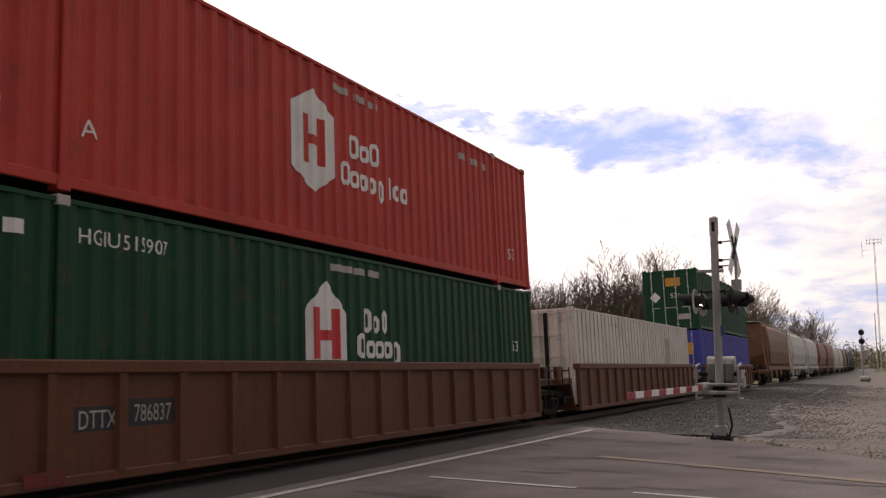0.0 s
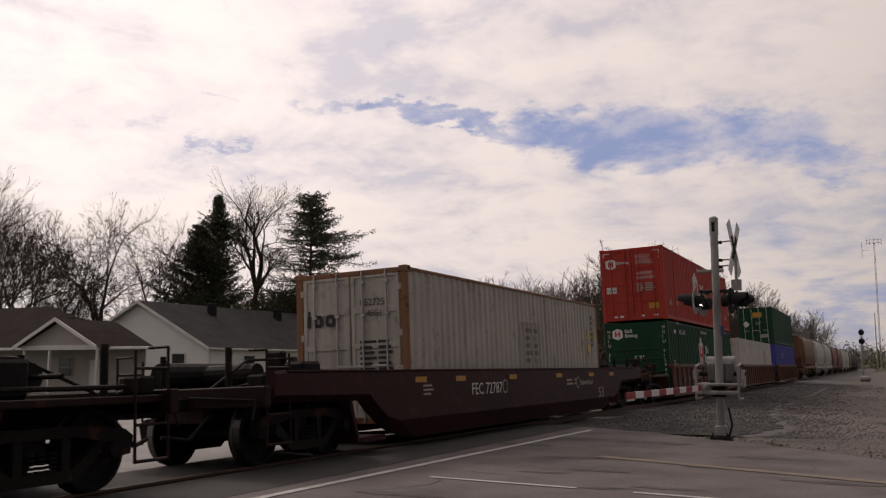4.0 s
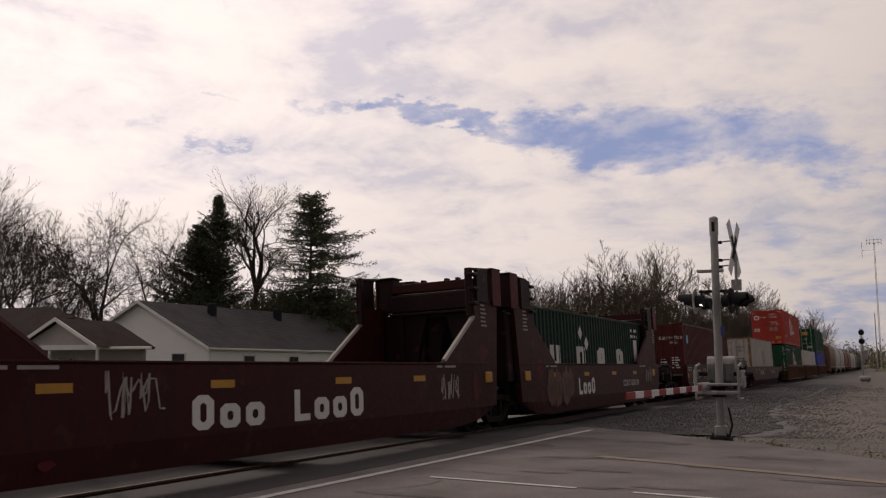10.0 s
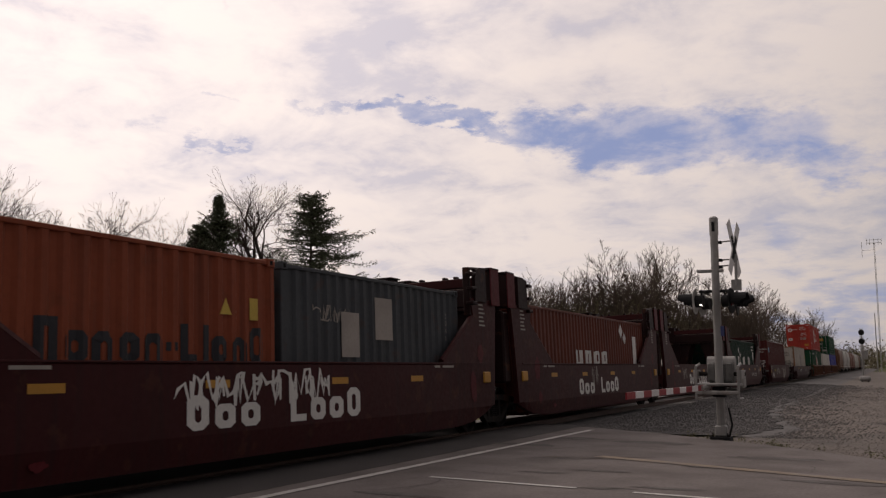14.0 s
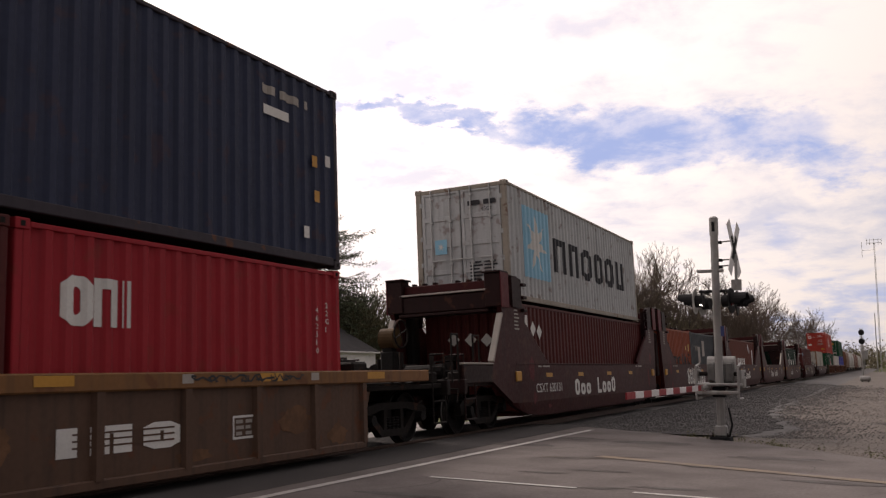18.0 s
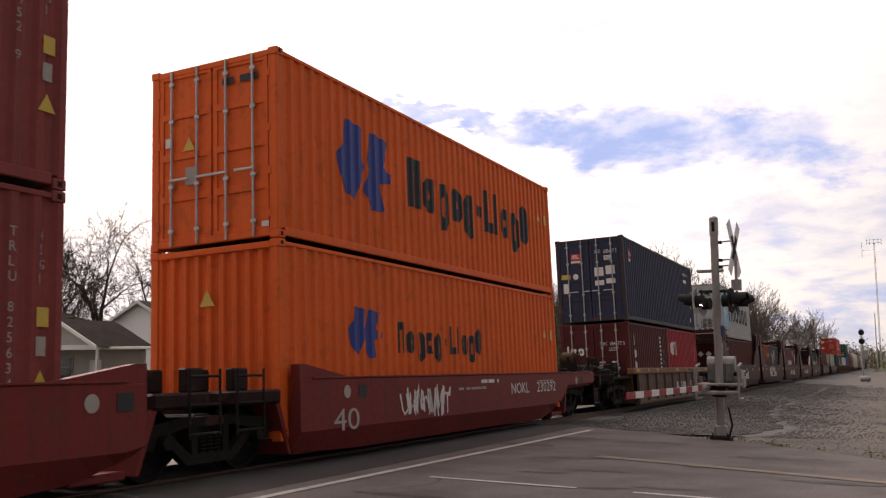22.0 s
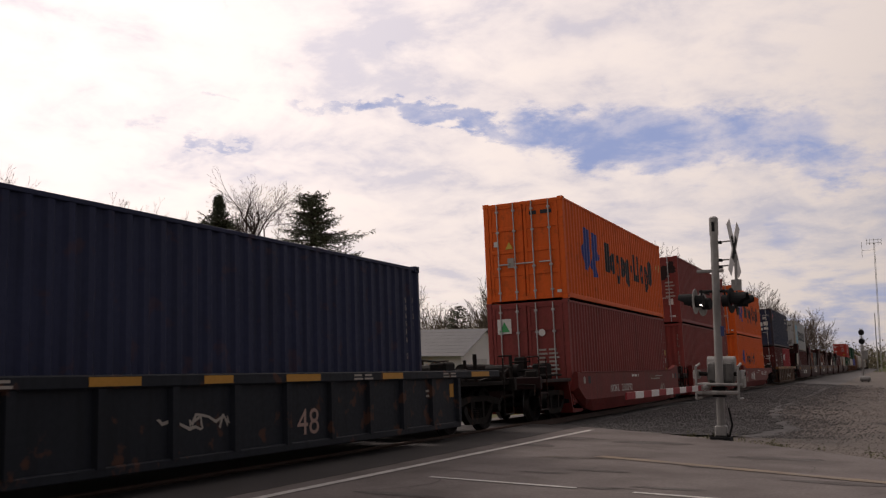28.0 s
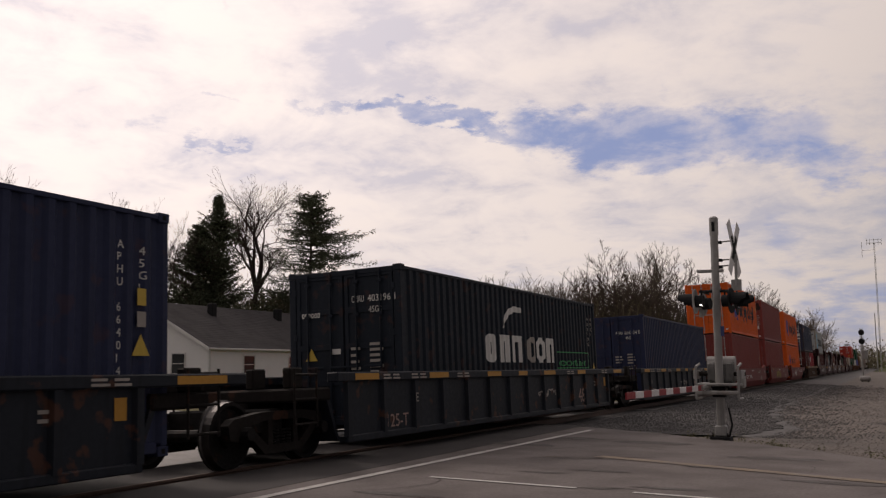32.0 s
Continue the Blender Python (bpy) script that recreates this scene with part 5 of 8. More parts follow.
def crossing_signal():
    px, py = -2.99, 18.75
    ob = thing("crossing_signal", "silver crossing mast with warning lamps, crossed boards and lowered gate", "crossing signal", m=pose(px, py, -0.16))
    part("foundation", B((-0.17, 0.17, -0.17, 0.17, -0.4, 0.04), b=0.02), black, ob)
    part("base_plate", B((-0.19, 0.19, -0.19, 0.19, 0.06, 0.16), b=0.01), black, ob)
    part("base_casting", B((-0.115, 0.115, -0.115, 0.115, 0.16, 0.38), b=0.03), alu, ob)
    for dx in (-0.14, 0.14):
        for dy in (-0.14, 0.14):
            part("anchor_bolt", rods(((dx, dy, 0.1), (dx, dy, 0.24), 0.016), n=6), dark_steel, ob)
    part("mast_slot", B((-0.03, 0.03, -0.093, -0.086, 4.22, 4.42), b=0.002), black, ob)
    part("mast", rods(((0, 0, 0.3), (0, 0, 4.50), 0.077), n=20), alu, ob)
    part("mast_cap", rods(((0, 0, 4.50), (0, 0, 4.53), 0.088, 0.06), n=20), alu, ob)
    bm = rods(((0, 0, 4.15), (0, 0, 4.50), 0.088), n=20)
    part("bell_bracket", bm, alu, ob)
    for zz in (3.48, 3.62, 3.98):
        c = part("clamp", rods(((0, 0, zz), (0, 0, zz + 0.035), 0.084), n=16), alu, ob)
        part("clamp_bolt", B((0.07, 0.15, -0.035, 0.035, zz - 0.01, zz + 0.05), b=0.01), black, c)
    # crossed boards on their own short pole, seen nearly edge on
    arm = part("board_bracket", rods(((0, 0, 4.00), (0.36, -0.02, 4.02), 0.016), ((0, 0, 3.64), (0.40, -0.02, 3.65), 0.016), ((0, 0, 3.52), (0.40, -0.02, 3.53), 0.016), n=6), alu, ob)
    cb = part("crossed_boards", rods(((0.40, -0.02, 3.10), (0.40, -0.02, 3.75), 0.03), n=8), alu, ob)
    for k, a in enumerate((1, -1)):
        bm = B((-0.61, 0.61, -0.006, 0.006, -0.115, 0.115), b=0.002)
        m = Matrix.Translation((0.38, -0.03 + 0.015 * k, 3.86)) @ Matrix.Rotation(radians(82), 4, "Z") @ Matrix.Rotation(radians(56 * a), 4, "Y")
        bd = part("board", bm, white_sheet, cb, "white reflective board", m=m)
        bm = B((-0.28, 0.28, -0.0095, -0.0065, -0.06, 0.06))
        part("lettering_bar", bm, black, bd)
    part("track_sign", B((0.30, 0.50, -0.032, -0.026, 3.02, 3.24), b=0.002), alu, ob)
    part("side_arm", B((-0.36, -0.02, -0.05, 0.05, 3.40, 3.46), (-0.02, 0.16, -0.05, 0.05, 3.40, 3.46), b=0.01), alu, ob)
    # lamps on cross arms
    part("lamp_arm", rods(((-0.34, 0, 3.02), (0.34, 0, 3.02), 0.03), n=8), black, ob)
    for sx in (-1, 1):
        part("lamp_crossbar", rods(((sx * 0.22, -0.42, 3.00), (sx * 0.22, 0.42, 3.00), 0.025), ((sx * 0.22, -0.38, 3.00), (sx * 0.22, -0.38, 2.80), 0.02), n=8), black, ob)
        for dy in (-0.38, 0.38):
            c = Vector((sx * 0.20, dy, 2.80))
            way = Vector((sx, -0.10 * sx + (0.12 if dy > 0 else -0.05), 0)).normalized()
            lm = part("lamp_unit", rods((c - way * 0.02, c + way * 0.14, 0.12), n=18), black, ob)
            part("background_disc", rods((c + way * 0.14, c + way * 0.155, 0.25), n=24), black if sx > 0 else alu, lm)
            bm = bmesh.new()
            side = Vector((way.y, -way.x, 0))
            rings = []
            for j, dd in enumerate((0.15, 0.46)):
                row = []
                for i in range(13):
                    t = math.pi * (i / 12) * 1.3 - 0.47
                    for rr in (0.155, 0.143):
                        row.append(bm.verts.new(c + way * (dd - (0.12 if j and i in (0, 1, 11, 12) else 0)) + side * math.cos(t) * rr + Vector((0, 0, math.sin(t) * rr))))
                rings.append(row)
            for i in range(0, 24, 2):
                bm.faces.new((rings[0][i], rings[0][i + 2], rings[1][i + 2], rings[1][i]))
                bm.faces.new((rings[0][i + 1], rings[1][i + 1], rings[1][i + 3], rings[0][i + 3]))
                bm.faces.new((rings[1][i], rings[1][i + 2], rings[1][i + 3], rings[1][i + 1]))
            part("hood", bm, black, lm)
            part("lens", rods((c + way * 0.157, c + way * 0.17, 0.11), n=16), lens, lm)
    part("indicator_lamp", rods(((-0.22, -0.40, 2.72), (-0.22, -0.52, 2.72), 0.015), n=10), lamp_on, ob)
    # small notice on the mast
    part("notice", B((0.07, 0.14, -0.085, -0.078, 2.12, 2.32), b=0.002), plate_blue, ob)
    # gate mechanism
    part("gate_machine", B((-0.26, 0.26, 0.12, 0.54, 1.20, 1.62), b=0.05), alu_old, ob)
    part("machine_door", B((-0.17, 0.17, 0.112, 0.14, 1.24, 1.56), b=0.008), alu_old, ob)
    for i in range(5):
        part("machine_rib", B((-0.24 + 0.115 * i, -0.215 + 0.115 * i, 0.095, 0.14, 1.22, 1.58), b=0.006), alu_old, ob)
    part("machine_hood", rods(((-0.27, 0.33, 1.60), (0.27, 0.33, 1.60), 0.13), n=14), alu, ob)
    part("drive_shaft", rods(((-0.47, 0.20, 1.38), (0.47, 0.20, 1.38), 0.045), n=10), dark_steel, ob)
    for sx in (-0.44, 0.44):
        part("crank_arm", B((sx - 0.02, sx + 0.02, -0.28, 0.34, 1.28, 1.46), b=0.015), alu, ob)
    part("machine_shelf", B((-0.43, 0.43, -0.30, 0.56, 1.15, 1.20), b=0.015), alu, ob)
    part("machine_lid", B((-0.22, 0.22, 0.104, 0.118, 1.26, 1.54), b=0.01), alu_old, ob)
    part("junction_box", B((-0.13, 0.13, -0.13, 0.13, 0.93, 1.13), b=0.02), black, ob)
    for sx in (-0.40, 0.40):
        bm = rods(((sx, -0.30, 0.90), (sx, -0.30, 1.52), 0.025), ((sx, -0.30, 1.52), (sx, 0.1, 1.58), 0.025), ((sx, -0.30, 0.90), (sx, 0.22, 0.90), 0.025), n=8)
        part("guard_rail", bm, alu, ob)
    part("guard_bar", B((-0.42, 0.42, -0.33, -0.28, 0.98, 1.06), b=0.02), alu, ob)
    part("counterweight", B((0.34, 0.44, 0.1, 0.52, 1.10, 1.40), b=0.03), alu, ob)
    part("cable", rods(((0.16, -0.05, 0.72), (0.22, -0.05, 0.40), 0.02), ((0.22, -0.05, 0.40), (0.14, -0.05, 0.1), 0.02), n=6), black, ob)
    # gate arm, lowered over the near lane
    p0, p1 = Vector((-0.2, -0.1, 1.12)), Vector((-0.62, -4.85, 1.08))
    n = 12
    arm = part("gate_arm", rods((p0, p0.lerp(p1, 0.12), 0.05), n=8), alu, ob)
    for i in range(n):
        a, c = p0.lerp(p1, i / n), p0.lerp(p1, (i + 1) / n)
        w = Vector((0.012, 0, 0))
        bm = bmesh.new()
        q = [(a, -0.052), (c, -0.052), (c, 0.052), (a, 0.052)]
        A = [bm.verts.new(p + w + Vector((0, 0, dz))) for p, dz in q]
        C = [bm.verts.new(p - w + Vector((0, 0, dz))) for p, dz in q]
        bm.faces.new(A[::-1])
        bm.faces.new(C)
        for k in range(4):
            bm.faces.new((A[k], A[(k + 1) % 4], C[(k + 1) % 4], C[k]))
        bmesh.ops.recalc_face_normals(bm, faces=bm.faces[:])
        part("stripe", bm, red_sheet if i % 2 else white_sheet, arm)
    return ob


crossing_signal()

# ---- houses ----
siding_white = material("white vinyl siding", (0.86, 0.84, 0.83), rough=0.6, dirt=0.06, bump=0.0)
siding_cream = material("cream siding", (0.43, 0.40, 0.37), rough=0.7, dirt=0.25, bump=0.05, spec=0.15)
trim_white = material("white trim paint", (0.70, 0.68, 0.66), rough=0.5, dirt=0.2, bump=0.03)
shingle_grey = material("grey asphalt shingles", (0.072, 0.068, 0.069), rough=0.95, dirt=0.5, grain=30, bump=0.3, spec=0.04)
shingle_brown = material("brown asphalt shingles", (0.046, 0.035, 0.031), rough=0.95, dirt=0.5, grain=30, bump=0.3, spec=0.04)
glass_dark = material("dark window glass", (0.03, 0.035, 0.04), rough=0.08, dirt=0.1, bump=0.0, spec=0.8)


def clapboards(x0, x1, z0, z1, y, step=0.14, cut=None):
    """Lapped boards of a wall that looks towards -y, one stepped sheet; cut(z) narrows it to a gable."""
    bm = bmesh.new()
    z = z0
    prev = None
    while z < z1 - 0.01:
        zt = min(z + step, z1)
        a0, b0 = (x0, x1) if cut is None else cut(z)
        a1, b1 = (x0, x1) if cut is None else cut(zt)
        if b1 - a1 < 0.04:
            a1, b1 = (a1 + b1) / 2 - 0.02, (a1 + b1) / 2 + 0.02
        low = (bm.verts.new((a0, y - 0.03, z)), bm.verts.new((b0, y - 0.03, z)))
        if prev:
            bm.faces.new((prev[0], prev[1], low[1], low[0]))
        top = (bm.verts.new((a1, y, zt)), bm.verts.new((b1, y, zt)))
        bm.faces.new((low[0], low[1], top[1], top[0]))
        prev = top
        z = zt
    return bm


def house_window(parent, x, y, z, w, h, name="window", ax="y", mat=None):
    def bx(*q):
        return q if ax == "y" else (q[2], q[3], q[0], q[1], q[4], q[5])
    f = part(name, B(bx(x - w / 2 - 0.07, x + w / 2 + 0.07, y - 0.05, y + 0.02, z - 0.07, z), bx(x - w / 2 - 0.07, x + w / 2 + 0.07, y - 0.05, y + 0.02, z + h, z + h + 0.08),
                     bx(x - w / 2 - 0.07, x - w / 2, y - 0.05, y + 0.02, z, z + h), bx(x + w / 2, x + w / 2 + 0.07, y - 0.05, y + 0.02, z, z + h),
                     bx(x - w / 2, x + w / 2, y - 0.04, y - 0.01, z + h / 2 - 0.02, z + h / 2 + 0.02)), mat or trim_white, parent)
    part("pane", B(bx(x - w / 2, x + w / 2, y - 0.022, y - 0.012, z, z + h)), glass_dark, f)
    return f


def shingled(p00, p10, p11, p01, rows, th=0.03):
    """A roof slope from the eave (p00, p10) to the ridge (p01, p11): one slab, stepped in courses."""
    bm = bmesh.new()
    p00, p10, p11, p01 = map(Vector, (p00, p10, p11, p01))
    nrm = (p10 - p00).cross(p01 - p00).normalized()
    if nrm.z < 0:
        nrm = -nrm
    line = []
    for i in range(rows):
        for s, k in ((i / rows, 1.0), ((i + 1) / rows, 0.75)):
            line.append((bm.verts.new(p00.lerp(p01, s) + nrm * th * k), bm.verts.new(p10.lerp(p11, s) + nrm * th * k)))
    under = [(bm.verts.new(p00), bm.verts.new(p10)), (bm.verts.new(p01 - nrm * 0.01), bm.verts.new(p11 - nrm * 0.01))]
    for r0, r1 in zip(line, line[1:]):
        bm.faces.new((r0[0], r0[1], r1[1], r1[0]))
    bm.faces.new((under[0][0], under[0][1], line[0][1], line[0][0]))
    bm.faces.new((under[1][0], under[1][1], under[0][1], under[0][0]))
    bm.faces.new((line[-1][0], line[-1][1], under[1][1], under[1][0]))
    bm.faces.new([r[0] for r in line] + [under[1][0], under[0][0]])
    bm.faces.new([under[0][1], under[1][1]] + [r[1] for r in reversed(line)])
    bmesh.ops.recalc_face_normals(bm, faces=bm.faces[:])
    return bm


def house_white():
    """White sided house with a grey gable roof whose ridge runs along the track."""
    x0, x1, y0, y1, e, r = -49.0, -37.6, 44.5, 65.0, 2.62, 5.55
    xm = (x0 + x1) / 2
    g = -0.42
    ob = thing("house", "white sided single-storey house with a grey gable roof", "house", "houses beyond the track")
    part("wall", B((x0, x1, y0 + 0.1, y1, g, e)), siding_white, ob)
    part("clapboard", clapboards(x0, x1, g, e, y0 + 0.08), siding_white, ob)
    part("gable", clapboards(x0, x1, e, r - 0.1, y0 + 0.08, cut=lambda z: (x0 + (xm - x0) * (z - e) / (r - e), x1 - (x1 - xm) * (z - e) / (r - e))), siding_white, ob)
    bm = bmesh.new()
    for i in range(20):
        z = g + 0.15 * i
        if z < e - 0.1:
            box(bm, x1, x1 + 0.03, y0 + 0.1, y1, z, z + 0.145)
    part("clapboard", bm, siding_white, ob)
    o = 0.28
    de = (r - e) / (xm - x0) * o
    for s, xe in ((-1, x0), (1, x1)):
        part("roof", shingled((xe + s * o, y0 - o, e - de), (xe + s * o, y1 + o, e - de), (xm, y1 + o, r), (xm, y0 - o, r), 24), shingle_grey, ob)
        bm = bmesh.new()
        prism(bm, [(xe + s * o, e - de - 0.18), (xe + s * o, e - de + 0.02), (xm, r + 0.02), (xm, r - 0.18)], "y", y0 - o - 0.05, y0 - o)
        bmesh.ops.recalc_face_normals(bm, faces=bm.faces[:])
        part("barge_board", bm, trim_white, ob)
        part("gutter", B((xe + s * o - 0.06, xe + s * o + 0.06, y0 - o, y1 + o, e - de - 0.12, e - de), b=0.02), trim_white, ob)
    part("downpipe", rods(((x1 + 0.1, y0 + 0.1, g), (x1 + 0.1, y0 + 0.1, e - 0.2), 0.05)), trim_white, ob)
    for yy in (y0 + 5.4, y0 + 13.0):
        part("roof_vent", B((xm + 1.1, xm + 1.6, yy - 0.25, yy + 0.25, r - 0.85, r + 0.12), b=0.05), black, ob)
    house_window(ob, -40.0, y0 + 0.06, 0.9, 1.0, 1.2)
    house_window(ob, -45.5, y0 + 0.06, 0.9, 1.4, 1.2)
    for yy in (48.5, 53.5, 60.0):
        house_window(ob, yy, x1 + 0.06, 0.9, 1.1, 1.1, ax="x")
    part("door", B((x1 + 0.02, x1 + 0.07, 56.4, 57.3, g, 1.75), b=0.01), trim_white, ob)


def house_cream():
    """Cream house with a brown hipped roof and a small front gable over its porch."""
    x0, x1, y0, y1, e, r = -60.0, -35.0, 36.9, 43.5, 2.38, 5.0
    g = -0.78
    ob = thing("house", "cream single-storey house with brown hip roof and porch gable", "house", "houses beyond the track", m=Matrix.Translation((0, 0, 0.208)) @ Matrix.Scale(0.85, 4))
    xb = -41.0                      # its end wall runs back at an angle
    bm = bmesh.new()
    prism(bm, [(x0, y0 + 1.2), (x1 - 1.6, y0 + 1.2), (xb - 0.4, y1 - 0.3), (x0, y1 - 0.3)], "z", g, e)
    bmesh.ops.recalc_face_normals(bm, faces=bm.faces[:])
    part("wall", bm, siding_cream, ob)
    part("clapboard", clapboards(x0, x1 - 1.6, g, e, y0 + 1.18), siding_cream, ob)
    ym = (y0 + y1) / 2
    xr = -46.5
    part("roof", shingled((x0, y0, e), (x1, y0, e), (xr, ym, r), (x0, ym, r), 22), shingle_brown, ob)
    part("roof", shingled((xb, y1, e), (x0, y1, e), (x0, ym, r), (xr, ym, r), 22), shingle_brown, ob)
    part("roof", shingled((x1, y0, e), (xb, y1, e), (xr, ym + 0.05, r), (xr, ym - 0.05, r), 22), shingle_brown, ob)
    part("gutter", B((x0, x1, y0 - 0.08, y0 + 0.04, e - 0.13, e + 0.02), b=0.02), trim_white, ob)
    # porch
    a, b, ap, yy = -44.3, -37.9, 3.95, 36.3
    m = (a + b) / 2
    part("porch_gable", clapboards(a + 0.3, b - 0.3, e + 0.12, ap - 0.12, yy, cut=lambda z: (a + 0.3 + (m - a - 0.3) * (z - e - 0.12) / (ap - e - 0.24), b - 0.3 - (b - 0.3 - m) * (z - e - 0.12) / (ap - e - 0.24))), siding_cream, ob)
    part("porch_beam", B((a + 0.2, b - 0.2, yy - 0.06, yy + 0.12, e - 0.15, e + 0.12), b=0.01), trim_white, ob)
    for s, xe in ((-1, a), (1, b)):
        part("porch_roof", shingled((xe, yy - 0.4, e), (xe, yy + 4, e), (m, yy + 4, ap), (m, yy - 0.4, ap), 14), shingle_brown, ob)
        bm = bmesh.new()
        prism(bm, [(xe, e - 0.14), (xe, e + 0.07), (m, ap + 0.07), (m, ap - 0.14)], "y", yy - 0.46, yy - 0.40)
        bmesh.ops.recalc_face_normals(bm, faces=bm.faces[:])
        part("barge_board", bm, trim_white, ob)
    for xx in (a + 0.4, m - 0.8, b - 0.4):
        part("porch_post", B((xx - 0.07, xx + 0.07, yy - 0.02, yy + 0.12, g, e - 0.15), b=0.01), trim_white, ob)
    for xx in (-58, -53.5, -48.5, -46, -42.5):
        house_window(ob, xx, y0 + 1.16, 0.8, 1.0, 1.0, mat=siding_cream)
    part("door", B((-40.6, -39.7, y0 + 1.1, y0 + 1.16, g, 1.7), b=0.01), trim_white, ob)
    part("roof_vent", B((-43.5, -43.1, ym - 1.4, ym - 1.0, 3.6, 4.2), b=0.04), shingle_brown, ob)


def garage():
    x0, x1, y0, y1, e, r = -47.6, -38.6, 84.0, 96.0, 2.4, 5.3
    ob = thing("garage", "long low building with a pale grey roof", "building", "houses beyond the track")
    part("wall", B((x0, x1, y0, y1, -0.42, e)), siding_white, ob)
    ym = (y0 + y1) / 2
    pale = material("pale grey metal roofing", (0.105, 0.108, 0.113), rough=0.6, dirt=0.3, bump=0.05)
    part("roof", shingled((x0 - 0.5, y0 - 0.5, e - 0.1), (x1 + 0.5, y0 - 0.5, e - 0.1), (x1 + 0.5, ym, r), (x0 - 0.5, ym, r), 8), pale, ob)
    part("roof", shingled((x0 - 0.5, y1 + 0.5, e - 0.1), (x1 + 0.5, y1 + 0.5, e - 0.1), (x1 + 0.5, ym, r), (x0 - 0.5, ym, r), 8), pale, ob)
    bm = bmesh.new()
    prism(bm, [(y0, e), (y1, e), (ym, r - 0.1)], "x", x1 - 0.1, x1)
    bmesh.ops.recalc_face_normals(bm, faces=bm.faces[:])
    part("gable", bm, siding_white, ob)
    part("garage_door", B((x1, x1 + 0.05, 87, 90.5, -0.42, 2.1), b=0.01), trim_white, ob)


house_white()
house_cream()
garage()

# ---- trees ----
bark = material("grey brown bark", (0.070, 0.055, 0.048), rough=0.95, dirt=0.5, scale=2.0, grain=12.0, bump=0.5, spec=0.1)
twig = material("brown twigs", (0.085, 0.064, 0.056), rough=0.95, dirt=0.4, bump=0.0, spec=0.1)
needles = material("dark pine needles", (0.085, 0.098, 0.058), rough=0.8, dirt=0.4, bump=0.0, spec=0.2, island=0.45)
buds = material("opening spring buds", (0.24, 0.21, 0.11), rough=0.8, dirt=0.4, bump=0.0, spec=0.2, island=0.3)


class Limbs:
    def __init__(self):
        self.V, self.F = [], []

    def seg(self, p, q, r0, r1, n):
        d = (q - p)
        if d.length < 1e-6:
            return
        d.normalize()
        u = d.orthogonal().normalized()
        w = d.cross(u)
        base = len(self.V)
        for c, r in ((p, r0), (q, r1)):
            for i in range(n):
                a = 6.2832 * i / n
                self.V.append(c + u * (r * math.cos(a)) + w * (r * math.sin(a)))
        for i in range(n):
            j = (i + 1) % n
            self.F.append((base + i, base + j, base + n + j, base + n + i))

    def leaf(self, p, s, rnd):
        a = Vector((rnd.uniform(-1, 1), rnd.uniform(-1, 1), rnd.uniform(-1, 1))).normalized() * s
        b = a.orthogonal().normalized() * s * 0.6
        k = len(self.V)
        self.V += [p, p + a * 0.5 + b, p + a, p + a * 0.5 - b]
        self.F.append((k, k + 1, k + 2, k + 3))

    def mesh(self, name, mat):
        me = bpy.data.meshes.new(name)
        me.from_pydata([tuple(v) for v in self.V], [], self.F)
        me.materials.append(mat)
        return me


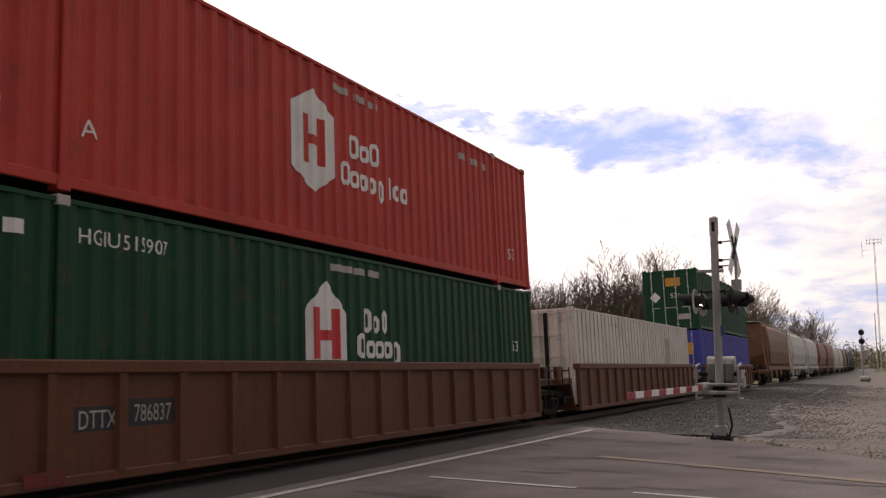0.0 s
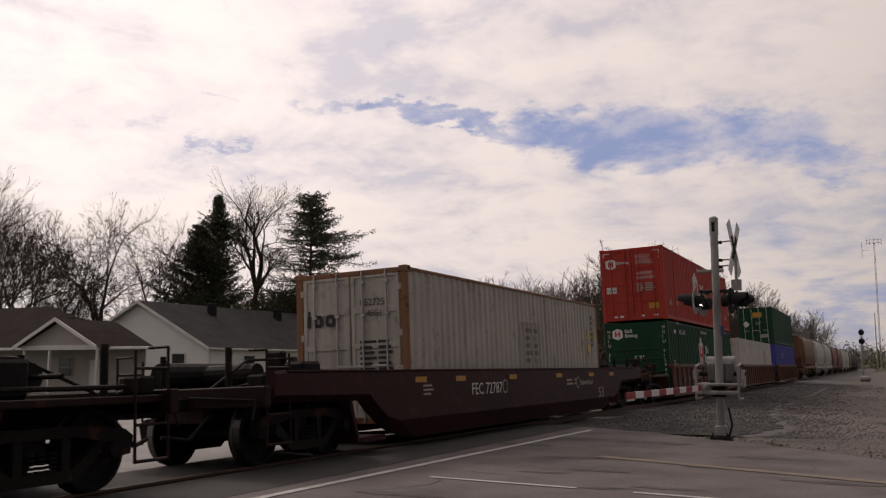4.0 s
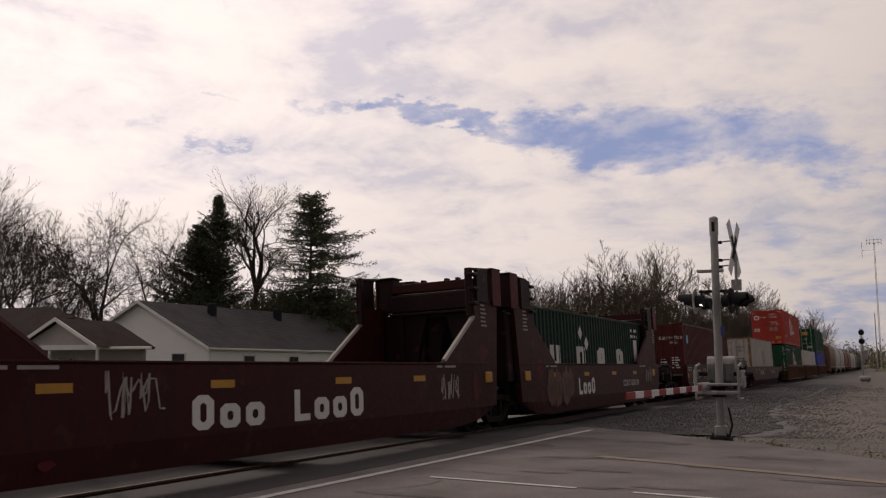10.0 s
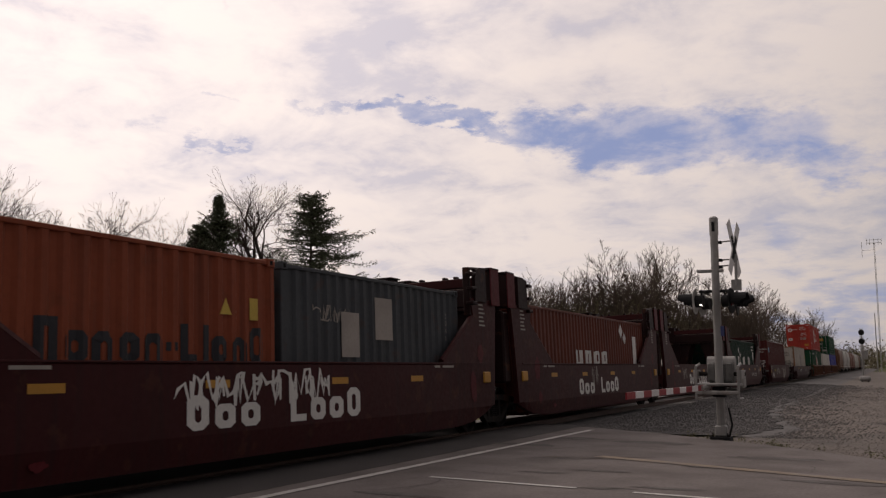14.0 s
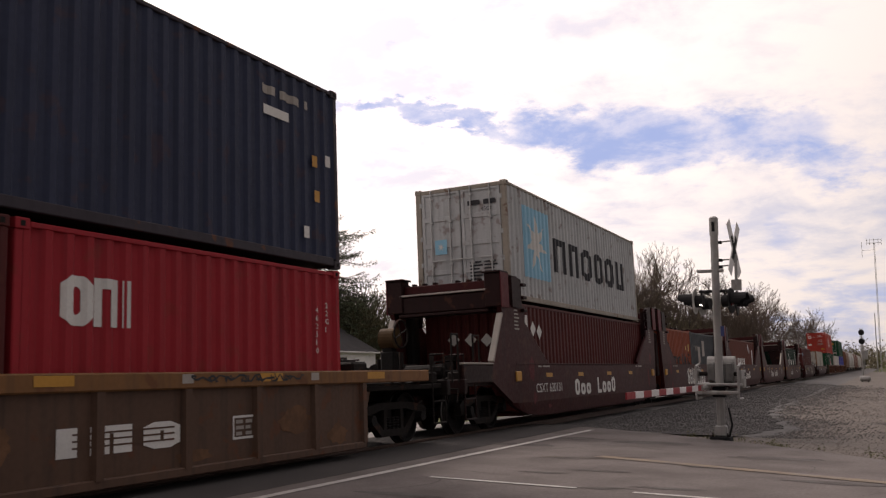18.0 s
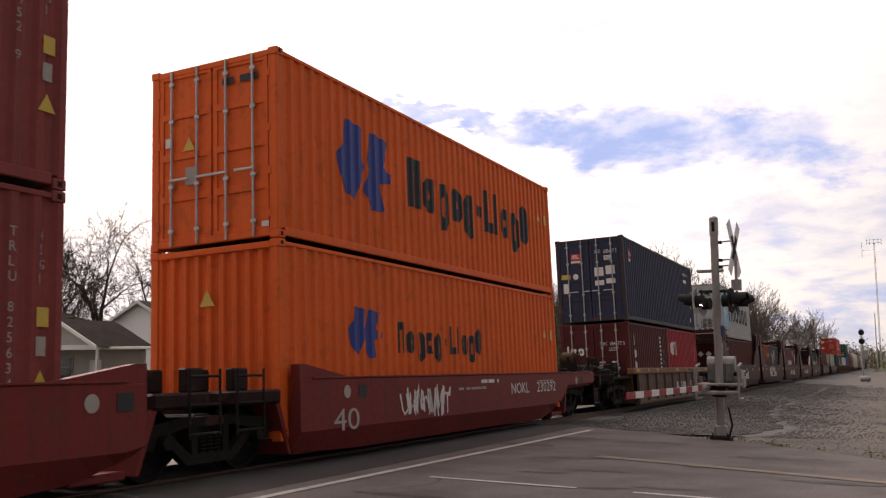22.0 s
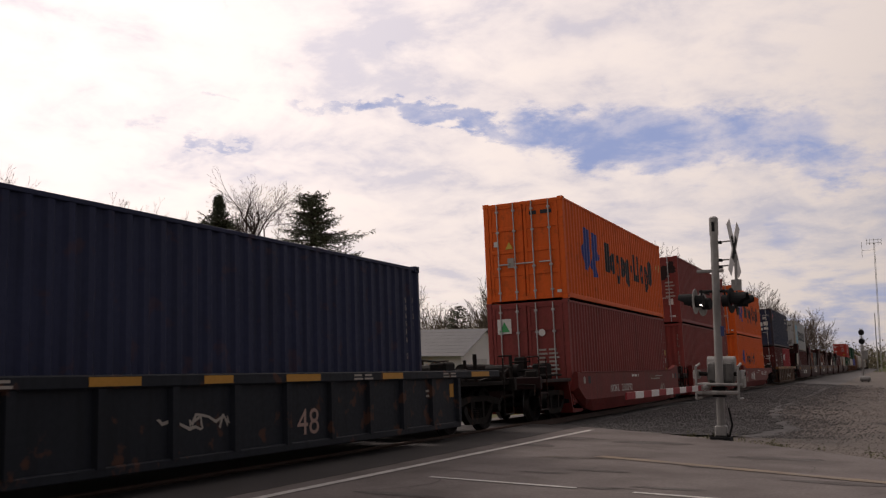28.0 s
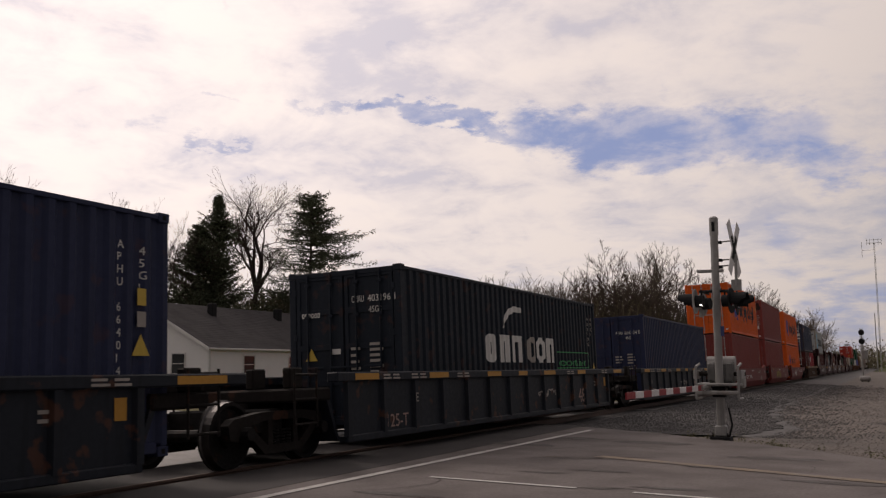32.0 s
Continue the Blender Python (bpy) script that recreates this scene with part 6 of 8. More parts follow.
def bare_tree(name, label, seed, H, fork=0.28, leaders=4, spread=0.45, twigs=(9, 6, 5, 0), leaves=0, m=None, group="bare trees", lean=0.0, thick=1.0, fine_mat=None, open_out=1.0, girth=1.0, leads=()):
    """A leafless tree: a trunk that parts into upright leaders, each with side branches down to fine twigs; H: its height."""
    rnd = random.Random(seed)
    wood, fine, leaf = Limbs(), Limbs(), Limbs()
    parts = (4, 8, 6, 4, 2, 1)
    rise = (0.0, 0.02, 0.05, 0.05, 0.03, 0.0)
    bend = (0.04, 0.08, 0.075, 0.07, 0.06, 0.1)
    thin = (0.011 if leads else 0.015) * thick

    def turned(d, angle):
        side = d.orthogonal().normalized()
        side.rotate(Matrix.Rotation(rnd.uniform(0, 6.283), 3, d))
        return (d * math.cos(angle) + side * math.sin(angle)).normalized()

    def fork_on(p, d, ln, r, lev):
        """A limb that bends a little, throws side shoots and forks in two at its end, down to fine twigs."""
        q = p
        for i in range(3):
            d = (d + Vector((rnd.gauss(0, 0.10), rnd.gauss(0, 0.10), rnd.gauss(0.035, 0.06)))).normalized()
            q2 = q + d * ln / 3
            (wood if lev < 3 else fine).seg(q, q2, max(thin, r * (1 - 0.09 * i)), max(thin, r * (1 - 0.09 * (i + 1))), 6 if lev < 3 else 4 if lev < 5 else 3)
            if lev > 1 and lev < 8 and rnd.random() < 0.55:
                fork_on(q2, turned(d, rnd.uniform(0.6, 1.1)), ln * rnd.uniform(0.5, 0.8), r * 0.34, lev + 2)
            q = q2
        if lev < 9:
            fork_on(q, turned(d, rnd.uniform(0.10, 0.40)), ln * rnd.uniform(0.72, 0.90), r * 0.66, lev + 1)
            fork_on(q, turned(d, rnd.uniform(0.40, 0.80)), ln * rnd.uniform(0.60, 0.85), r * 0.50, lev + 1)

    def grow(p, d, ln, r, lev):
        n = parts[lev]
        q = p
        for i in range(n):
            f = (i + 1) / n
            d = (d + Vector((rnd.gauss(0, bend[lev]), rnd.gauss(0, bend[lev]), rnd.gauss(rise[lev], 0.06)))).normalized()
            q2 = q + d * (ln / n)
            k = 0.35 if lev == 0 else 0.78
            ra, rb = max(thin, r * (1 - k * i / n)), max(thin, r * (1 - k * f))
            (wood if lev < 2 else fine).seg(q, q2, ra, rb, 8 if lev == 0 else 6 if lev == 1 else 4 if lev == 2 else 3)
            if 0 < lev < 5 and f > 0.2:
                want = twigs[lev - 1] / (n * 0.85)
                for _ in range(int(want) + (rnd.random() < want % 1)):
                    side = d.orthogonal().normalized()
                    side.rotate(Matrix.Rotation(rnd.uniform(0, 6.283), 3, d))
                    g = rnd.uniform(0.55, 1.2) * open_out
                    grow(q2 - d * (ln / n) * rnd.random(), (d + side * g).normalized(), ln * (0.29 + 0.36 * (1 - f)) * rnd.uniform(0.7, 1.2), rb * 0.65, lev + 1)
            q = q2
        if 0 < lev < 4 and twigs[lev - 1]:
            a0 = rnd.uniform(0, 6.283)
            for i in range(2):
                side = d.orthogonal().normalized()
                side.rotate(Matrix.Rotation(a0 + 3.1416 * i + rnd.uniform(-0.6, 0.6), 3, d))
                grow(q, (d + side * rnd.uniform(0.3, 0.7)).normalized(), ln * rnd.uniform(0.30, 0.5), rb * 0.9, lev + 1)
        if lev == 0:
            a0 = rnd.uniform(0, 6.283)
            for sd, up, far in leads:
                # main limbs that lean sideways as seen from the crossing
                fork_on(q, Vector((0.90 * sd + rnd.gauss(0, 0.05), 0.435 * sd + rnd.gauss(0, 0.12), up)).normalized(), H * far / 3.1, r * 0.72, 1)
            for i in range(0 if leads else leaders):
                side = d.orthogonal().normalized()
                side.rotate(Matrix.Rotation(a0 + 6.283 * i / leaders + rnd.uniform(-0.5, 0.5), 3, d))
                grow(q, (d + side * spread * rnd.uniform(0.45, 1.3)).normalized(), H * (1 - fork) * rnd.uniform(0.62, 0.8), r * 0.55, 1)
        elif lev == 4 and leaves and rnd.random() < 0.6:
            for _ in range(leaves):
                leaf.leaf(q + Vector((rnd.uniform(-.2, .2), rnd.uniform(-.2, .2), rnd.uniform(-.2, .2))), rnd.uniform(0.05, 0.11), rnd)

    grow(Vector((0, 0, -0.1)), Vector((lean, 0, 1)).normalized(), H * fork, H * 0.0150 * girth, 0)
    top = max(v.z for v in fine.V)
    k = H / top
    for L in (wood, fine, leaf):
        L.V = [v * k for v in L.V]
    ob = thing(name, label, "tree", group, m=m)
    part("trunk", wood.mesh("trunk", bark), None, ob)
    part("crown", fine.mesh("crown", fine_mat or twig), None, ob)
    if leaves:
        part("foliage", leaf.mesh("foliage", buds), None, ob)
    return ob


def conifer(name, label, seed, H, R, m, power=0.6, gap=0.45, per=8, start=0.3, sag=0.02, hang=0.3, twig_len=0.7, lop=0.0, low=0.08, open_tips=0.0, uneven=0.14):
    """An evergreen: whorls of curved branches with side twigs, each clad in short needle sprays."""
    rnd = random.Random(seed)
    wood, leaf = Limbs(), Limbs()
    wood.seg(Vector((0, 0, 0)), Vector((0, 0, H * 0.985)), H * 0.016, 0.03, 8)

    def spray(p, q, n, wide):
        along = q - p
        for _ in range(n):
            t = p + along * rnd.random()
            way = (along.normalized() * 0.7 + Vector((rnd.gauss(0, 0.5), rnd.gauss(0, 0.5), rnd.gauss(-0.1, 0.45)))).normalized() * rnd.uniform(0.16, 0.34)
            w = way.orthogonal().normalized()
            w.rotate(Matrix.Rotation(rnd.uniform(0, 6.283), 3, way.normalized()))
            w *= wide * rnd.uniform(0.6, 1.2)
            k = len(leaf.V)
            leaf.V.extend((t, t + way * 0.5 + w, t + way, t + way * 0.5 - w))
            leaf.F.append((k, k + 1, k + 2, k + 3))

    z = H * low
    while z < H * 0.99:
        f = z / H
        reach = R * (1 - f) ** power * (1 + uneven * (math.sin(z * 1.7 + seed) + 0.7 * math.sin(z * 4.1 + 2 * seed))) + 0.15
        for i in range(per):
            a = rnd.uniform(0, 6.283)
            ln = reach * rnd.uniform(0.45, 1.2) * (1 + lop * math.cos(a - 0.45)) * (1 + 1.3 * uneven * math.sin(2 * a + 1.1 * z + seed))
            d = Vector((math.cos(a), math.sin(a), start * rnd.uniform(0.5, 1.5) + 0.5 * max(0, f - 0.75)))
            p = Vector((0, 0, z + rnd.uniform(-0.2, 0.2)))
            n = max(2, int(ln / 0.30))
            for s in range(n):
                g = (s + 1) / n
                d.z += -sag if g < 0.6 else sag * 1.6 + 0.02
                q = p + d.normalized() * (ln / n)
                wood.seg(p, q, 0.045 * (1 - s / n) + 0.012, 0.045 * (1 - g) + 0.010, 3)
                if g > 0.12:
                    spray(p, q, 3, 0.035)
                    out = Vector((-d.y, d.x, 0)).normalized()
                    for sd in (1, -1):
                        if rnd.random() < open_tips:
                            continue
                        tl = twig_len * (1.05 - 0.75 * g) * rnd.uniform(0.5, 1.2) * min(1.0, 0.4 + ln / 3)
                        spray(q, q + (d.normalized() * 0.6 + out * sd * 0.8 + Vector((0, 0, -hang * rnd.random()))).normalized() * tl, 5, 0.035)
                p = q
        z += gap * (1.0 if f < 0.75 else 0.6) * rnd.uniform(0.8, 1.2)
    ob = thing(name, label, "tree", "evergreen trees", m=m)
    part("trunk", wood.mesh("trunk", bark), None, ob)
    part("foliage", leaf.mesh("foliage", needles), None, ob)
    return ob


G = -0.42
conifer("pine_tree", "dense dark green pine behind the white house", 11, 15.9, 4.4, pose(-50.1, 60.0, G), power=0.85, per=12, gap=0.36, start=0.50, sag=0.01, twig_len=0.9, uneven=0.22)
conifer("pine_tree", "broad dark green pine with a ragged tip", 16, 13.4, 6.4, pose(-50.9, 58.6, G), power=0.85, per=13, gap=0.36, start=0.45, sag=0.01, twig_len=0.9, uneven=0.22)
conifer("spruce_tree", "dark spruce with drooping layered branches", 12, 16.8, 7.2, pose(-44.9, 66.2, G), power=0.60, per=11, gap=0.46, start=0.22, sag=0.045, hang=1.1, twig_len=1.2, lop=0.12, uneven=0.14)
bare_tree("bare_tree", "tall leafless tree with a thick leaning trunk above the evergreens", 52, 20.6, fork=0.50, twigs=(7, 5, 4, 1), m=pose(-53.4, 68.0, G), lean=0.15, girth=1.35,
          leads=((0.10, 1, 0.46), (-0.36, 1, 0.38), (-0.14, 1, 0.30), (0.45, 1, 0.20)))
bare_tree("bare_tree", "leafless tree with many fine arching limbs", 22, 13.4, fork=0.14, twigs=(7, 5, 4, 1), m=pose(-55.4, 45.4, G), girth=1.3,
          leads=((-0.75, 1, 0.60), (-0.35, 1, 0.62), (-0.05, 1, 0.66), (0.25, 1, 0.60), (0.60, 1, 0.62), (1.1, 1, 0.52)))
bare_tree("bare_tree", "leafless tree with two upright limbs and a rounded crown", 23, 15.2, fork=0.24, twigs=(7, 5, 4, 1), open_out=0.85, m=pose(-52.9, 50.0, G), girth=1.2,
          leads=((-0.20, 1, 0.66), (0.10, 1, 0.70), (0.32, 1, 0.44)))
bare_tree("bare_tree", "thin leafless young tree", 24, 14.2, fork=0.30, open_out=0.55, twigs=(7, 4, 4, 0), m=pose(-53.5, 56.0, G), leads=((-0.04, 1, 0.62), (0.14, 1, 0.60)))
bare_tree("bare_tree", "large leafless tree with broad crown", 25, 18.4, fork=0.2, twigs=(7, 5, 4, 1), m=pose(-61.9, 46.5, G), girth=1.3,
          leads=((-0.3, 1, 0.6), (0.12, 1, 0.66), (0.5, 1, 0.62), (0.85, 1, 0.55)))
bare_tree("bare_tree", "low leafless tree with fine twigs", 26, 9.2, fork=0.2, leaders=4, spread=0.5, twigs=(6, 5, 4, 0), m=pose(-53.6, 53.5, G), thick=0.8)
bare_tree("bare_tree", "low leafless tree with fine twigs", 27, 9.6, fork=0.2, leaders=4, spread=0.5, twigs=(6, 5, 4, 0), m=pose(-57.6, 52.5, G), thick=0.8)
wood_twig = material("pale brown woodland twigs", (0.100, 0.077, 0.061), rough=0.95, dirt=0.4, bump=0.0, spec=0.1)
wood_a = bare_tree("bare_tree", "leafless woodland tree with the first buds", 31, 19.5, fork=0.25, leaders=5, spread=0.6, twigs=(7, 4, 3, 0), m=pose(-31.4, 127.0, G), leaves=1, group="trees along the track", thick=1.8, fine_mat=wood_twig)
wood_b = bare_tree("bare_tree", "leafless woodland tree with the first buds", 32, 17.0, fork=0.2, leaders=5, spread=0.5, twigs=(7, 4, 3, 0), m=pose(-35.5, 123.0, G), leaves=1, group="trees along the track", thick=1.8, fine_mat=wood_twig)
wood_c = bare_tree("bare_tree", "slender leafless woodland tree", 33, 17.0, fork=0.32, leaders=4, spread=0.34, twigs=(7, 4, 3, 0), m=pose(-21.3, 176.0, G), group="trees along the track", thick=1.8, fine_mat=wood_twig)
rnd = random.Random(77)
spots = [(-29.0, 148, 1.22, 2), (-33, 138, 1.0, 0), (-27, 138, 0.95, 1), (-40.5, 128, 0.70, 0), (-45, 127, 0.74, 1), (-50, 132, 0.66, 0), (-54, 140, 0.74, 1), (-41, 118, 0.68, 1), (-47, 120, 0.68, 1),
         (-26, 160, 0.95, 0), (-24, 166, 0.85, 1), (-25, 190, 1.0, 0), (-21, 200, 0.85, 1), (-23, 215, 0.9, 0), (-19, 228, 0.85, 2), (-24, 245, 0.95, 1), (-20, 262, 0.9, 0), (-25, 280, 0.95, 1), (-19, 300, 0.9, 0),
         (-24, 325, 0.95, 1), (-20, 350, 0.9, 0), (-53, 97, 0.58, 0), (-50, 99, 0.52, 1), (-47, 101, 0.5, 0), (-56, 95, 0.62, 2), (-60, 120, 0.7, 1), (-65, 110, 0.7, 0), (-44, 104, 0.46, 1), (-58, 102, 0.6, 0)]
for x, y, k, w in spots:
    c = copy_thing((wood_a, wood_b, wood_c)[w], pose(x, y, G, 0, 0, rnd.uniform(0, 360)))
    c.scale = (k, k, k * rnd.uniform(0.94, 1.05))


def saplings(name, label, seed, n, region, lo, hi, mat):
    """A stand of thin bare stems with upswept twigs, too tangled to count."""
    rnd = random.Random(seed)
    lim = Limbs()
    for _ in range(n):
        x, y = region(rnd)
        h = rnd.uniform(lo, hi)
        p = Vector((x, y, G))
        d = Vector((rnd.gauss(0, 0.10), rnd.gauss(0, 0.10), 1)).normalized()
        for i in range(5):
            q = p + d * h / 5
            lim.seg(p, q, 0.075 * (1 - i / 6), 0.075 * (1 - (i + 1) / 6), 3)
            if i:
                for _ in range(5):
                    a = rnd.uniform(0, 6.283)
                    w = (d * rnd.uniform(0.7, 1.3) + Vector((math.cos(a), math.sin(a), 0)) * rnd.uniform(0.3, 0.8)).normalized()
                    b = p.lerp(q, rnd.random())
                    e = b + w * h * rnd.uniform(0.09, 0.20)
                    lim.seg(b, e, 0.030, 0.022, 3)
                    for _ in range(2):
                        f = b.lerp(e, rnd.uniform(0.3, 0.9))
                        v = (w + Vector((rnd.gauss(0, 0.5), rnd.gauss(0, 0.5), rnd.gauss(0.2, 0.3)))).normalized()
                        lim.seg(f, f + v * h * rnd.uniform(0.04, 0.10), 0.022, 0.018, 3)
            d = (d + Vector((rnd.gauss(0, 0.12), rnd.gauss(0, 0.12), 0.05))).normalized()
            p = q
    return tagged(part(name, lim.mesh(name, mat), None), label, "brush", kind="stuff")


saplings("sapling_stand", "dense brown stand of bare saplings in the woods", 61, 520, lambda r: (lambda y: (-y * r.uniform(0.21, 0.43), y))(r.uniform(118, 150)), 8.0, 14.0, wood_twig)
saplings("sapling_stand", "dense brown stand of bare saplings along the track", 62, 380, lambda r: (lambda y: (-y * r.uniform(0.115, 0.21), y))(r.uniform(140, 215)), 7.5, 12.5, wood_twig)
conifer("pine_tree", "small dark evergreen far behind the garage", 13, 9.0, 3.0, pose(-46.6, 100.5, G), per=5, gap=0.6)


def brush(name, label, seed, n, region, h, mat, size, wide=1.0, foot=None):
    """Low growth: tangled stems with small leaves, one mesh."""
    rnd = random.Random(seed)
    lim = Limbs()
    for _ in range(n):
        x, y = region(rnd)
        p = Vector((x, y, G if foot is None else foot(x, y)))
        d = Vector((rnd.gauss(0, 0.3), rnd.gauss(0, 0.3), 1)).normalized()
        hh = h * rnd.uniform(0.4, 1.0)
        for i in range(3):
            q = p + d * hh / 3
            lim.seg(p, q, 0.006 * h ** 0.5 + 0.002 * h, 0.005 * h ** 0.5 + 0.001 * h, 3)
            for _ in range(6):
                lim.leaf(q + Vector((rnd.gauss(0, .35), rnd.gauss(0, .35), rnd.gauss(0, .3))) * wide, size * rnd.uniform(0.6, 1.4), rnd)
            d = (d + Vector((rnd.gauss(0, 0.3), rnd.gauss(0, 0.3), 0))).normalized()
            p = q
    ob = part(name, lim.mesh(name, mat), None)
    return tagged(ob, label, "brush", kind="stuff")


brush_olive = material("olive brush", (0.128, 0.110, 0.068), rough=0.9, dirt=0.5, bump=0.0, spec=0.1, island=0.5)
shrub_olive = material("dull olive shrub leaves", (0.105, 0.095, 0.058), rough=0.9, dirt=0.5, bump=0.0, spec=0.1, island=0.4)
weed_green = material("dull green weeds", (0.17, 0.165, 0.095), rough=0.9, dirt=0.5, bump=0.0, spec=0.1, island=0.4)
fresh_green = material("fresh spring leaves", (0.09, 0.15, 0.03), rough=0.8, dirt=0.3, bump=0.0, spec=0.2, island=0.4)
brush("underbrush", "olive brown underbrush along the woods", 41, 5200, lambda r: (r.uniform(-62, -17), 104 + 250 * r.random() ** 1.5) if r.random() < 0.7 else (r.uniform(-70, -48), r.uniform(88, 130)), 6.0, brush_olive, 0.13, 0.9)
brush("hedge", "tall olive shrubs behind the houses", 42, 4200, lambda r: (r.uniform(-56, -43.0), r.uniform(68, 75)), 9.5, shrub_olive, 0.13, 0.9)
brush("thicket", "bare brown thicket between the trees", 47, 2900, lambda r: (r.uniform(-62, -26), r.uniform(112, 150)), 11.0, brush_olive, 0.13, 0.9)
brush("bushes", "fresh green bushes beside the yard", 43, 1500, lambda r: (r.uniform(1.2, 9.0), r.uniform(100, 150)), 3.6, fresh_green, 0.14, 1.1)
brush("far_woods", "hazy brown woods along the horizon", 44, 1900, lambda r: (r.uniform(-60, 160), r.uniform(380, 620)), 12.0, brush_olive, 0.6, 4.0)
brush("far_woods", "hazy brown woods along the horizon", 45, 1300, lambda r: (r.uniform(-380, -80), r.uniform(120, 420)), 11.0, brush_olive, 0.6, 4.0)
brush("weeds", "dull green weeds sprouting at the road edge", 46, 40, lambda r: ((lambda u: (-5.2 + 6.6 * u, 20.6 - 5.6 * u + abs(r.gauss(0.1, 0.6))))(r.random())), 0.07, weed_green, 0.028, 0.12, foot=yard_z)

# ---- things down the line ----
def block_signal():
    ob = thing("block_signal", "black two-headed railway signal on a thin mast", "railway signal", m=pose(-2.15, 103.0, -0.2))
    part("mast", rods(((0, 0, 0), (0, 0, 5.3), 0.07), n=10), alu, ob)
    part("base", B((-0.2, 0.2, -0.2, 0.2, 0, 0.5), b=0.03), concrete, ob)
    for zz in (4.05, 4.95):
        h = part("signal_head", rods(((0, -0.10, zz), (0, 0.10, zz), 0.29), n=20), black, ob)
        part("lens_hood", rods(((0, -0.10, zz), (0, -0.34, zz), 0.13), n=12), black, h)
    part("ladder", rods(*(((-0.15, 0.25, 0.4 + 0.4 * i), (0.15, 0.25, 0.4 + 0.4 * i), 0.015) for i in range(12)), ((-0.15, 0.25, 0.2), (-0.15, 0.25, 5.4), 0.02), ((0.15, 0.25, 0.2), (0.15, 0.25, 5.4), 0.02), n=5), alu, ob)
    part("relay_case", B((-0.1, 0.5, -0.3, 0.3, 2.2, 3.1), b=0.03), alu, ob)


def tank():
    ob = thing("metal_tank", "small silver tank lying on the gravel", "tank", m=Matrix.Translation((-1.95, 100.0, -0.25)) @ Matrix.Scale(0.55, 4))
    bm = rods(((-0.7, 0, 0.62), (0.7, 0, 0.62), 0.5), ((-0.9, 0, 0.62), (-0.7, 0, 0.62), 0.3, 0.5), ((0.7, 0, 0.62), (0.9, 0, 0.62), 0.5, 0.3), n=16)
    part("shell", bm, alu, ob)
    part("cradle", B((-0.6, -0.45, -0.4, 0.4, 0, 0.3), (0.45, 0.6, -0.4, 0.4, 0, 0.3), b=0.02), dark_steel, ob)


def radio_tower():
    ob = thing("radio_tower", "thin steel radio mast with antennas at its top", "radio tower", m=pose(-1.3, 285.0, G))
    bm = bmesh.new()
    H = 36.5
    for i in range(3):
        a = 2.094 * i
        rod(bm, (0.20 * math.cos(a), 0.20 * math.sin(a), 0), (0.16 * math.cos(a), 0.16 * math.sin(a), H), 0.06, n=5)
    for k in range(50):
        z0 = k * H / 50
        for i in range(3):
            a, b = 2.094 * i, 2.094 * (i + 1)
            rod(bm, (0.19 * math.cos(a), 0.19 * math.sin(a), z0), (0.19 * math.cos(b), 0.19 * math.sin(b), z0 + H / 50), 0.025, n=3)
    part("lattice", bm, galv, ob)
    part("cross_arm", rods(((-1.9, 0, H), (1.9, 0, H), 0.07), ((-1.9, 0, H + 0.9), (1.9, 0, H + 0.9), 0.05), n=5), galv, ob)
    for x in (-1.9, -1.1, 0, 1.1, 1.9):
        part("antenna", rods(((x, 0, H - 0.6), (x, 0, H + 1.3), 0.06), n=5), galv, ob)
    part("side_antenna", rods(((-3.2, 0, H - 4), (-3.2, 0, H + 0.4), 0.06), ((-3.2, 0, H - 2), (0, 0, H - 2), 0.04), n=5), galv, ob)
    part("second_mast", rods(((-0.9, 0, 0), (-0.9, 0, 16.5), 0.16, 0.10), n=8), alu, ob)


block_signal()
tank()
radio_tower()

# ---- markings of the train ----
def word(pattern, h, width, weight=0.2):
    """A brand drawn as plain letter-sized shapes, fitted to a width."""
    out = blocks(pattern, h, weight=weight)
    k = width / max(v.co.x for bm in out for v in bm.verts)
    for bm in out:
        for v in bm.verts:
            v.co.x *= k
    return out


def fitted(text, h, width=None):
    bm = letters(text, h / 0.72)
    x0 = min(v.co.x for v in bm.verts)
    x1 = max(v.co.x for v in bm.verts)
    for v in bm.verts:
        v.co.x -= x0
        if width:
            v.co.x *= width / (x1 - x0)
    return bm


def upright(text, h):
    """Writing that runs down, one sign under the other."""
    out = bmesh.new()
    for i, ch in enumerate(text):
        if ch == " ":
            continue
        b = fitted(ch, h)
        for v in b.verts:
            v.co.y -= i * h * 1.45
        me = bpy.data.meshes.new("sign")
        b.to_mesh(me)
        b.free()
        out.from_mesh(me)
        bpy.data.meshes.remove(me)
    return out


def disc_bm(r, n=28, sx=1.0):
    return outline_bm([(sx * r * math.cos(2 * math.pi * i / n), r * math.sin(2 * math.pi * i / n)) for i in range(n)])


def ragged(w, h, seed, n=26):
    """A blotch with a torn outline."""
    r = random.Random(seed)
    return outline_bm([(w * math.cos(6.2832 * i / n) * r.uniform(0.72, 1.1), h * math.sin(6.2832 * i / n) * r.uniform(0.65, 1.15)) for i in range(n)])


def diamond(r):
    return outline_bm([(0, -r), (r, 0), (0, r), (-r, 0)])


def triangle(r):
    return outline_bm([(-r, -r * 0.8), (r, -r * 0.8), (0, r)])


def hexagon(w, h):
    return outline_bm([(-w / 2, -h * 0.30), (0, -h / 2), (w / 2, -h * 0.30), (w / 2, h * 0.30), (0, h / 2), (-w / 2, h * 0.30)])


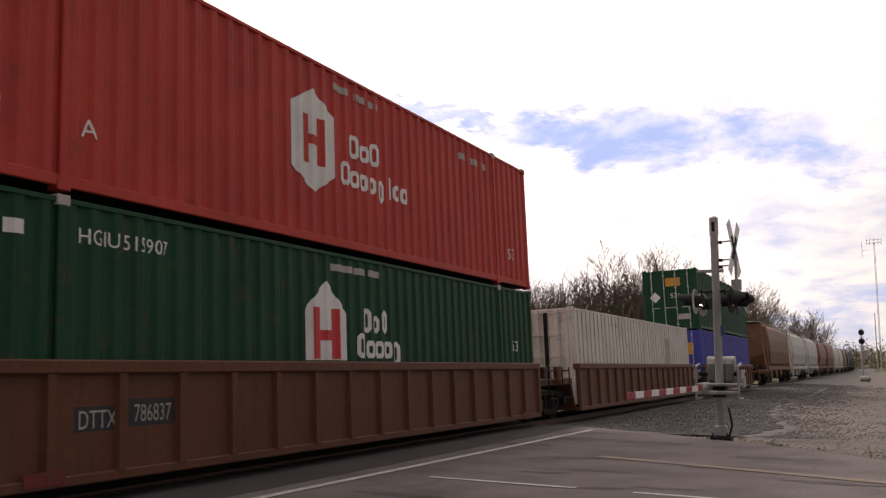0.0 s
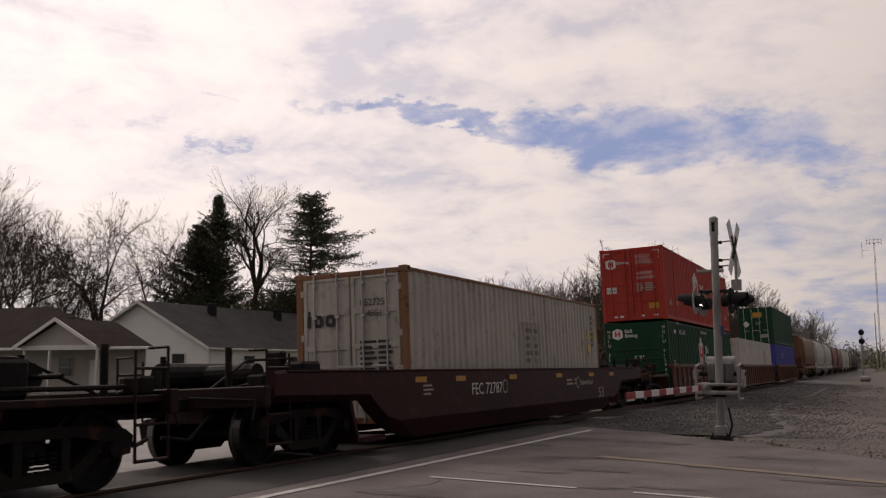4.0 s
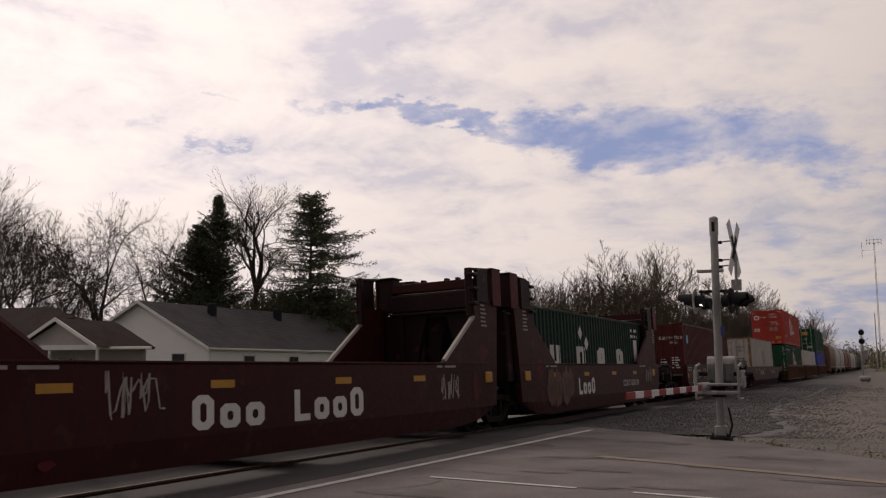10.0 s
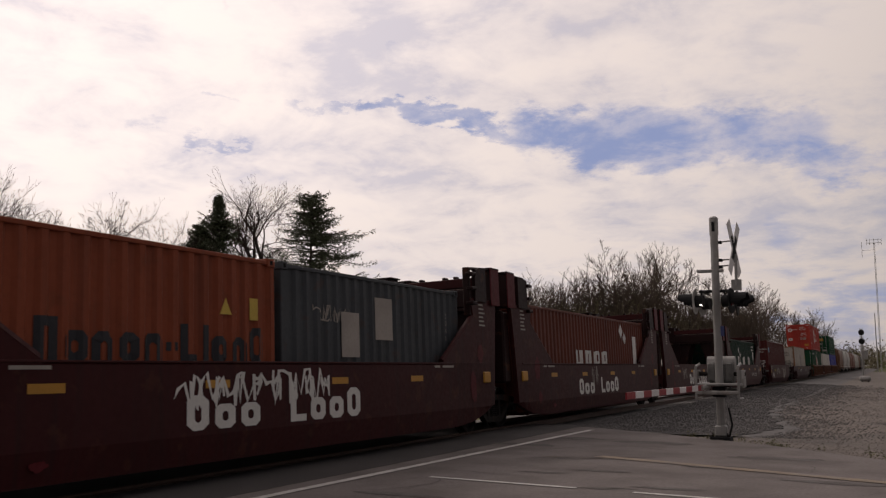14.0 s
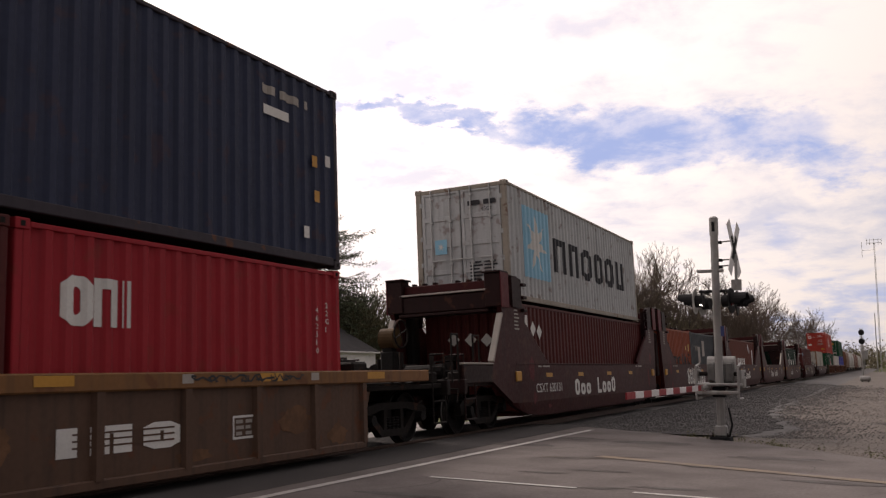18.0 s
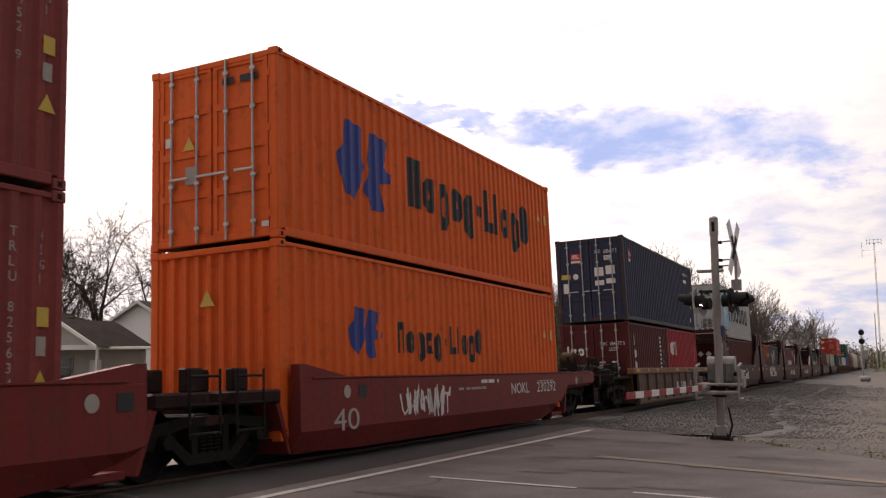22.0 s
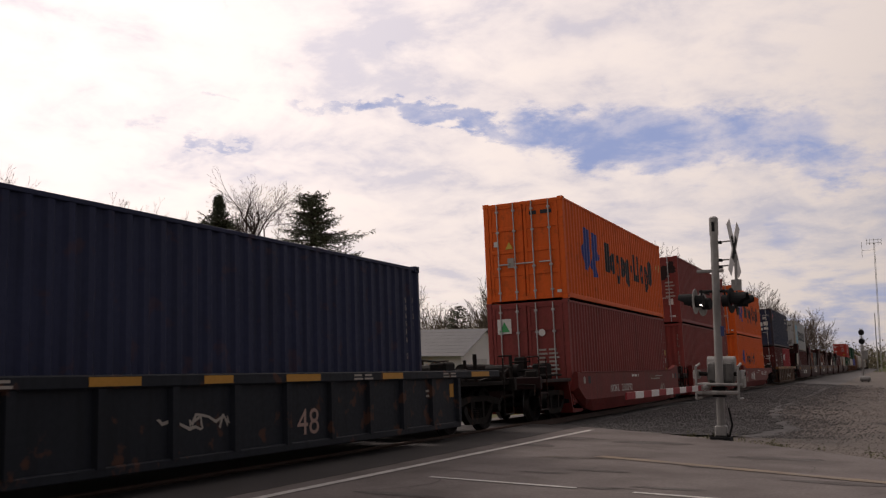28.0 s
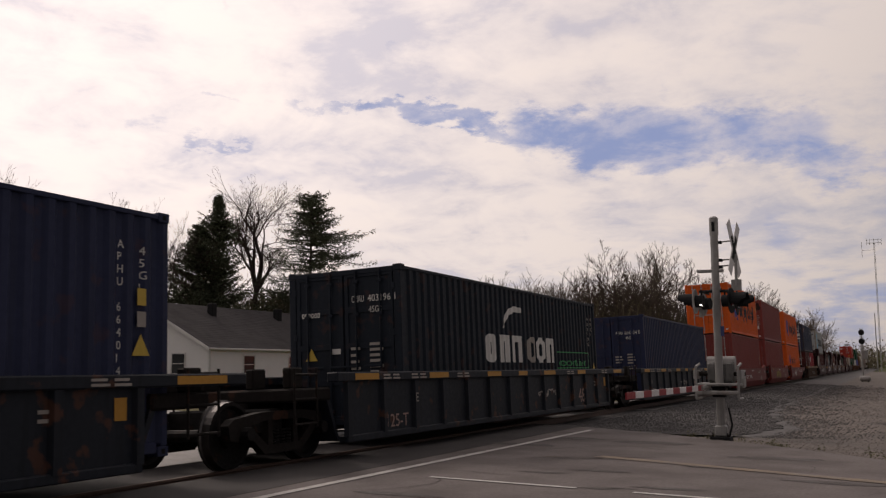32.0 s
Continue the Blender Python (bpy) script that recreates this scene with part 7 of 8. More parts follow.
def star(r, n=7):
    return outline_bm([(r * (1 if i % 2 == 0 else 0.36) * math.sin(math.pi * i / n), r * (1 if i % 2 == 0 else 0.36) * math.cos(math.pi * i / n)) for i in range(2 * n)])


def emblem_h(w, h):
    """The three strokes inside a house-shaped badge."""
    return quad_bm((-w * 0.30, -w * 0.12, -h * 0.30, h * 0.30), (w * 0.12, w * 0.30, -h * 0.30, h * 0.30), (-w * 0.12, w * 0.12, -h * 0.06, h * 0.06))


def scrawl(seed, w, h, n, weight):
    """Sprayed scribble: one thick line that loops along."""
    rnd = random.Random(seed)
    bm = bmesh.new()
    m = n * 14
    pts = []
    ph, amp = rnd.uniform(0, 6.28), 0.5
    for i in range(m + 1):
        f = i / m
        a = 6.283 * n * f + ph
        if i % 7 == 0:
            amp = rnd.uniform(0.28, 0.5)
        pts.append(Vector((w * f + 0.55 * w / n * math.cos(a + 0.9) * rnd.uniform(0.7, 1.0), h * (0.5 + amp * math.sin(a * (1.0 + 0.25 * math.sin(3 * a + seed)))), 0)))
    prev = None
    for i in range(1, m):
        d = (pts[i + 1] - pts[i - 1])
        d = d.normalized() if d.length > 1e-6 else Vector((1, 0, 0))
        nrm = Vector((-d.y, d.x, 0)) * weight * rnd.uniform(0.7, 1.15) / 2
        cur = (bm.verts.new(pts[i] - nrm), bm.verts.new(pts[i] + nrm))
        if prev:
            bm.faces.new((prev[0], cur[0], cur[1], prev[1]))
        prev = cur
    return bm


# long red and green pair at the head
mark_side(c_hubr, hexagon(1.18, 1.66), -1.27, 1.645, w_ink, "emblem", "white six-sided badge")
mark_side(c_hubr, emblem_h(1.0, 1.28), -1.27, 1.645, hub_red, "emblem", lift=0.013)
mark_side(c_hubr, word("Cxd", 0.40, 0.95), -0.20, 1.595, w_ink, "brand_shape")
mark_side(c_hubr, word("Cxxxg lxx", 0.40, 2.25), -0.46, 1.095, w_ink, "brand_shape")
mark_side(c_hubr, bars(1, 0.12, 0.1, [0.55, 0.35, 0.45]), -0.68, 2.625, w_fade, "small_writing")
mark_side(c_hubr, bars(1, 0.14, 0.1, [0.45, 0.60, 0.14]), 4.2, 2.495, w_fade, "small_writing")
mark_side(c_hubr, fitted("53", 0.26), 6.80, 0.625, w_ink)
mark_side(c_hubr, fitted("53", 0.26), -7.15, 0.625, w_ink)
mark_side(c_hubr, fitted("A", 0.22), -5.80, 0.655, w_ink)
mark_side(c_hubg, fitted("HGIU 515907", 0.18, 1.35), -5.80, 2.42, w_ink)
mark_side(c_hubg, bars(1, 0.11, 0.1, [0.65, 0.35, 0.40]), -0.88, 2.59, w_fade, "small_writing")
mark_side(c_hubg, outline_bm([(-0.6, 0), (0.6, 0), (0.6, 0.75), (0.42, 0.88), (0, 1.22), (-0.42, 0.88), (-0.6, 0.75)]), -1.0, 1.19, w_ink, "emblem", "white house-shaped badge")
mark_side(c_hubg, quad_bm((-0.36, -0.16, 0.02, 0.80), (0.16, 0.36, 0.02, 0.80), (-0.16, 0.16, 0.30, 0.46)), -1.0, 1.19, r_ink, "emblem", lift=0.013)
mark_side(c_hubg, word("Cxd", 0.40, 0.80), 0.12, 1.65, w_ink, "brand_shape")
mark_side(c_hubg, word("Cxxxg", 0.40, 1.40), -0.08, 1.23, w_ink, "brand_shape")
mark_side(c_hubg, fitted("53", 0.24), 6.75, 1.44, w_ink)
mark_side(c_hubg, fitted("53", 0.24), -7.10, 1.09, w_ink)
mark_side(c_hubg, bars(1, 0.15, 0.1, [0.30]), -6.75, 2.42, w_ink, "small_writing")
mark_end(c_hubr, hexagon(0.42, 0.46), -0.85, 2.355, w_ink, F53, "emblem")
mark_end(c_hubr, emblem_h(0.36, 0.36), -0.85, 2.355, hub_red, F53, "emblem", lift=0.007)
mark_end(c_hubr, word("Cxd Cxxxg", 0.11, 0.5), -0.60, 2.335, w_ink, F53, "brand_shape")
mark_end(c_hubr, fitted("HGIU", 0.17, 0.55), 0.18, 2.515, w_ink, F53)
mark_end(c_hubr, fitted("637052", 0.17, 0.72), 0.18, 2.295, w_ink, F53)
mark_end(c_hubr, fitted("WARNING", 0.13, 0.68), 0.20, 1.855, w_ink, F53)
mark_end(c_hubr, fitted("HIGH CUBE", 0.13, 0.72), 0.20, 1.665, w_ink, F53)
mark_end(c_hubr, bars(4, 0.055, 0.035, [0.30, 0.42]), 0.16, 1.455, w_fade, F53, "small_writing")
mark_end(c_hubr, quad_bm((0, 0.42, 0, 0.26)), -1.08, 1.155, w_ink, F53, "placard")
mark_end(c_hubr, fitted("24,000 lbs", 0.10, 0.38), -1.06, 1.225, k_ink, F53, lift=0.007)
mark_end(c_hubr, quad_bm((0, 0.42, 0, 0.24)), 0.60, 0.455, y_ink, F53, "placard", "yellow sticker")
for x in (-0.85, -0.60, 0.25, 0.80):
    mark_end(c_hubr, quad_bm((0, 0.16, 0, 0.07)), x, 0.16, w_ink, F53, "reflector")
mark_end(c_hubr, quad_bm((0, 0.03, 0, 0.32), (-0.28, 0.03, 0.29, 0.32)), 1.12, 2.495, w_ink, F53, "corner_mark")
mark_end(c_hubr, quad_bm((0, 0.03, 0, 0.32), (0, 0.28, 0.29, 0.32)), -1.15, 2.495, w_ink, F53, "corner_mark")
for zz in (0.35, 0.85, 1.35, 1.75):
    part("end_rib", B((-1.05, 1.05, -F53 / 2 - 0.012, -F53 / 2 + 0.02, zz, zz + 0.10), b=0.02), hub_green, c_hubg[0])
part("end_skin", B((-1.12, 1.12, -F53 / 2 + 0.006, -F53 / 2 + 0.02, 0.13, 2.78), b=0.004), hub_green, c_hubg[0])
mark_end(c_hubg, hexagon(0.42, 0.46), -0.75, 2.44, w_ink, F53, "emblem", lift=0.006)
mark_end(c_hubg, emblem_h(0.36, 0.36), -0.75, 2.44, r_ink, F53, "emblem", lift=0.010)
mark_end(c_hubg, word("Cxd", 0.15, 0.30), -0.45, 2.48, w_ink, F53, "brand_shape", lift=0.006)
mark_end(c_hubg, word("Cxxxg", 0.15, 0.50), -0.45, 2.3, w_ink, F53, "brand_shape", lift=0.006)
mark_end(c_hubg, fitted("WARNING HIGH CUBE", 0.07, 0.95), -0.45, 1.76, w_ink, F53, lift=0.006)
mark_end(c_hubg, fitted("53'", 0.22, 0.38), -0.12, 1.34, w_ink, F53, lift=0.006)
mark_end(c_hubg, upright("HGIU 515907", 0.13), 1.06, 2.59, w_ink, F53, lift=0.006)
mark_end(c_hubg, upright("HGIU 515907", 0.13), -1.16, 2.49, w_ink, F53, lift=0.006)
mark_car(car_d, fitted("DTTX", 0.20, 0.52), -5.80, 0.72, w_fade, x=1.36)
mark_car(car_d, fitted("786837", 0.20, 0.58), -5.02, 0.76, w_fade, x=1.36)
mark_car(car_d, quad_bm((0, 0.72, 0, 0.30)), -5.10, 0.71, k_ink, "black_patch", x=1.353)
mark_car(car_d, quad_bm((0, 0.62, 0, 0.26)), -5.86, 0.69, k_ink, "black_patch", x=1.353)
for y in (-7.4, -6.5, 6.9):
    mark_car(car_d, quad_bm((0, 0.5, 0, 0.14)), y, 0.20, material("dull red stripe paint", (0.16, 0.018, 0.018), rough=0.7, dirt=0.6), "reflector", "dull red stripe", x=1.412)
mark_end(c_white53, quad_bm((0, 0.10, 0, 2.4)), -0.55, 0.15, dark_steel, F53, "rust_streak")
mark_end(c_white53, quad_bm((0, 0.12, 0, 2.4)), 0.42, 0.15, dark_steel, F53, "rust_streak")
mark_side(c_white53, bars(1, 0.12, 0.1, [0.2, 0.5]), -4.2, 2.25, w_fade, "small_writing")
mark_side(c_white53, quad_bm((0, 0.8, 0, 1.0)), 3.4, 1.1, w_fade, "faded_patch")
mark_end(c_green53, quad_bm((0, 0.7, 0, 0.40)), -0.2, 2.1, y_ink, F53, "emblem", "yellow badge")
mark_end(c_green53, fitted("53'", 0.22, 0.4), 0.0, 1.55, w_ink, F53)
mark_end(c_green53, diamond(0.26), -0.72, 1.6, w_ink, F53, "placard")
mark_end(c_green53, quad_bm((0, 0.6, 0, 0.26)), 0.3, 0.5, w_fade, F53, "placard")
mark_end(c_blue53, quad_bm((0, 0.7, 0, 0.55)), 0.2, 1.6, y_ink, F53, "emblem", "yellow badge")
mark_side(c_blue53, quad_bm((0, 0.25, 0, 0.5)), -3.0, 1.6, w_fade, "placard")

# cream box and its maroon car
mark_side(c_tex, triangle(0.16), 5.10, 1.96, l_ink, "warning_label")
mark_side(c_tex, triangle(0.16), 5.72, 1.98, l_ink, "warning_label")
mark_side(c_tex, quad_bm((0, 0.26, 0, 0.24)), 5.0, 1.42, l_ink, "warning_label")
mark_side(c_tex, upright("45G1", 0.10), 5.75, 2.35, k_ink)
mark_side(c_tex, bars(6, 0.10, 0.06, [0.10]), 5.42, 2.4, k_ink, "small_writing")
mark_side(c_tex, quad_bm((0, 1.55, 0, 1.15)), -0.45, 0.95, w_fade, "grey_patch", "grey painted-out patch")
mark_side(c_tex, bars(5, 0.10, 0.08, [0.5, 0.35]), -0.1, 1.85, material("faded grey print", (0.22, 0.20, 0.18), rough=0.7), "small_writing", lift=0.013)
mark_end(c_tex, word("lxx", 0.32, 0.62), -0.95, 1.85, k_ink, F40, "brand_shape")
mark_end(c_tex, fitted("052725", 0.13, 0.52), 0.22, 2.20, k_ink, F40)
mark_end(c_tex, fitted("45G1", 0.12, 0.30), 0.36, 2.00, k_ink, F40)
mark_end(c_tex, bars(8, 0.05, 0.05, [0.35, 0.3]), 0.2, 1.5, k_ink, F40, "small_writing")
mark_car(car_e, fitted("FEC 72787", 0.24, 1.60), -3.75, 0.80, w_ink)
mark_car(car_e, fitted("53", 0.30, 0.52), 5.15, 0.48, w_fade)
mark_car(car_e, disc_bm(0.15), -1.98, 0.93, w_fade, "emblem")
mark_car(car_e, disc_bm(0.12), -1.98, 0.93, car_maroon, "emblem", x=1.428)
mark_car(car_e, disc_bm(0.15), 3.25, 0.93, w_fade, "emblem")
mark_car(car_e, disc_bm(0.12), 3.25, 0.93, car_maroon, "emblem", x=1.428)
mark_car(car_e, word("Cxxxxxx Cxxxl", 0.14, 1.15), 3.48, 0.86, w_fade, "brand_shape")
mark_car(car_e, bars(2, 0.05, 0.05, [0.6, 0.3]), 2.3, 0.98, w_fade, "small_writing")
mark_car(car_e, bars(3, 0.035, 0.04, [0.4]), -5.9, 1.0, w_fade, "small_writing")
for y in (-6.2, -4.5, -1.7, 1.5, 4.3, 6.4):
    mark_car(car_e, quad_bm((0, 0.45, 0, 0.10)), y, 1.08, y_ink, "reflector", "yellow reflective tab")

# oxide box
mark_side(c_bsi, disc_bm(0.20, sx=0.95), -5.25, 2.20, s_ink, "emblem", "pale blue disc")
mark_end(c_bsi, disc_bm(0.17), -0.80, 1.55, s_ink, F40, "emblem", "pale blue disc")
mark_end(c_bsi, fitted("BSIU", 0.14, 0.34), 0.18, 2.20, w_ink, F40)
mark_end(c_bsi, fitted("914790 0", 0.14, 0.58), 0.58, 2.20, w_ink, F40)
mark_end(c_bsi, fitted("45G1", 0.13, 0.32), 0.62, 2.00, w_ink, F40)
mark_end(c_bsi, bars(4, 0.055, 0.05, [0.30]), 0.18, 1.32, w_ink, F40, "small_writing")
mark_end(c_bsi, bars(5, 0.055, 0.05, [0.34]), 0.66, 1.38, w_ink, F40, "small_writing")
mark_car(car_f, fitted("40", 0.40, 0.86), -5.8, 0.50, w_ink)
mark_car(car_f, bars(2, 0.05, 0.05, [0.5, 0.3]), -6.6, 1.26, w_fade, "small_writing")
mark_car(car_f, scrawl(3, 2.3, 0.6, 5, 0.05), -3.0, 0.72, w_fade, "graffiti", "faint pale scrawl")
mark_car(car_f, scrawl(8, 2.2, 1.0, 2, 0.16), 1.3, 0.36, w_fade, "graffiti", "pale sprayed figure-like scrawl")
mark_car(car_f, quad_bm((0, 0.24, 0, 0.20)), -6.75, 0.86, y_ink, "reflector")
mark_car(car_f, quad_bm((0, 0.8, 0, 0.18)), -4.4, 0.95, mud, "faded_patch")

# the five old units with tall end frames
mark_side(c_ug, word("u", 0.56, 0.76, 0.26), -4.21, 1.06, w_ink, "brand_shape")
mark_side(c_ug, word("n", 0.56, 0.76, 0.26), -1.96, 1.06, w_ink, "brand_shape")
mark_side(c_ug, word("C", 0.56, 0.82, 0.26), 0.09, 1.06, w_ink, "brand_shape")
mark_side(c_ug, word("C", 0.56, 0.80, 0.26), 2.15, 1.06, w_ink, "brand_shape")
mark_side(c_ug, diamond(0.20), -1.60, 2.00, w_ink, "placard", "white hazard diamond")
mark_side(c_ug, diamond(0.20), -1.05, 1.72, w_ink, "placard", "white hazard diamond")
mark_side(c_ug, quad_bm((0, 0.44, 0, 0.75)), 4.42, 1.20, w_ink, "placard", "white notice")
mark_side(c_ug, bars(2, 0.10, 0.1, [0.3, 0.5]), 4.2, 2.22, w_ink, "small_writing")
for y, w, p in ((-1.78, 0.62, "u"), (-0.90, 0.66, "n"), (-0.02, 0.66, "C"), (0.82, 0.62, "C")):
    mark_side(c_ur, word(p, 0.42, w, 0.22), y, 1.10, w_ink, "brand_shape")
mark_side(c_ur, diamond(0.24), 3.15, 2.20, w_ink, "placard", "white hazard diamond")
mark_side(c_ur, diamond(0.20), 3.55, 1.98, w_ink, "placard", "white hazard diamond")
mark_side(c_ur, quad_bm((0, 0.46, 0, 0.95)), 4.58, 1.12, w_ink, "placard", "white notice")
mark_side(c_ur, word("C", 0.28, 0.34, 0.26), -5.62, 2.0, w_ink, "brand_shape")
mark_side(c_ur, word("C", 0.28, 0.34, 0.26), -5.60, 1.62, w_ink, "brand_shape")
mark_side(c_ur, word("l", 0.28, 0.10, 0.26), -5.50, 1.24, w_ink, "brand_shape")
mark_side(c_gr, quad_bm((0, 0.55, 0, 0.72)), -1.42, 1.22, w_fade, "placard", "worn pale notice")
mark_side(c_gr, quad_bm((0, 0.60, 0, 0.72)), -0.34, 1.52, w_fade, "placard", "worn pale notice")
mark_side(c_gr, scrawl(14, 0.9, 0.28, 3, 0.03), -2.1, 1.75, w_fade, "graffiti")
mark_side(c_gr, upright("22G1", 0.10), 2.4, 2.0, w_fade)
mark_side(c_ho, word("nxgxg-Llxgd", 0.48, 3.80, 0.22), -1.03, 1.12, k_ink, "brand_shape")
mark_side(c_ho, triangle(0.12), 1.95, 1.85, l_ink, "warning_label")
mark_side(c_ho, quad_bm((0, 0.18, 0, 0.30)), 2.45, 1.70, l_ink, "warning_label")
mark_side(c_dr, quad_bm((0, 0.36, 0, 0.42)), -5.75, 1.88, w_ink, "placard", "white notice")
mark_side(c_dr, diamond(0.19), -5.02, 1.98, w_ink, "placard", "white hazard diamond")
mark_side(c_dr, diamond(0.19), -4.58, 1.92, w_ink, "placard", "white hazard diamond")
for x in (-0.45, 0.0, 0.42):
    mark_end(c_dr, diamond(0.16), x, 1.75 - 0.05 * x, w_ink, F40, "placard", "white hazard diamond")
for k, u in enumerate(units):
    if k:
        mark_car(u, word("Cxx", 0.42, 1.42, 0.22), -2.49, 0.60, w_ink, "brand_shape", x=1.403)
    mark_car(u, word("Lxxd", 0.44, 1.88 if k else 1.5, 0.22), -0.38 if k else -2.7, 0.60, w_ink, "brand_shape", x=1.403)
    for y in (-4.75, -2.15, 0.70, 3.25):
        mark_car(u, quad_bm((0, 0.46, 0, 0.10)), y, 1.10, y_ink, "reflector", "yellow reflective tab", x=1.403)
    mark_car(u, bars(1, 0.04, 0.05, [0.3, 0.5]), 4.2, 1.34, w_fade, "small_writing", x=1.403)
    mark_car(u, bars(1, 0.04, 0.05, [0.3, 0.5]), -5.3, 1.34, w_fade, "small_writing", x=1.403)
    mark_car(u, bars(6, 0.035, 0.05, [0.30]), 6.35, 2.62, w_fade, "small_writing", x=1.405)
    mark_car(u, bars(6, 0.035, 0.05, [0.30]), -6.75, 2.62, w_fade, "small_writing", x=1.405)
mark_car(units[0], fitted("CSXT 620131", 0.20, 2.0), 1.95, 0.74, w_ink, x=1.403)
mark_car(units[4], fitted("CSXT 620131", 0.22, 1.9), -5.5, 0.74, w_ink, x=1.403)
for k, (gy, gz, gw, gh) in enumerate(((-4.95, 0.83, 0.36, 0.50), (-4.40, 0.80, 0.34, 0.52), (-3.80, 0.82, 0.36, 0.52), (-3.35, 0.90, 0.24, 0.42))):
    mark_car(units[0], ragged(gw * 1.10, gh * 1.07, 60 + k, 18), gy, gz, k_ink, "graffiti", "black edge of sprayed bubble shapes", x=1.4022 + 0.0004 * k)
    mark_car(units[0], ragged(gw, gh, 60 + k, 18), gy, gz, pink, "graffiti", "dusty orange sprayed bubble shape", x=1.4042 + 0.0004 * k)
    mark_car(units[0], scrawl(90 + k, gw * 1.3, gh * 1.3, 2, 0.026), gy - gw * 0.6, gz - gh * 0.65, k_ink, "graffiti", "thin black inner lines", x=1.4066)
for u in units:
    for k, (gy, gz, gw, gh) in enumerate(((-5.75, 1.30, 0.20, 0.30), (-5.62, 0.62, 0.14, 0.16), (5.95, 0.95, 0.16, 0.34), (-4.6, 0.40, 0.12, 0.06), (6.35, 1.62, 0.18, 0.20))):
        mark_car(u, ragged(gw, gh, 100 + k), gy, gz, fresh_red, "paint_patch", "cherry red touched-up patch", x=1.4028)
mark_car(units[0], scrawl(26, 0.9, 0.6, 3, 0.03), 5.0, 0.75, w_fade, "graffiti", x=1.403)
mark_car(units[1], scrawl(23, 0.8, 0.55, 3, 0.03), -3.85, 0.78, w_fade, "graffiti", "thin white scrawl", x=1.403)
mark_car(units[1], scrawl(27, 0.9, 0.55, 3, 0.035), 4.3, 0.70, w_fade, "graffiti", "thin white scrawl", x=1.403)
mark_car(units[2], scrawl(24, 0.7, 0.6, 2, 0.03), -1.3, 0.80, w_fade, "graffiti", "thin white scrawl", x=1.406)
mark_car(units[3], scrawl(25, 3.2, 0.55, 8, 0.06), -2.6, 0.80, w_ink, "graffiti", "white sprayed scrawl", x=1.406)
mark_end(c_mae, star(0.10), -0.55, 1.42, w_ink, F40, "emblem", lift=0.007)
mark_end(c_mae, quad_bm((-0.16, 0.16, -0.18, 0.18)), -0.55, 1.42, s_ink, F40, "emblem")
mark_end(c_mae, fitted("45G1", 0.10, 0.26), 0.55, 2.20, k_ink, F40)
mark_end(c_mae, bars(1, 0.12, 0.05, [0.32, 0.42]), 0.2, 2.36, k_ink, F40, "small_writing")
mark_end(c_mae, bars(6, 0.04, 0.04, [0.34, 0.34]), 0.2, 0.95, k_ink, F40, "small_writing")
mark_side(c_mae, quad_bm((0, 1.95, 0, 1.80)), -5.08, 0.66, s_ink, "emblem", "sky blue square")
mark_side(c_mae, star(0.78), -4.10, 1.56, w_ink, "emblem", "white seven-pointed star", lift=0.013)
mark_side(c_mae, word("nnCCCu", 0.92, 7.15, 0.20), -2.72, 0.98, k_ink, "brand_shape")

# navy box on the two short ones
mark_side(c_tal, quad_bm((0, 0.38, 0.10, 0.44)), -5.40, 2.10, r_ink, "emblem", "red label")
mark_side(c_tal, quad_bm((0, 0.38, 0, 0.10)), -5.40, 2.10, w_ink, "emblem")
mark_side(c_tal, word("lnL", 0.15, 0.26), -5.34, 2.30, w_ink, "brand_shape", lift=0.013)
mark_side(c_tal, quad_bm((0, 0.62, 0, 0.14)), 4.12, 2.10, w_ink, "placard")
mark_side(c_tal, bars(1, 0.13, 0.1, [0.35, 0.5, 0.12]), 4.1, 2.42, w_fade, "small_writing")
for y, z, m in ((5.35, 1.55, y_ink), (5.72, 1.62, w_ink), (5.40, 1.0, y_ink), (5.1, 0.40, w_ink)):
    mark_side(c_tal, quad_bm((0, 0.14, 0, 0.18)), y, z, m, "label_plate")
mark_end(c_tal, quad_bm((0, 0.34, 0.07, 0.32)), -0.66, 2.10, r_ink, F40, "emblem", "red label")
mark_end(c_tal, quad_bm((0, 0.34, 0, 0.07)), -0.66, 2.10, w_ink, F40, "emblem")
mark_end(c_tal, word("lnL", 0.13, 0.26), -0.62, 2.25, w_ink, F40, "brand_shape", lift=0.007)
mark_end(c_tal, fitted("TCLU", 0.13, 0.22), 0.18, 2.38, w_ink, F40)
mark_end(c_tal, fitted("609487 5", 0.13, 0.46), 0.52, 2.36, w_ink, F40)
mark_end(c_tal, quad_bm((0, 0.28, 0, 0.16)), 0.52, 2.12, w_ink, F40, "placard")
mark_end(c_tal, fitted("45G1", 0.11, 0.22), 0.55, 2.145, k_ink, F40, lift=0.007)
for x, z, w, h in ((0.16, 1.58, 0.32, 0.30), (0.56, 1.62, 0.32, 0.30), (0.16, 1.26, 0.32, 0.17), (0.56, 1.30, 0.32, 0.17), (-0.98, 1.05, 0.20, 0.34)):
    mark_end(c_tal, quad_bm((0, w, 0, h)), x, z, w_ink, F40, "placard")
mark_end(c_tal, disc_bm(0.10), -0.52, 1.62, w_ink, F40, "placard")
mark_end(c_tal, quad_bm((0, 0.34, 0, 0.16)), -1.05, 1.55, l_ink, F40, "warning_label")
mark_end(c_tx, word("lxx", 0.34, 0.60, 0.22), -0.98, 1.50, w_ink, F20, "brand_shape")
mark_end(c_tx, fitted("TEMU", 0.13, 0.24), 0.20, 1.80, w_ink, F20)
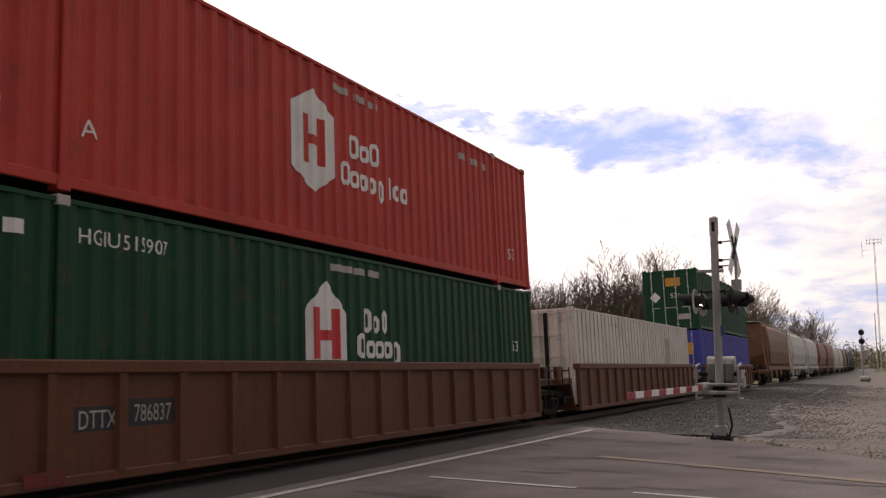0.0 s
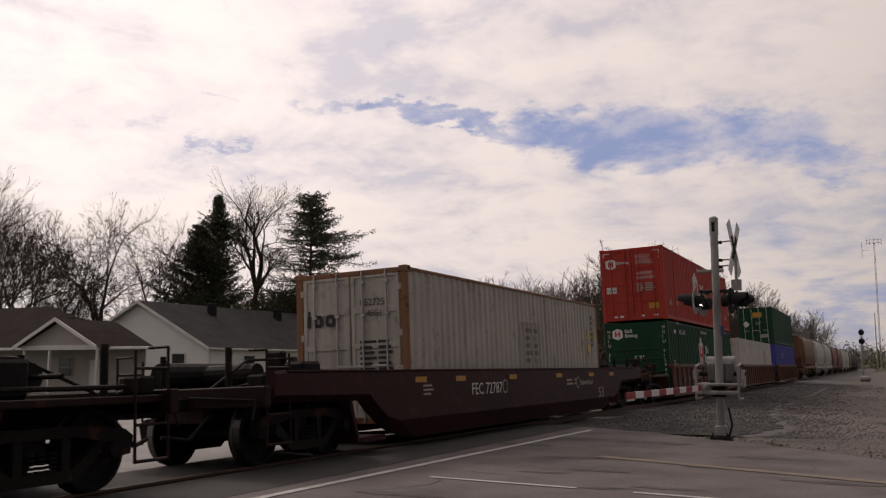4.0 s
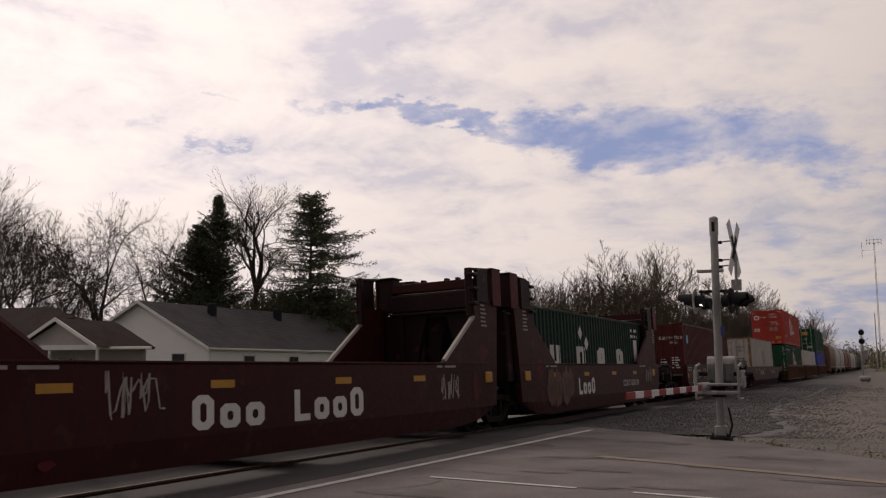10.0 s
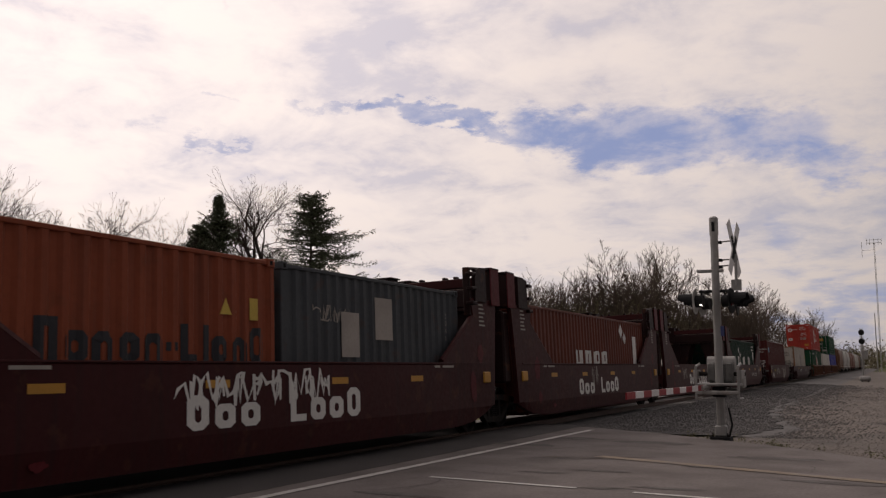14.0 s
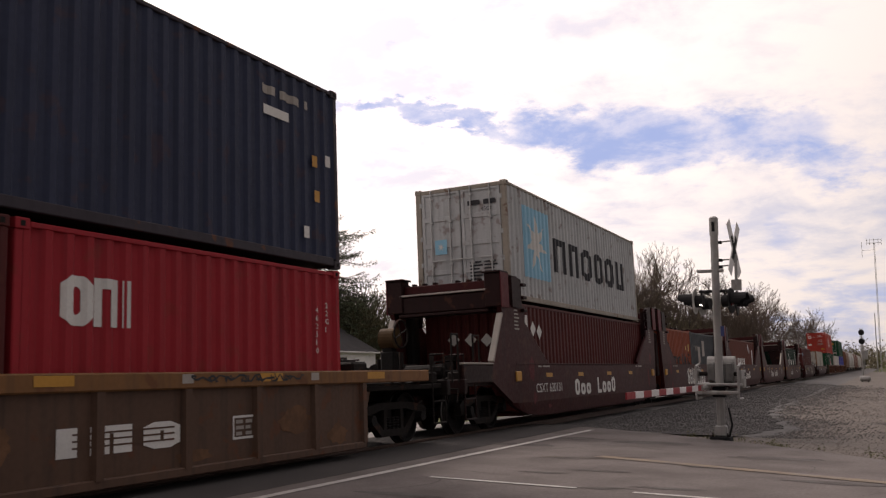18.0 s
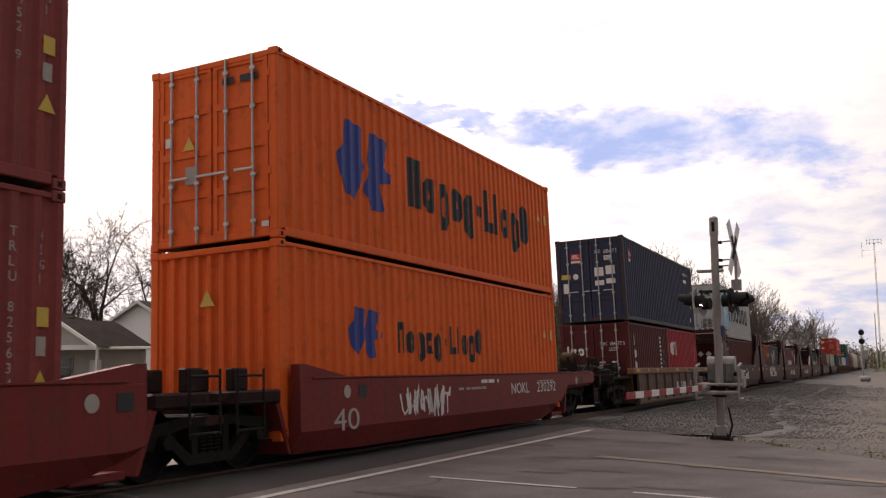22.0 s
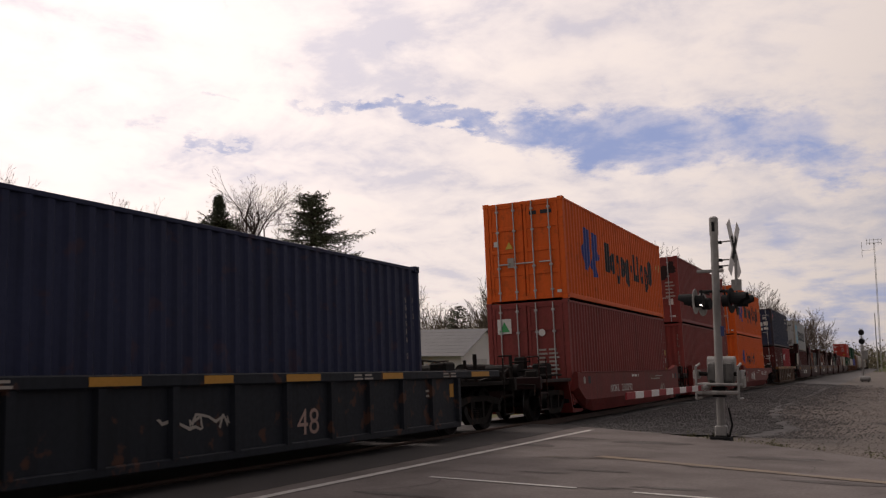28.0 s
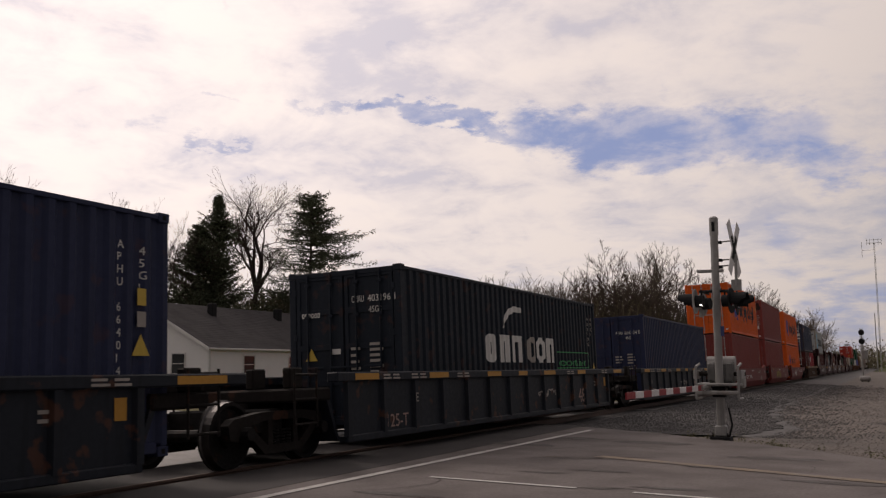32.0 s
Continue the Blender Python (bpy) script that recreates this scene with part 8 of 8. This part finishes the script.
mark_end(c_tx, fitted("184577 5", 0.13, 0.50), 0.56, 1.80, w_ink, F20)
mark_end(c_tx, fitted("22G1", 0.12, 0.26), 0.50, 1.62, w_ink, F20)
mark_end(c_tx, bars(6, 0.05, 0.05, [0.25]), 0.14, 1.22, w_ink, F20, "small_writing")
mark_end(c_tx, bars(6, 0.05, 0.05, [0.30]), 0.56, 1.22, w_ink, F20, "small_writing")
for z, p in ((1.80, "l"), (1.36, "x"), (0.96, "x")):
    mark_side(c_tx, word(p, 0.36 if p == "l" else 0.42, 0.16 if p == "l" else 0.26, 0.22), -2.34, z, w_ink, "brand_shape")
mark_side(c_tx, bars(9, 0.09, 0.07, [0.08]), 1.75, 2.1, w_ink, "small_writing")
mark_side(c_tx, bars(3, 0.10, 0.3, [0.12]), 2.15, 1.6, w_ink, "small_writing")
mark_side(c_cai, word("C", 0.54, 0.42, 0.22), -2.42, 1.52, w_ink, "brand_shape")
mark_side(c_cai, word("n", 0.54, 0.36, 0.22), -1.98, 1.52, w_ink, "brand_shape")
mark_side(c_cai, word("l", 0.54, 0.11, 0.22), -1.56, 1.52, w_ink, "brand_shape")
mark_side(c_cai, upright("462510", 0.085), 2.35, 1.9, w_ink)
mark_side(c_cai, upright("22G1", 0.085), 2.62, 1.98, w_ink)
mark_car(car_h, fitted("DTTX", 0.19, 0.70), -5.98, 0.32, w_ink, x=1.36)
mark_car(car_h, fitted("746277", 0.19, 0.90), -4.72, 0.34, w_ink, x=1.36)
mark_car(car_h, fitted("40", 0.34, 0.50), -1.60, 0.46, k_ink, x=1.36)
mark_car(car_h, word("lnC", 0.30, 1.8, 0.28), 0.15, 0.44, w_ink, "brand_shape", x=1.36)
rust_ink = material("pale orange rust bloom", (0.17, 0.085, 0.042), rough=0.9, second=(0.09, 0.045, 0.025), scale=4.0, dirt=0.9, bump=0.1)
for k, (gy, gz, gw, gh) in enumerate(((-5.75, 0.72, 0.16, 0.10), (-2.95, 0.78, 0.30, 0.12), (-2.6, 0.28, 0.42, 0.10), (-1.35, 0.30, 0.30, 0.08), (-0.5, 0.62, 0.12, 0.20), (2.2, 0.30, 0.35, 0.08), (4.3, 0.62, 0.40, 0.20), (5.4, 0.35, 0.30, 0.16), (-4.3, 0.62, 0.14, 0.06))):
    mark_car(car_h, ragged(gw, gh, 80 + k), gy, gz, rust_ink, "rust_patch", "pale orange rust patch", x=1.358)
for i in range(3):
    mark_car(car_h, quad_bm((0, 1.5, 0, 0.02)), 0.35, 0.52 + 0.07 * i, car_tan, "brand_shape", x=1.364)
mark_car(car_h, quad_bm((0, 0.46, 0, 0.03), (0, 0.46, 0.27, 0.30), (0, 0.03, 0.03, 0.27), (0.43, 0.46, 0.03, 0.27)), 2.92, 0.44, w_ink, "data_plate", x=1.36)
mark_car(car_h, bars(3, 0.045, 0.03, [0.16, 0.14]), 2.98, 0.64, w_fade, "small_writing", x=1.362)
for y, w in ((-6.6, 0.55), (-3.6, 0.4), (-0.2, 0.5), (3.4, 0.5), (6.2, 0.55)):
    mark_car(car_h, quad_bm((0, w, 0, 0.11)), y, 1.165, y_ink, "reflector", "yellow reflective tab", x=1.437)
for y in (-4.9, 1.9, 4.6):
    mark_car(car_h, quad_bm((0, 0.2, 0, 0.11)), y, 1.165, w_fade, "label_plate", x=1.437)
mark_car(car_h, scrawl(31, 2.2, 0.11, 7, 0.025), 2.1, 1.165, k_ink, "graffiti", "black scribble", x=1.439)

# orange and brown pairs on the red cars
def fan(w, h):
    """Blue folded-fan badge."""
    return outline_bm([(0.05 * w, 0.30 * h), (0.0, 0.55 * h), (0.12 * w, 0.72 * h), (0.16 * w, 1.0 * h), (0.46 * w, 0.96 * h), (0.42 * w, 0.62 * h), (0.50 * w, 0.50 * h), (0.40 * w, 0.30 * h), (0.30 * w, 0.06 * h), (0.12 * w, 0.14 * h)],
                      [(0.52 * w, 0.60 * h), (0.62 * w, 0.96 * h), (0.96 * w, 0.92 * h), (0.84 * w, 0.58 * h), (1.0 * w, 0.52 * h), (0.98 * w, 0.40 * h), (0.78 * w, 0.36 * h), (0.84 * w, 0.02 * h), (0.62 * w, 0.0), (0.46 * w, 0.22 * h), (0.56 * w, 0.48 * h)])


for c in (c_h2, c_h3):
    mark_side(c, fan(1.8, 1.45), -4.42, 0.82, n_ink, "emblem", "deep blue fan badge")
    mark_side(c, word("nxgxg-Llxgd", 0.95, 6.35, 0.25), -1.95, 1.12, k_ink, "brand_shape")
    mark_side(c, triangle(0.11), 5.2, 1.95, l_ink, "warning_label")
    mark_side(c, quad_bm((0, 0.16, 0, 0.26)), 5.62, 1.80, l_ink, "warning_label")
    mark_end(c, triangle(0.12), -0.45, 1.62, l_ink, F40, "warning_label")
    mark_end(c, quad_bm((0, 0.20, 0, 0.28)), -0.52, 0.98, w_fade, F40, "placard")
    mark_end(c, quad_bm((0, 0.12, 0, 0.15)), -0.92, 1.62, w_ink, F40, "placard")
    mark_end(c, quad_bm((0, 0.13, 0, 0.08)), 0.92, 0.18, w_ink, F40, "placard")
    mark_end(c, bars(1, 0.11, 0.1, [0.25, 0.45]), 0.2, 2.45, k_ink, F40, "small_writing")
mark_side(c_h1, fan(1.05, 0.85), -4.17, 1.18, n_ink, "emblem", "deep blue fan badge")
mark_side(c_h1, word("nxgxg-Llxgd", 0.55, 3.75, 0.25), -2.55, 1.28, k_ink, "brand_shape")
mark_side(c_h1, triangle(0.11), 5.2, 1.85, l_ink, "warning_label")
mark_side(c_h1, quad_bm((0, 0.16, 0, 0.26)), 5.62, 1.70, l_ink, "warning_label")
mark_end(c_h1, triangle(0.14), -0.10, 2.1, l_ink, F40, "warning_label")
for c, code in ((c_r1, "TRLU 825634 1"), (c_r2, "614452 9"), (c_r3, "FSCU 999416 7")):
    mark_side(c, upright(code, 0.105), 5.42, 2.35, w_fade)
    mark_side(c, upright("45G1", 0.105), 5.78, 2.35, w_fade)
    mark_side(c, quad_bm((0, 0.15, 0, 0.20)), 5.76, 1.45, l_ink, "warning_label")
    mark_side(c, triangle(0.11), 5.82, 0.90, l_ink, "warning_label")
    mark_side(c, quad_bm((0, 0.12, 0, 0.20)), 5.76, 1.15, w_fade, "label_plate")
mark_end(c_r2, quad_bm((0, 0.36, 0.06, 0.36)), -0.72, 2.05, r_ink, F40, "emblem", "red label")
mark_end(c_r2, word("lnL", 0.13, 0.28), -0.68, 2.2, w_ink, F40, "brand_shape", lift=0.007)
scorch = material("black soot on paint", (0.030, 0.014, 0.013), rough=0.9, second=(0.012, 0.010, 0.010), scale=4.0, dirt=0.9, bump=0.05)


mark_end(c_r2, ragged(0.46, 0.20, 1), 0.72, 2.30, scorch, F40, "burn_mark", "black scorch mark", lift=0.003)
mark_end(c_r2, ragged(0.30, 0.22, 2), 0.52, 2.10, scorch, F40, "burn_mark", "black scorch mark", lift=0.0045)
mark_end(c_r2, ragged(0.16, 0.24, 3), 0.95, 2.46, scorch, F40, "burn_mark", "black scorch mark", lift=0.006)
for x, z, w, h in ((0.72, 0.78, 0.2, 0.25), (-0.98, 0.62, 0.2, 0.30), (0.84, 0.24, 0.14, 0.08), (-0.95, 1.05, 0.25, 0.1)):
    mark_end(c_r2, quad_bm((0, w, 0, h)), x, z, w_ink if x > 0 else w_fade, F40, "placard")
mark_end(c_r2, bars(5, 0.06, 0.09, [0.4]), 0.62, 1.72, w_fade, F40, "small_writing")
mark_end(c_r3, quad_bm((0, 0.42, 0, 0.42)), -0.90, 2.02, w_ink, F40, "emblem", "small white square badge")
mark_end(c_r3, triangle(0.16), -0.69, 2.20, g_ink, F40, "emblem", lift=0.007)
mark_end(c_r3, disc_bm(0.10), 0.42, 2.0, w_ink, F40, "placard")
mark_end(c_r3, bars(7, 0.05, 0.06, [0.25, 0.3]), 0.3, 1.5, w_fade, F40, "small_writing")
mark_end(c_r1, upright("TRLU 825634 1", 0.10), 0.95, 2.3, w_fade, F40)
mark_car(nokl[0], fitted("NOKL", 0.24, 1.10), 0.86, 0.76, w_ink)
mark_car(nokl[0], fitted("230292", 0.24, 1.35), 2.50, 0.76, w_ink)
mark_car(nokl[0], scrawl(41, 1.9, 0.62, 7, 0.05), -4.2, 0.44, w_ink, "graffiti", "white sprayed scrawl")
mark_car(nokl[1], scrawl(42, 3.4, 0.72, 6, 0.10), -3.0, 0.34, mud, "graffiti", "olive yellow sprayed scrawl")
mark_car(nokl[2], fitted("NOKL", 0.22, 1.0), -3.4, 0.60, w_ink)
mark_car(nokl[2], fitted("230292", 0.22, 1.3), -2.1, 0.60, w_ink)
mark_car(nokl[2], scrawl(43, 1.4, 0.22, 6, 0.03), 1.6, 0.90, pink, "graffiti", "pale red scrawl")
for k, u in enumerate(nokl):
    mark_car(u, fitted("40", 0.34, 0.74), (-6.4, 3.3, 3.2)[k], 0.40, w_fade)
    mark_car(u, bars(1, 0.07, 0.05, [0.32, 0.42, 0.08]), -0.8, 1.02, w_ink, "small_writing")
    mark_car(u, bars(1, 0.05, 0.05, [0.3, 0.2, 0.5, 0.3]), 1.9 if k else -1.9, 0.90, w_fade, "small_writing")
    for y in (-6.0, 5.6):
        mark_car(u, disc_bm(0.10), y, 0.98, w_fade, "emblem")
        mark_car(u, quad_bm((0, 0.24, -0.1, 0.1)), y + 0.35, 0.98, k_ink, "placard")
    mark_car(u, quad_bm((0, 1.1, 0, 0.03)), 2.6, 1.0, w_fade, "small_writing")
    for y in (-5.0, -1.5, 2.0):
        mark_car(u, quad_bm((0, 0.4, 0, 0.08)), y, 1.06, y_ink if k == 1 else car_nokl, "reflector")

# blue cars at the tail
for k, u in enumerate(atw):
    mark_car(u, fitted("48", 0.38, 0.55), 1.95 if k == 0 else 4.5, 0.40, p_ink, x=1.36)
    mark_car(u, fitted("125-T", 0.22, 0.75), -7.2 if k == 0 else -6.08, 0.36, p_ink, x=1.36)
    if k == 0:
        mark_car(u, fitted("ATW", 0.22, 0.60), -5.95, 0.36, w_fade, x=1.36)
        mark_car(u, fitted("4744", 0.20, 0.72), -4.85, 0.38, w_fade, x=1.36)
    mark_car(u, fitted("AEC"[k], 0.16), -6.25 if k == 0 else -5.13, 0.75, w_fade, x=1.424)
    mark_car(u, scrawl(51 + k, 1.0, 0.2, 2, 0.04), -0.6 if k == 0 else 1.4, 0.60, w_fade, "graffiti", x=1.36)
    for y, w in ((-7.2, 0.75), (-4.6, 0.8), (-1.9, 0.75), (-0.1, 0.55), (1.6, 0.85), (4.3, 0.7), (7.9, 0.9)):
        mark_car(u, quad_bm((0, w, 0, 0.10)), y, 1.155, y_ink, "reflector", "yellow reflective tab", x=1.437)
    for y in (-6.3, -5.3, -3.4, 3.4, 6.6):
        mark_car(u, bars(2, 0.03, 0.025, [0.3, 0.25]), y, 1.21, w_fade, "small_writing", x=1.437)
    mark_car(u, quad_bm((0, 0.18, 0, 0.25)), 7.0, 0.78, y_ink, "placard", x=1.36)
    mark_car(u, bars(2, 0.04, 0.05, [0.3]), 6.0, 0.9, w_fade, "small_writing", x=1.36)
mark_end(c_b1, fitted("APHU", 0.13, 0.26), 0.18, 2.20, w_ink, F40)
mark_end(c_b1, fitted("666534 0", 0.13, 0.56), 0.52, 2.20, w_ink, F40)
mark_end(c_b1, fitted("45G1", 0.12, 0.24), 0.54, 2.02, w_ink, F40)
mark_end(c_b1, bars(6, 0.05, 0.05, [0.30]), 0.56, 1.45, w_fade, F40, "small_writing")
mark_end(c_b1, bars(3, 0.05, 0.05, [0.28]), 0.12, 1.38, w_fade, F40, "small_writing")
mark_side(c_b1, upright("666534 0", 0.10), 5.55, 2.2, w_fade)
mark_side(c_b1, upright("45G1", 0.10), 5.8, 2.2, w_fade)
mark_side(c_cm, word("Cnn", 0.62, 2.15, 0.24), -2.26, 1.13, w_ink, "brand_shape")
mark_side(c_cm, word("C", 0.62, 0.56, 0.2), 0.32, 1.13, w_fade, "brand_shape")
mark_side(c_cm, word("Cn", 0.62, 1.35, 0.24), 0.94, 1.13, w_ink, "brand_shape")
mark_side(c_cm, outline_bm([(0, 0), (0.10, 0.02), (0.35, 0.28), (0.75, 0.40), (1.26, 0.40), (1.26, 0.52), (0.75, 0.54), (0.30, 0.42)]), -1.26, 1.90, w_ink, "emblem", "white swoosh")
mark_side(c_cm, quad_bm((0, 2.75, 0, 0.025), (0, 2.75, 0.42, 0.445), (0, 0.025, 0.025, 0.42), (2.725, 2.75, 0.025, 0.42)), 2.48, 0.98, g_ink, "label_frame", "green outlined box")
mark_side(c_cm, fitted("eco container", 0.22, 2.35), 2.62, 1.05, g_ink)
mark_side(c_cm, upright("403196 1", 0.10), 5.35, 2.35, w_fade)
mark_side(c_cm, upright("45G1", 0.10), 5.65, 2.35, w_fade)
mark_side(c_cm, triangle(0.10), 5.72, 1.05, l_ink, "warning_label")
mark_end(c_cm, fitted("CMAU", 0.13, 0.26), 0.18, 2.25, w_ink, F40)
mark_end(c_cm, fitted("403196 1", 0.13, 0.58), 0.52, 2.25, w_ink, F40)
mark_end(c_cm, fitted("45G1", 0.12, 0.26), 0.54, 2.05, w_ink, F40)
mark_end(c_cm, word("CCCCCC", 0.09, 0.4), -0.92, 2.02, w_ink, F40, "brand_shape")
mark_end(c_cm, triangle(0.13), -0.72, 1.32, l_ink, F40, "warning_label")
mark_end(c_cm, quad_bm((0, 0.22, 0, 0.10)), -0.30, 1.32, w_ink, F40, "placard")
mark_end(c_cm, bars(7, 0.05, 0.05, [0.28]), 0.54, 1.45, w_fade, F40, "small_writing")
mark_end(c_cm, bars(4, 0.05, 0.07, [0.2]), 0.14, 1.38, w_fade, F40, "small_writing")
mark_side(c_b2, upright("APHU 664014 0", 0.10), 5.30, 2.40, w_ink)
mark_side(c_b2, upright("45G1", 0.10), 5.64, 2.35, w_ink)
mark_side(c_b2, triangle(0.14), 5.64, 1.28, l_ink, "warning_label")
mark_side(c_b2, quad_bm((0, 0.14, 0, 0.20)), 5.58, 1.75, l_ink, "warning_label")
mark_side(c_b2, quad_bm((0, 0.14, 0, 0.18)), 5.58, 1.50, w_fade, "label_plate")


def motions():
    times = [0, 2, 4, 6, 8, 10, 12, 14, 16, 18, 20, 22, 24, 26, 28, 30, 32]
    for ob, y, z in TRAIN:
        walk(ob, [(t, on_track(y + run(t), z)) for t in times])
    # wheels turn as they roll; those far down the line rest until they come near
    start = {ob: y for ob, y, z in TRAIN}
    for ws, dy in WHEELS:
        y0 = start[ws.parent] + dy
        at0 = ws.matrix_basis.copy()
        rows = [(0.0, at0)]
        t, turned = 2 / 30, 0.0
        while t < 31.95:
            gone = (run(t) - run(rows[-1][0])) / 0.457
            if -8 < y0 + run(t) < 42:
                turned += gone
                rows.append((t, at0 @ Matrix.Rotation(-turned, 4, "X")))
                t += 2 / 30
            else:
                t += 2 / 30
                if y0 + run(t) > -8 and y0 + run(t - 2 / 30) <= -8:
                    rows.append((t - 2 / 30, rows[-1][1]))
        rows.append((32.0, rows[-1][1]))
        walk(ws, rows)


motions()
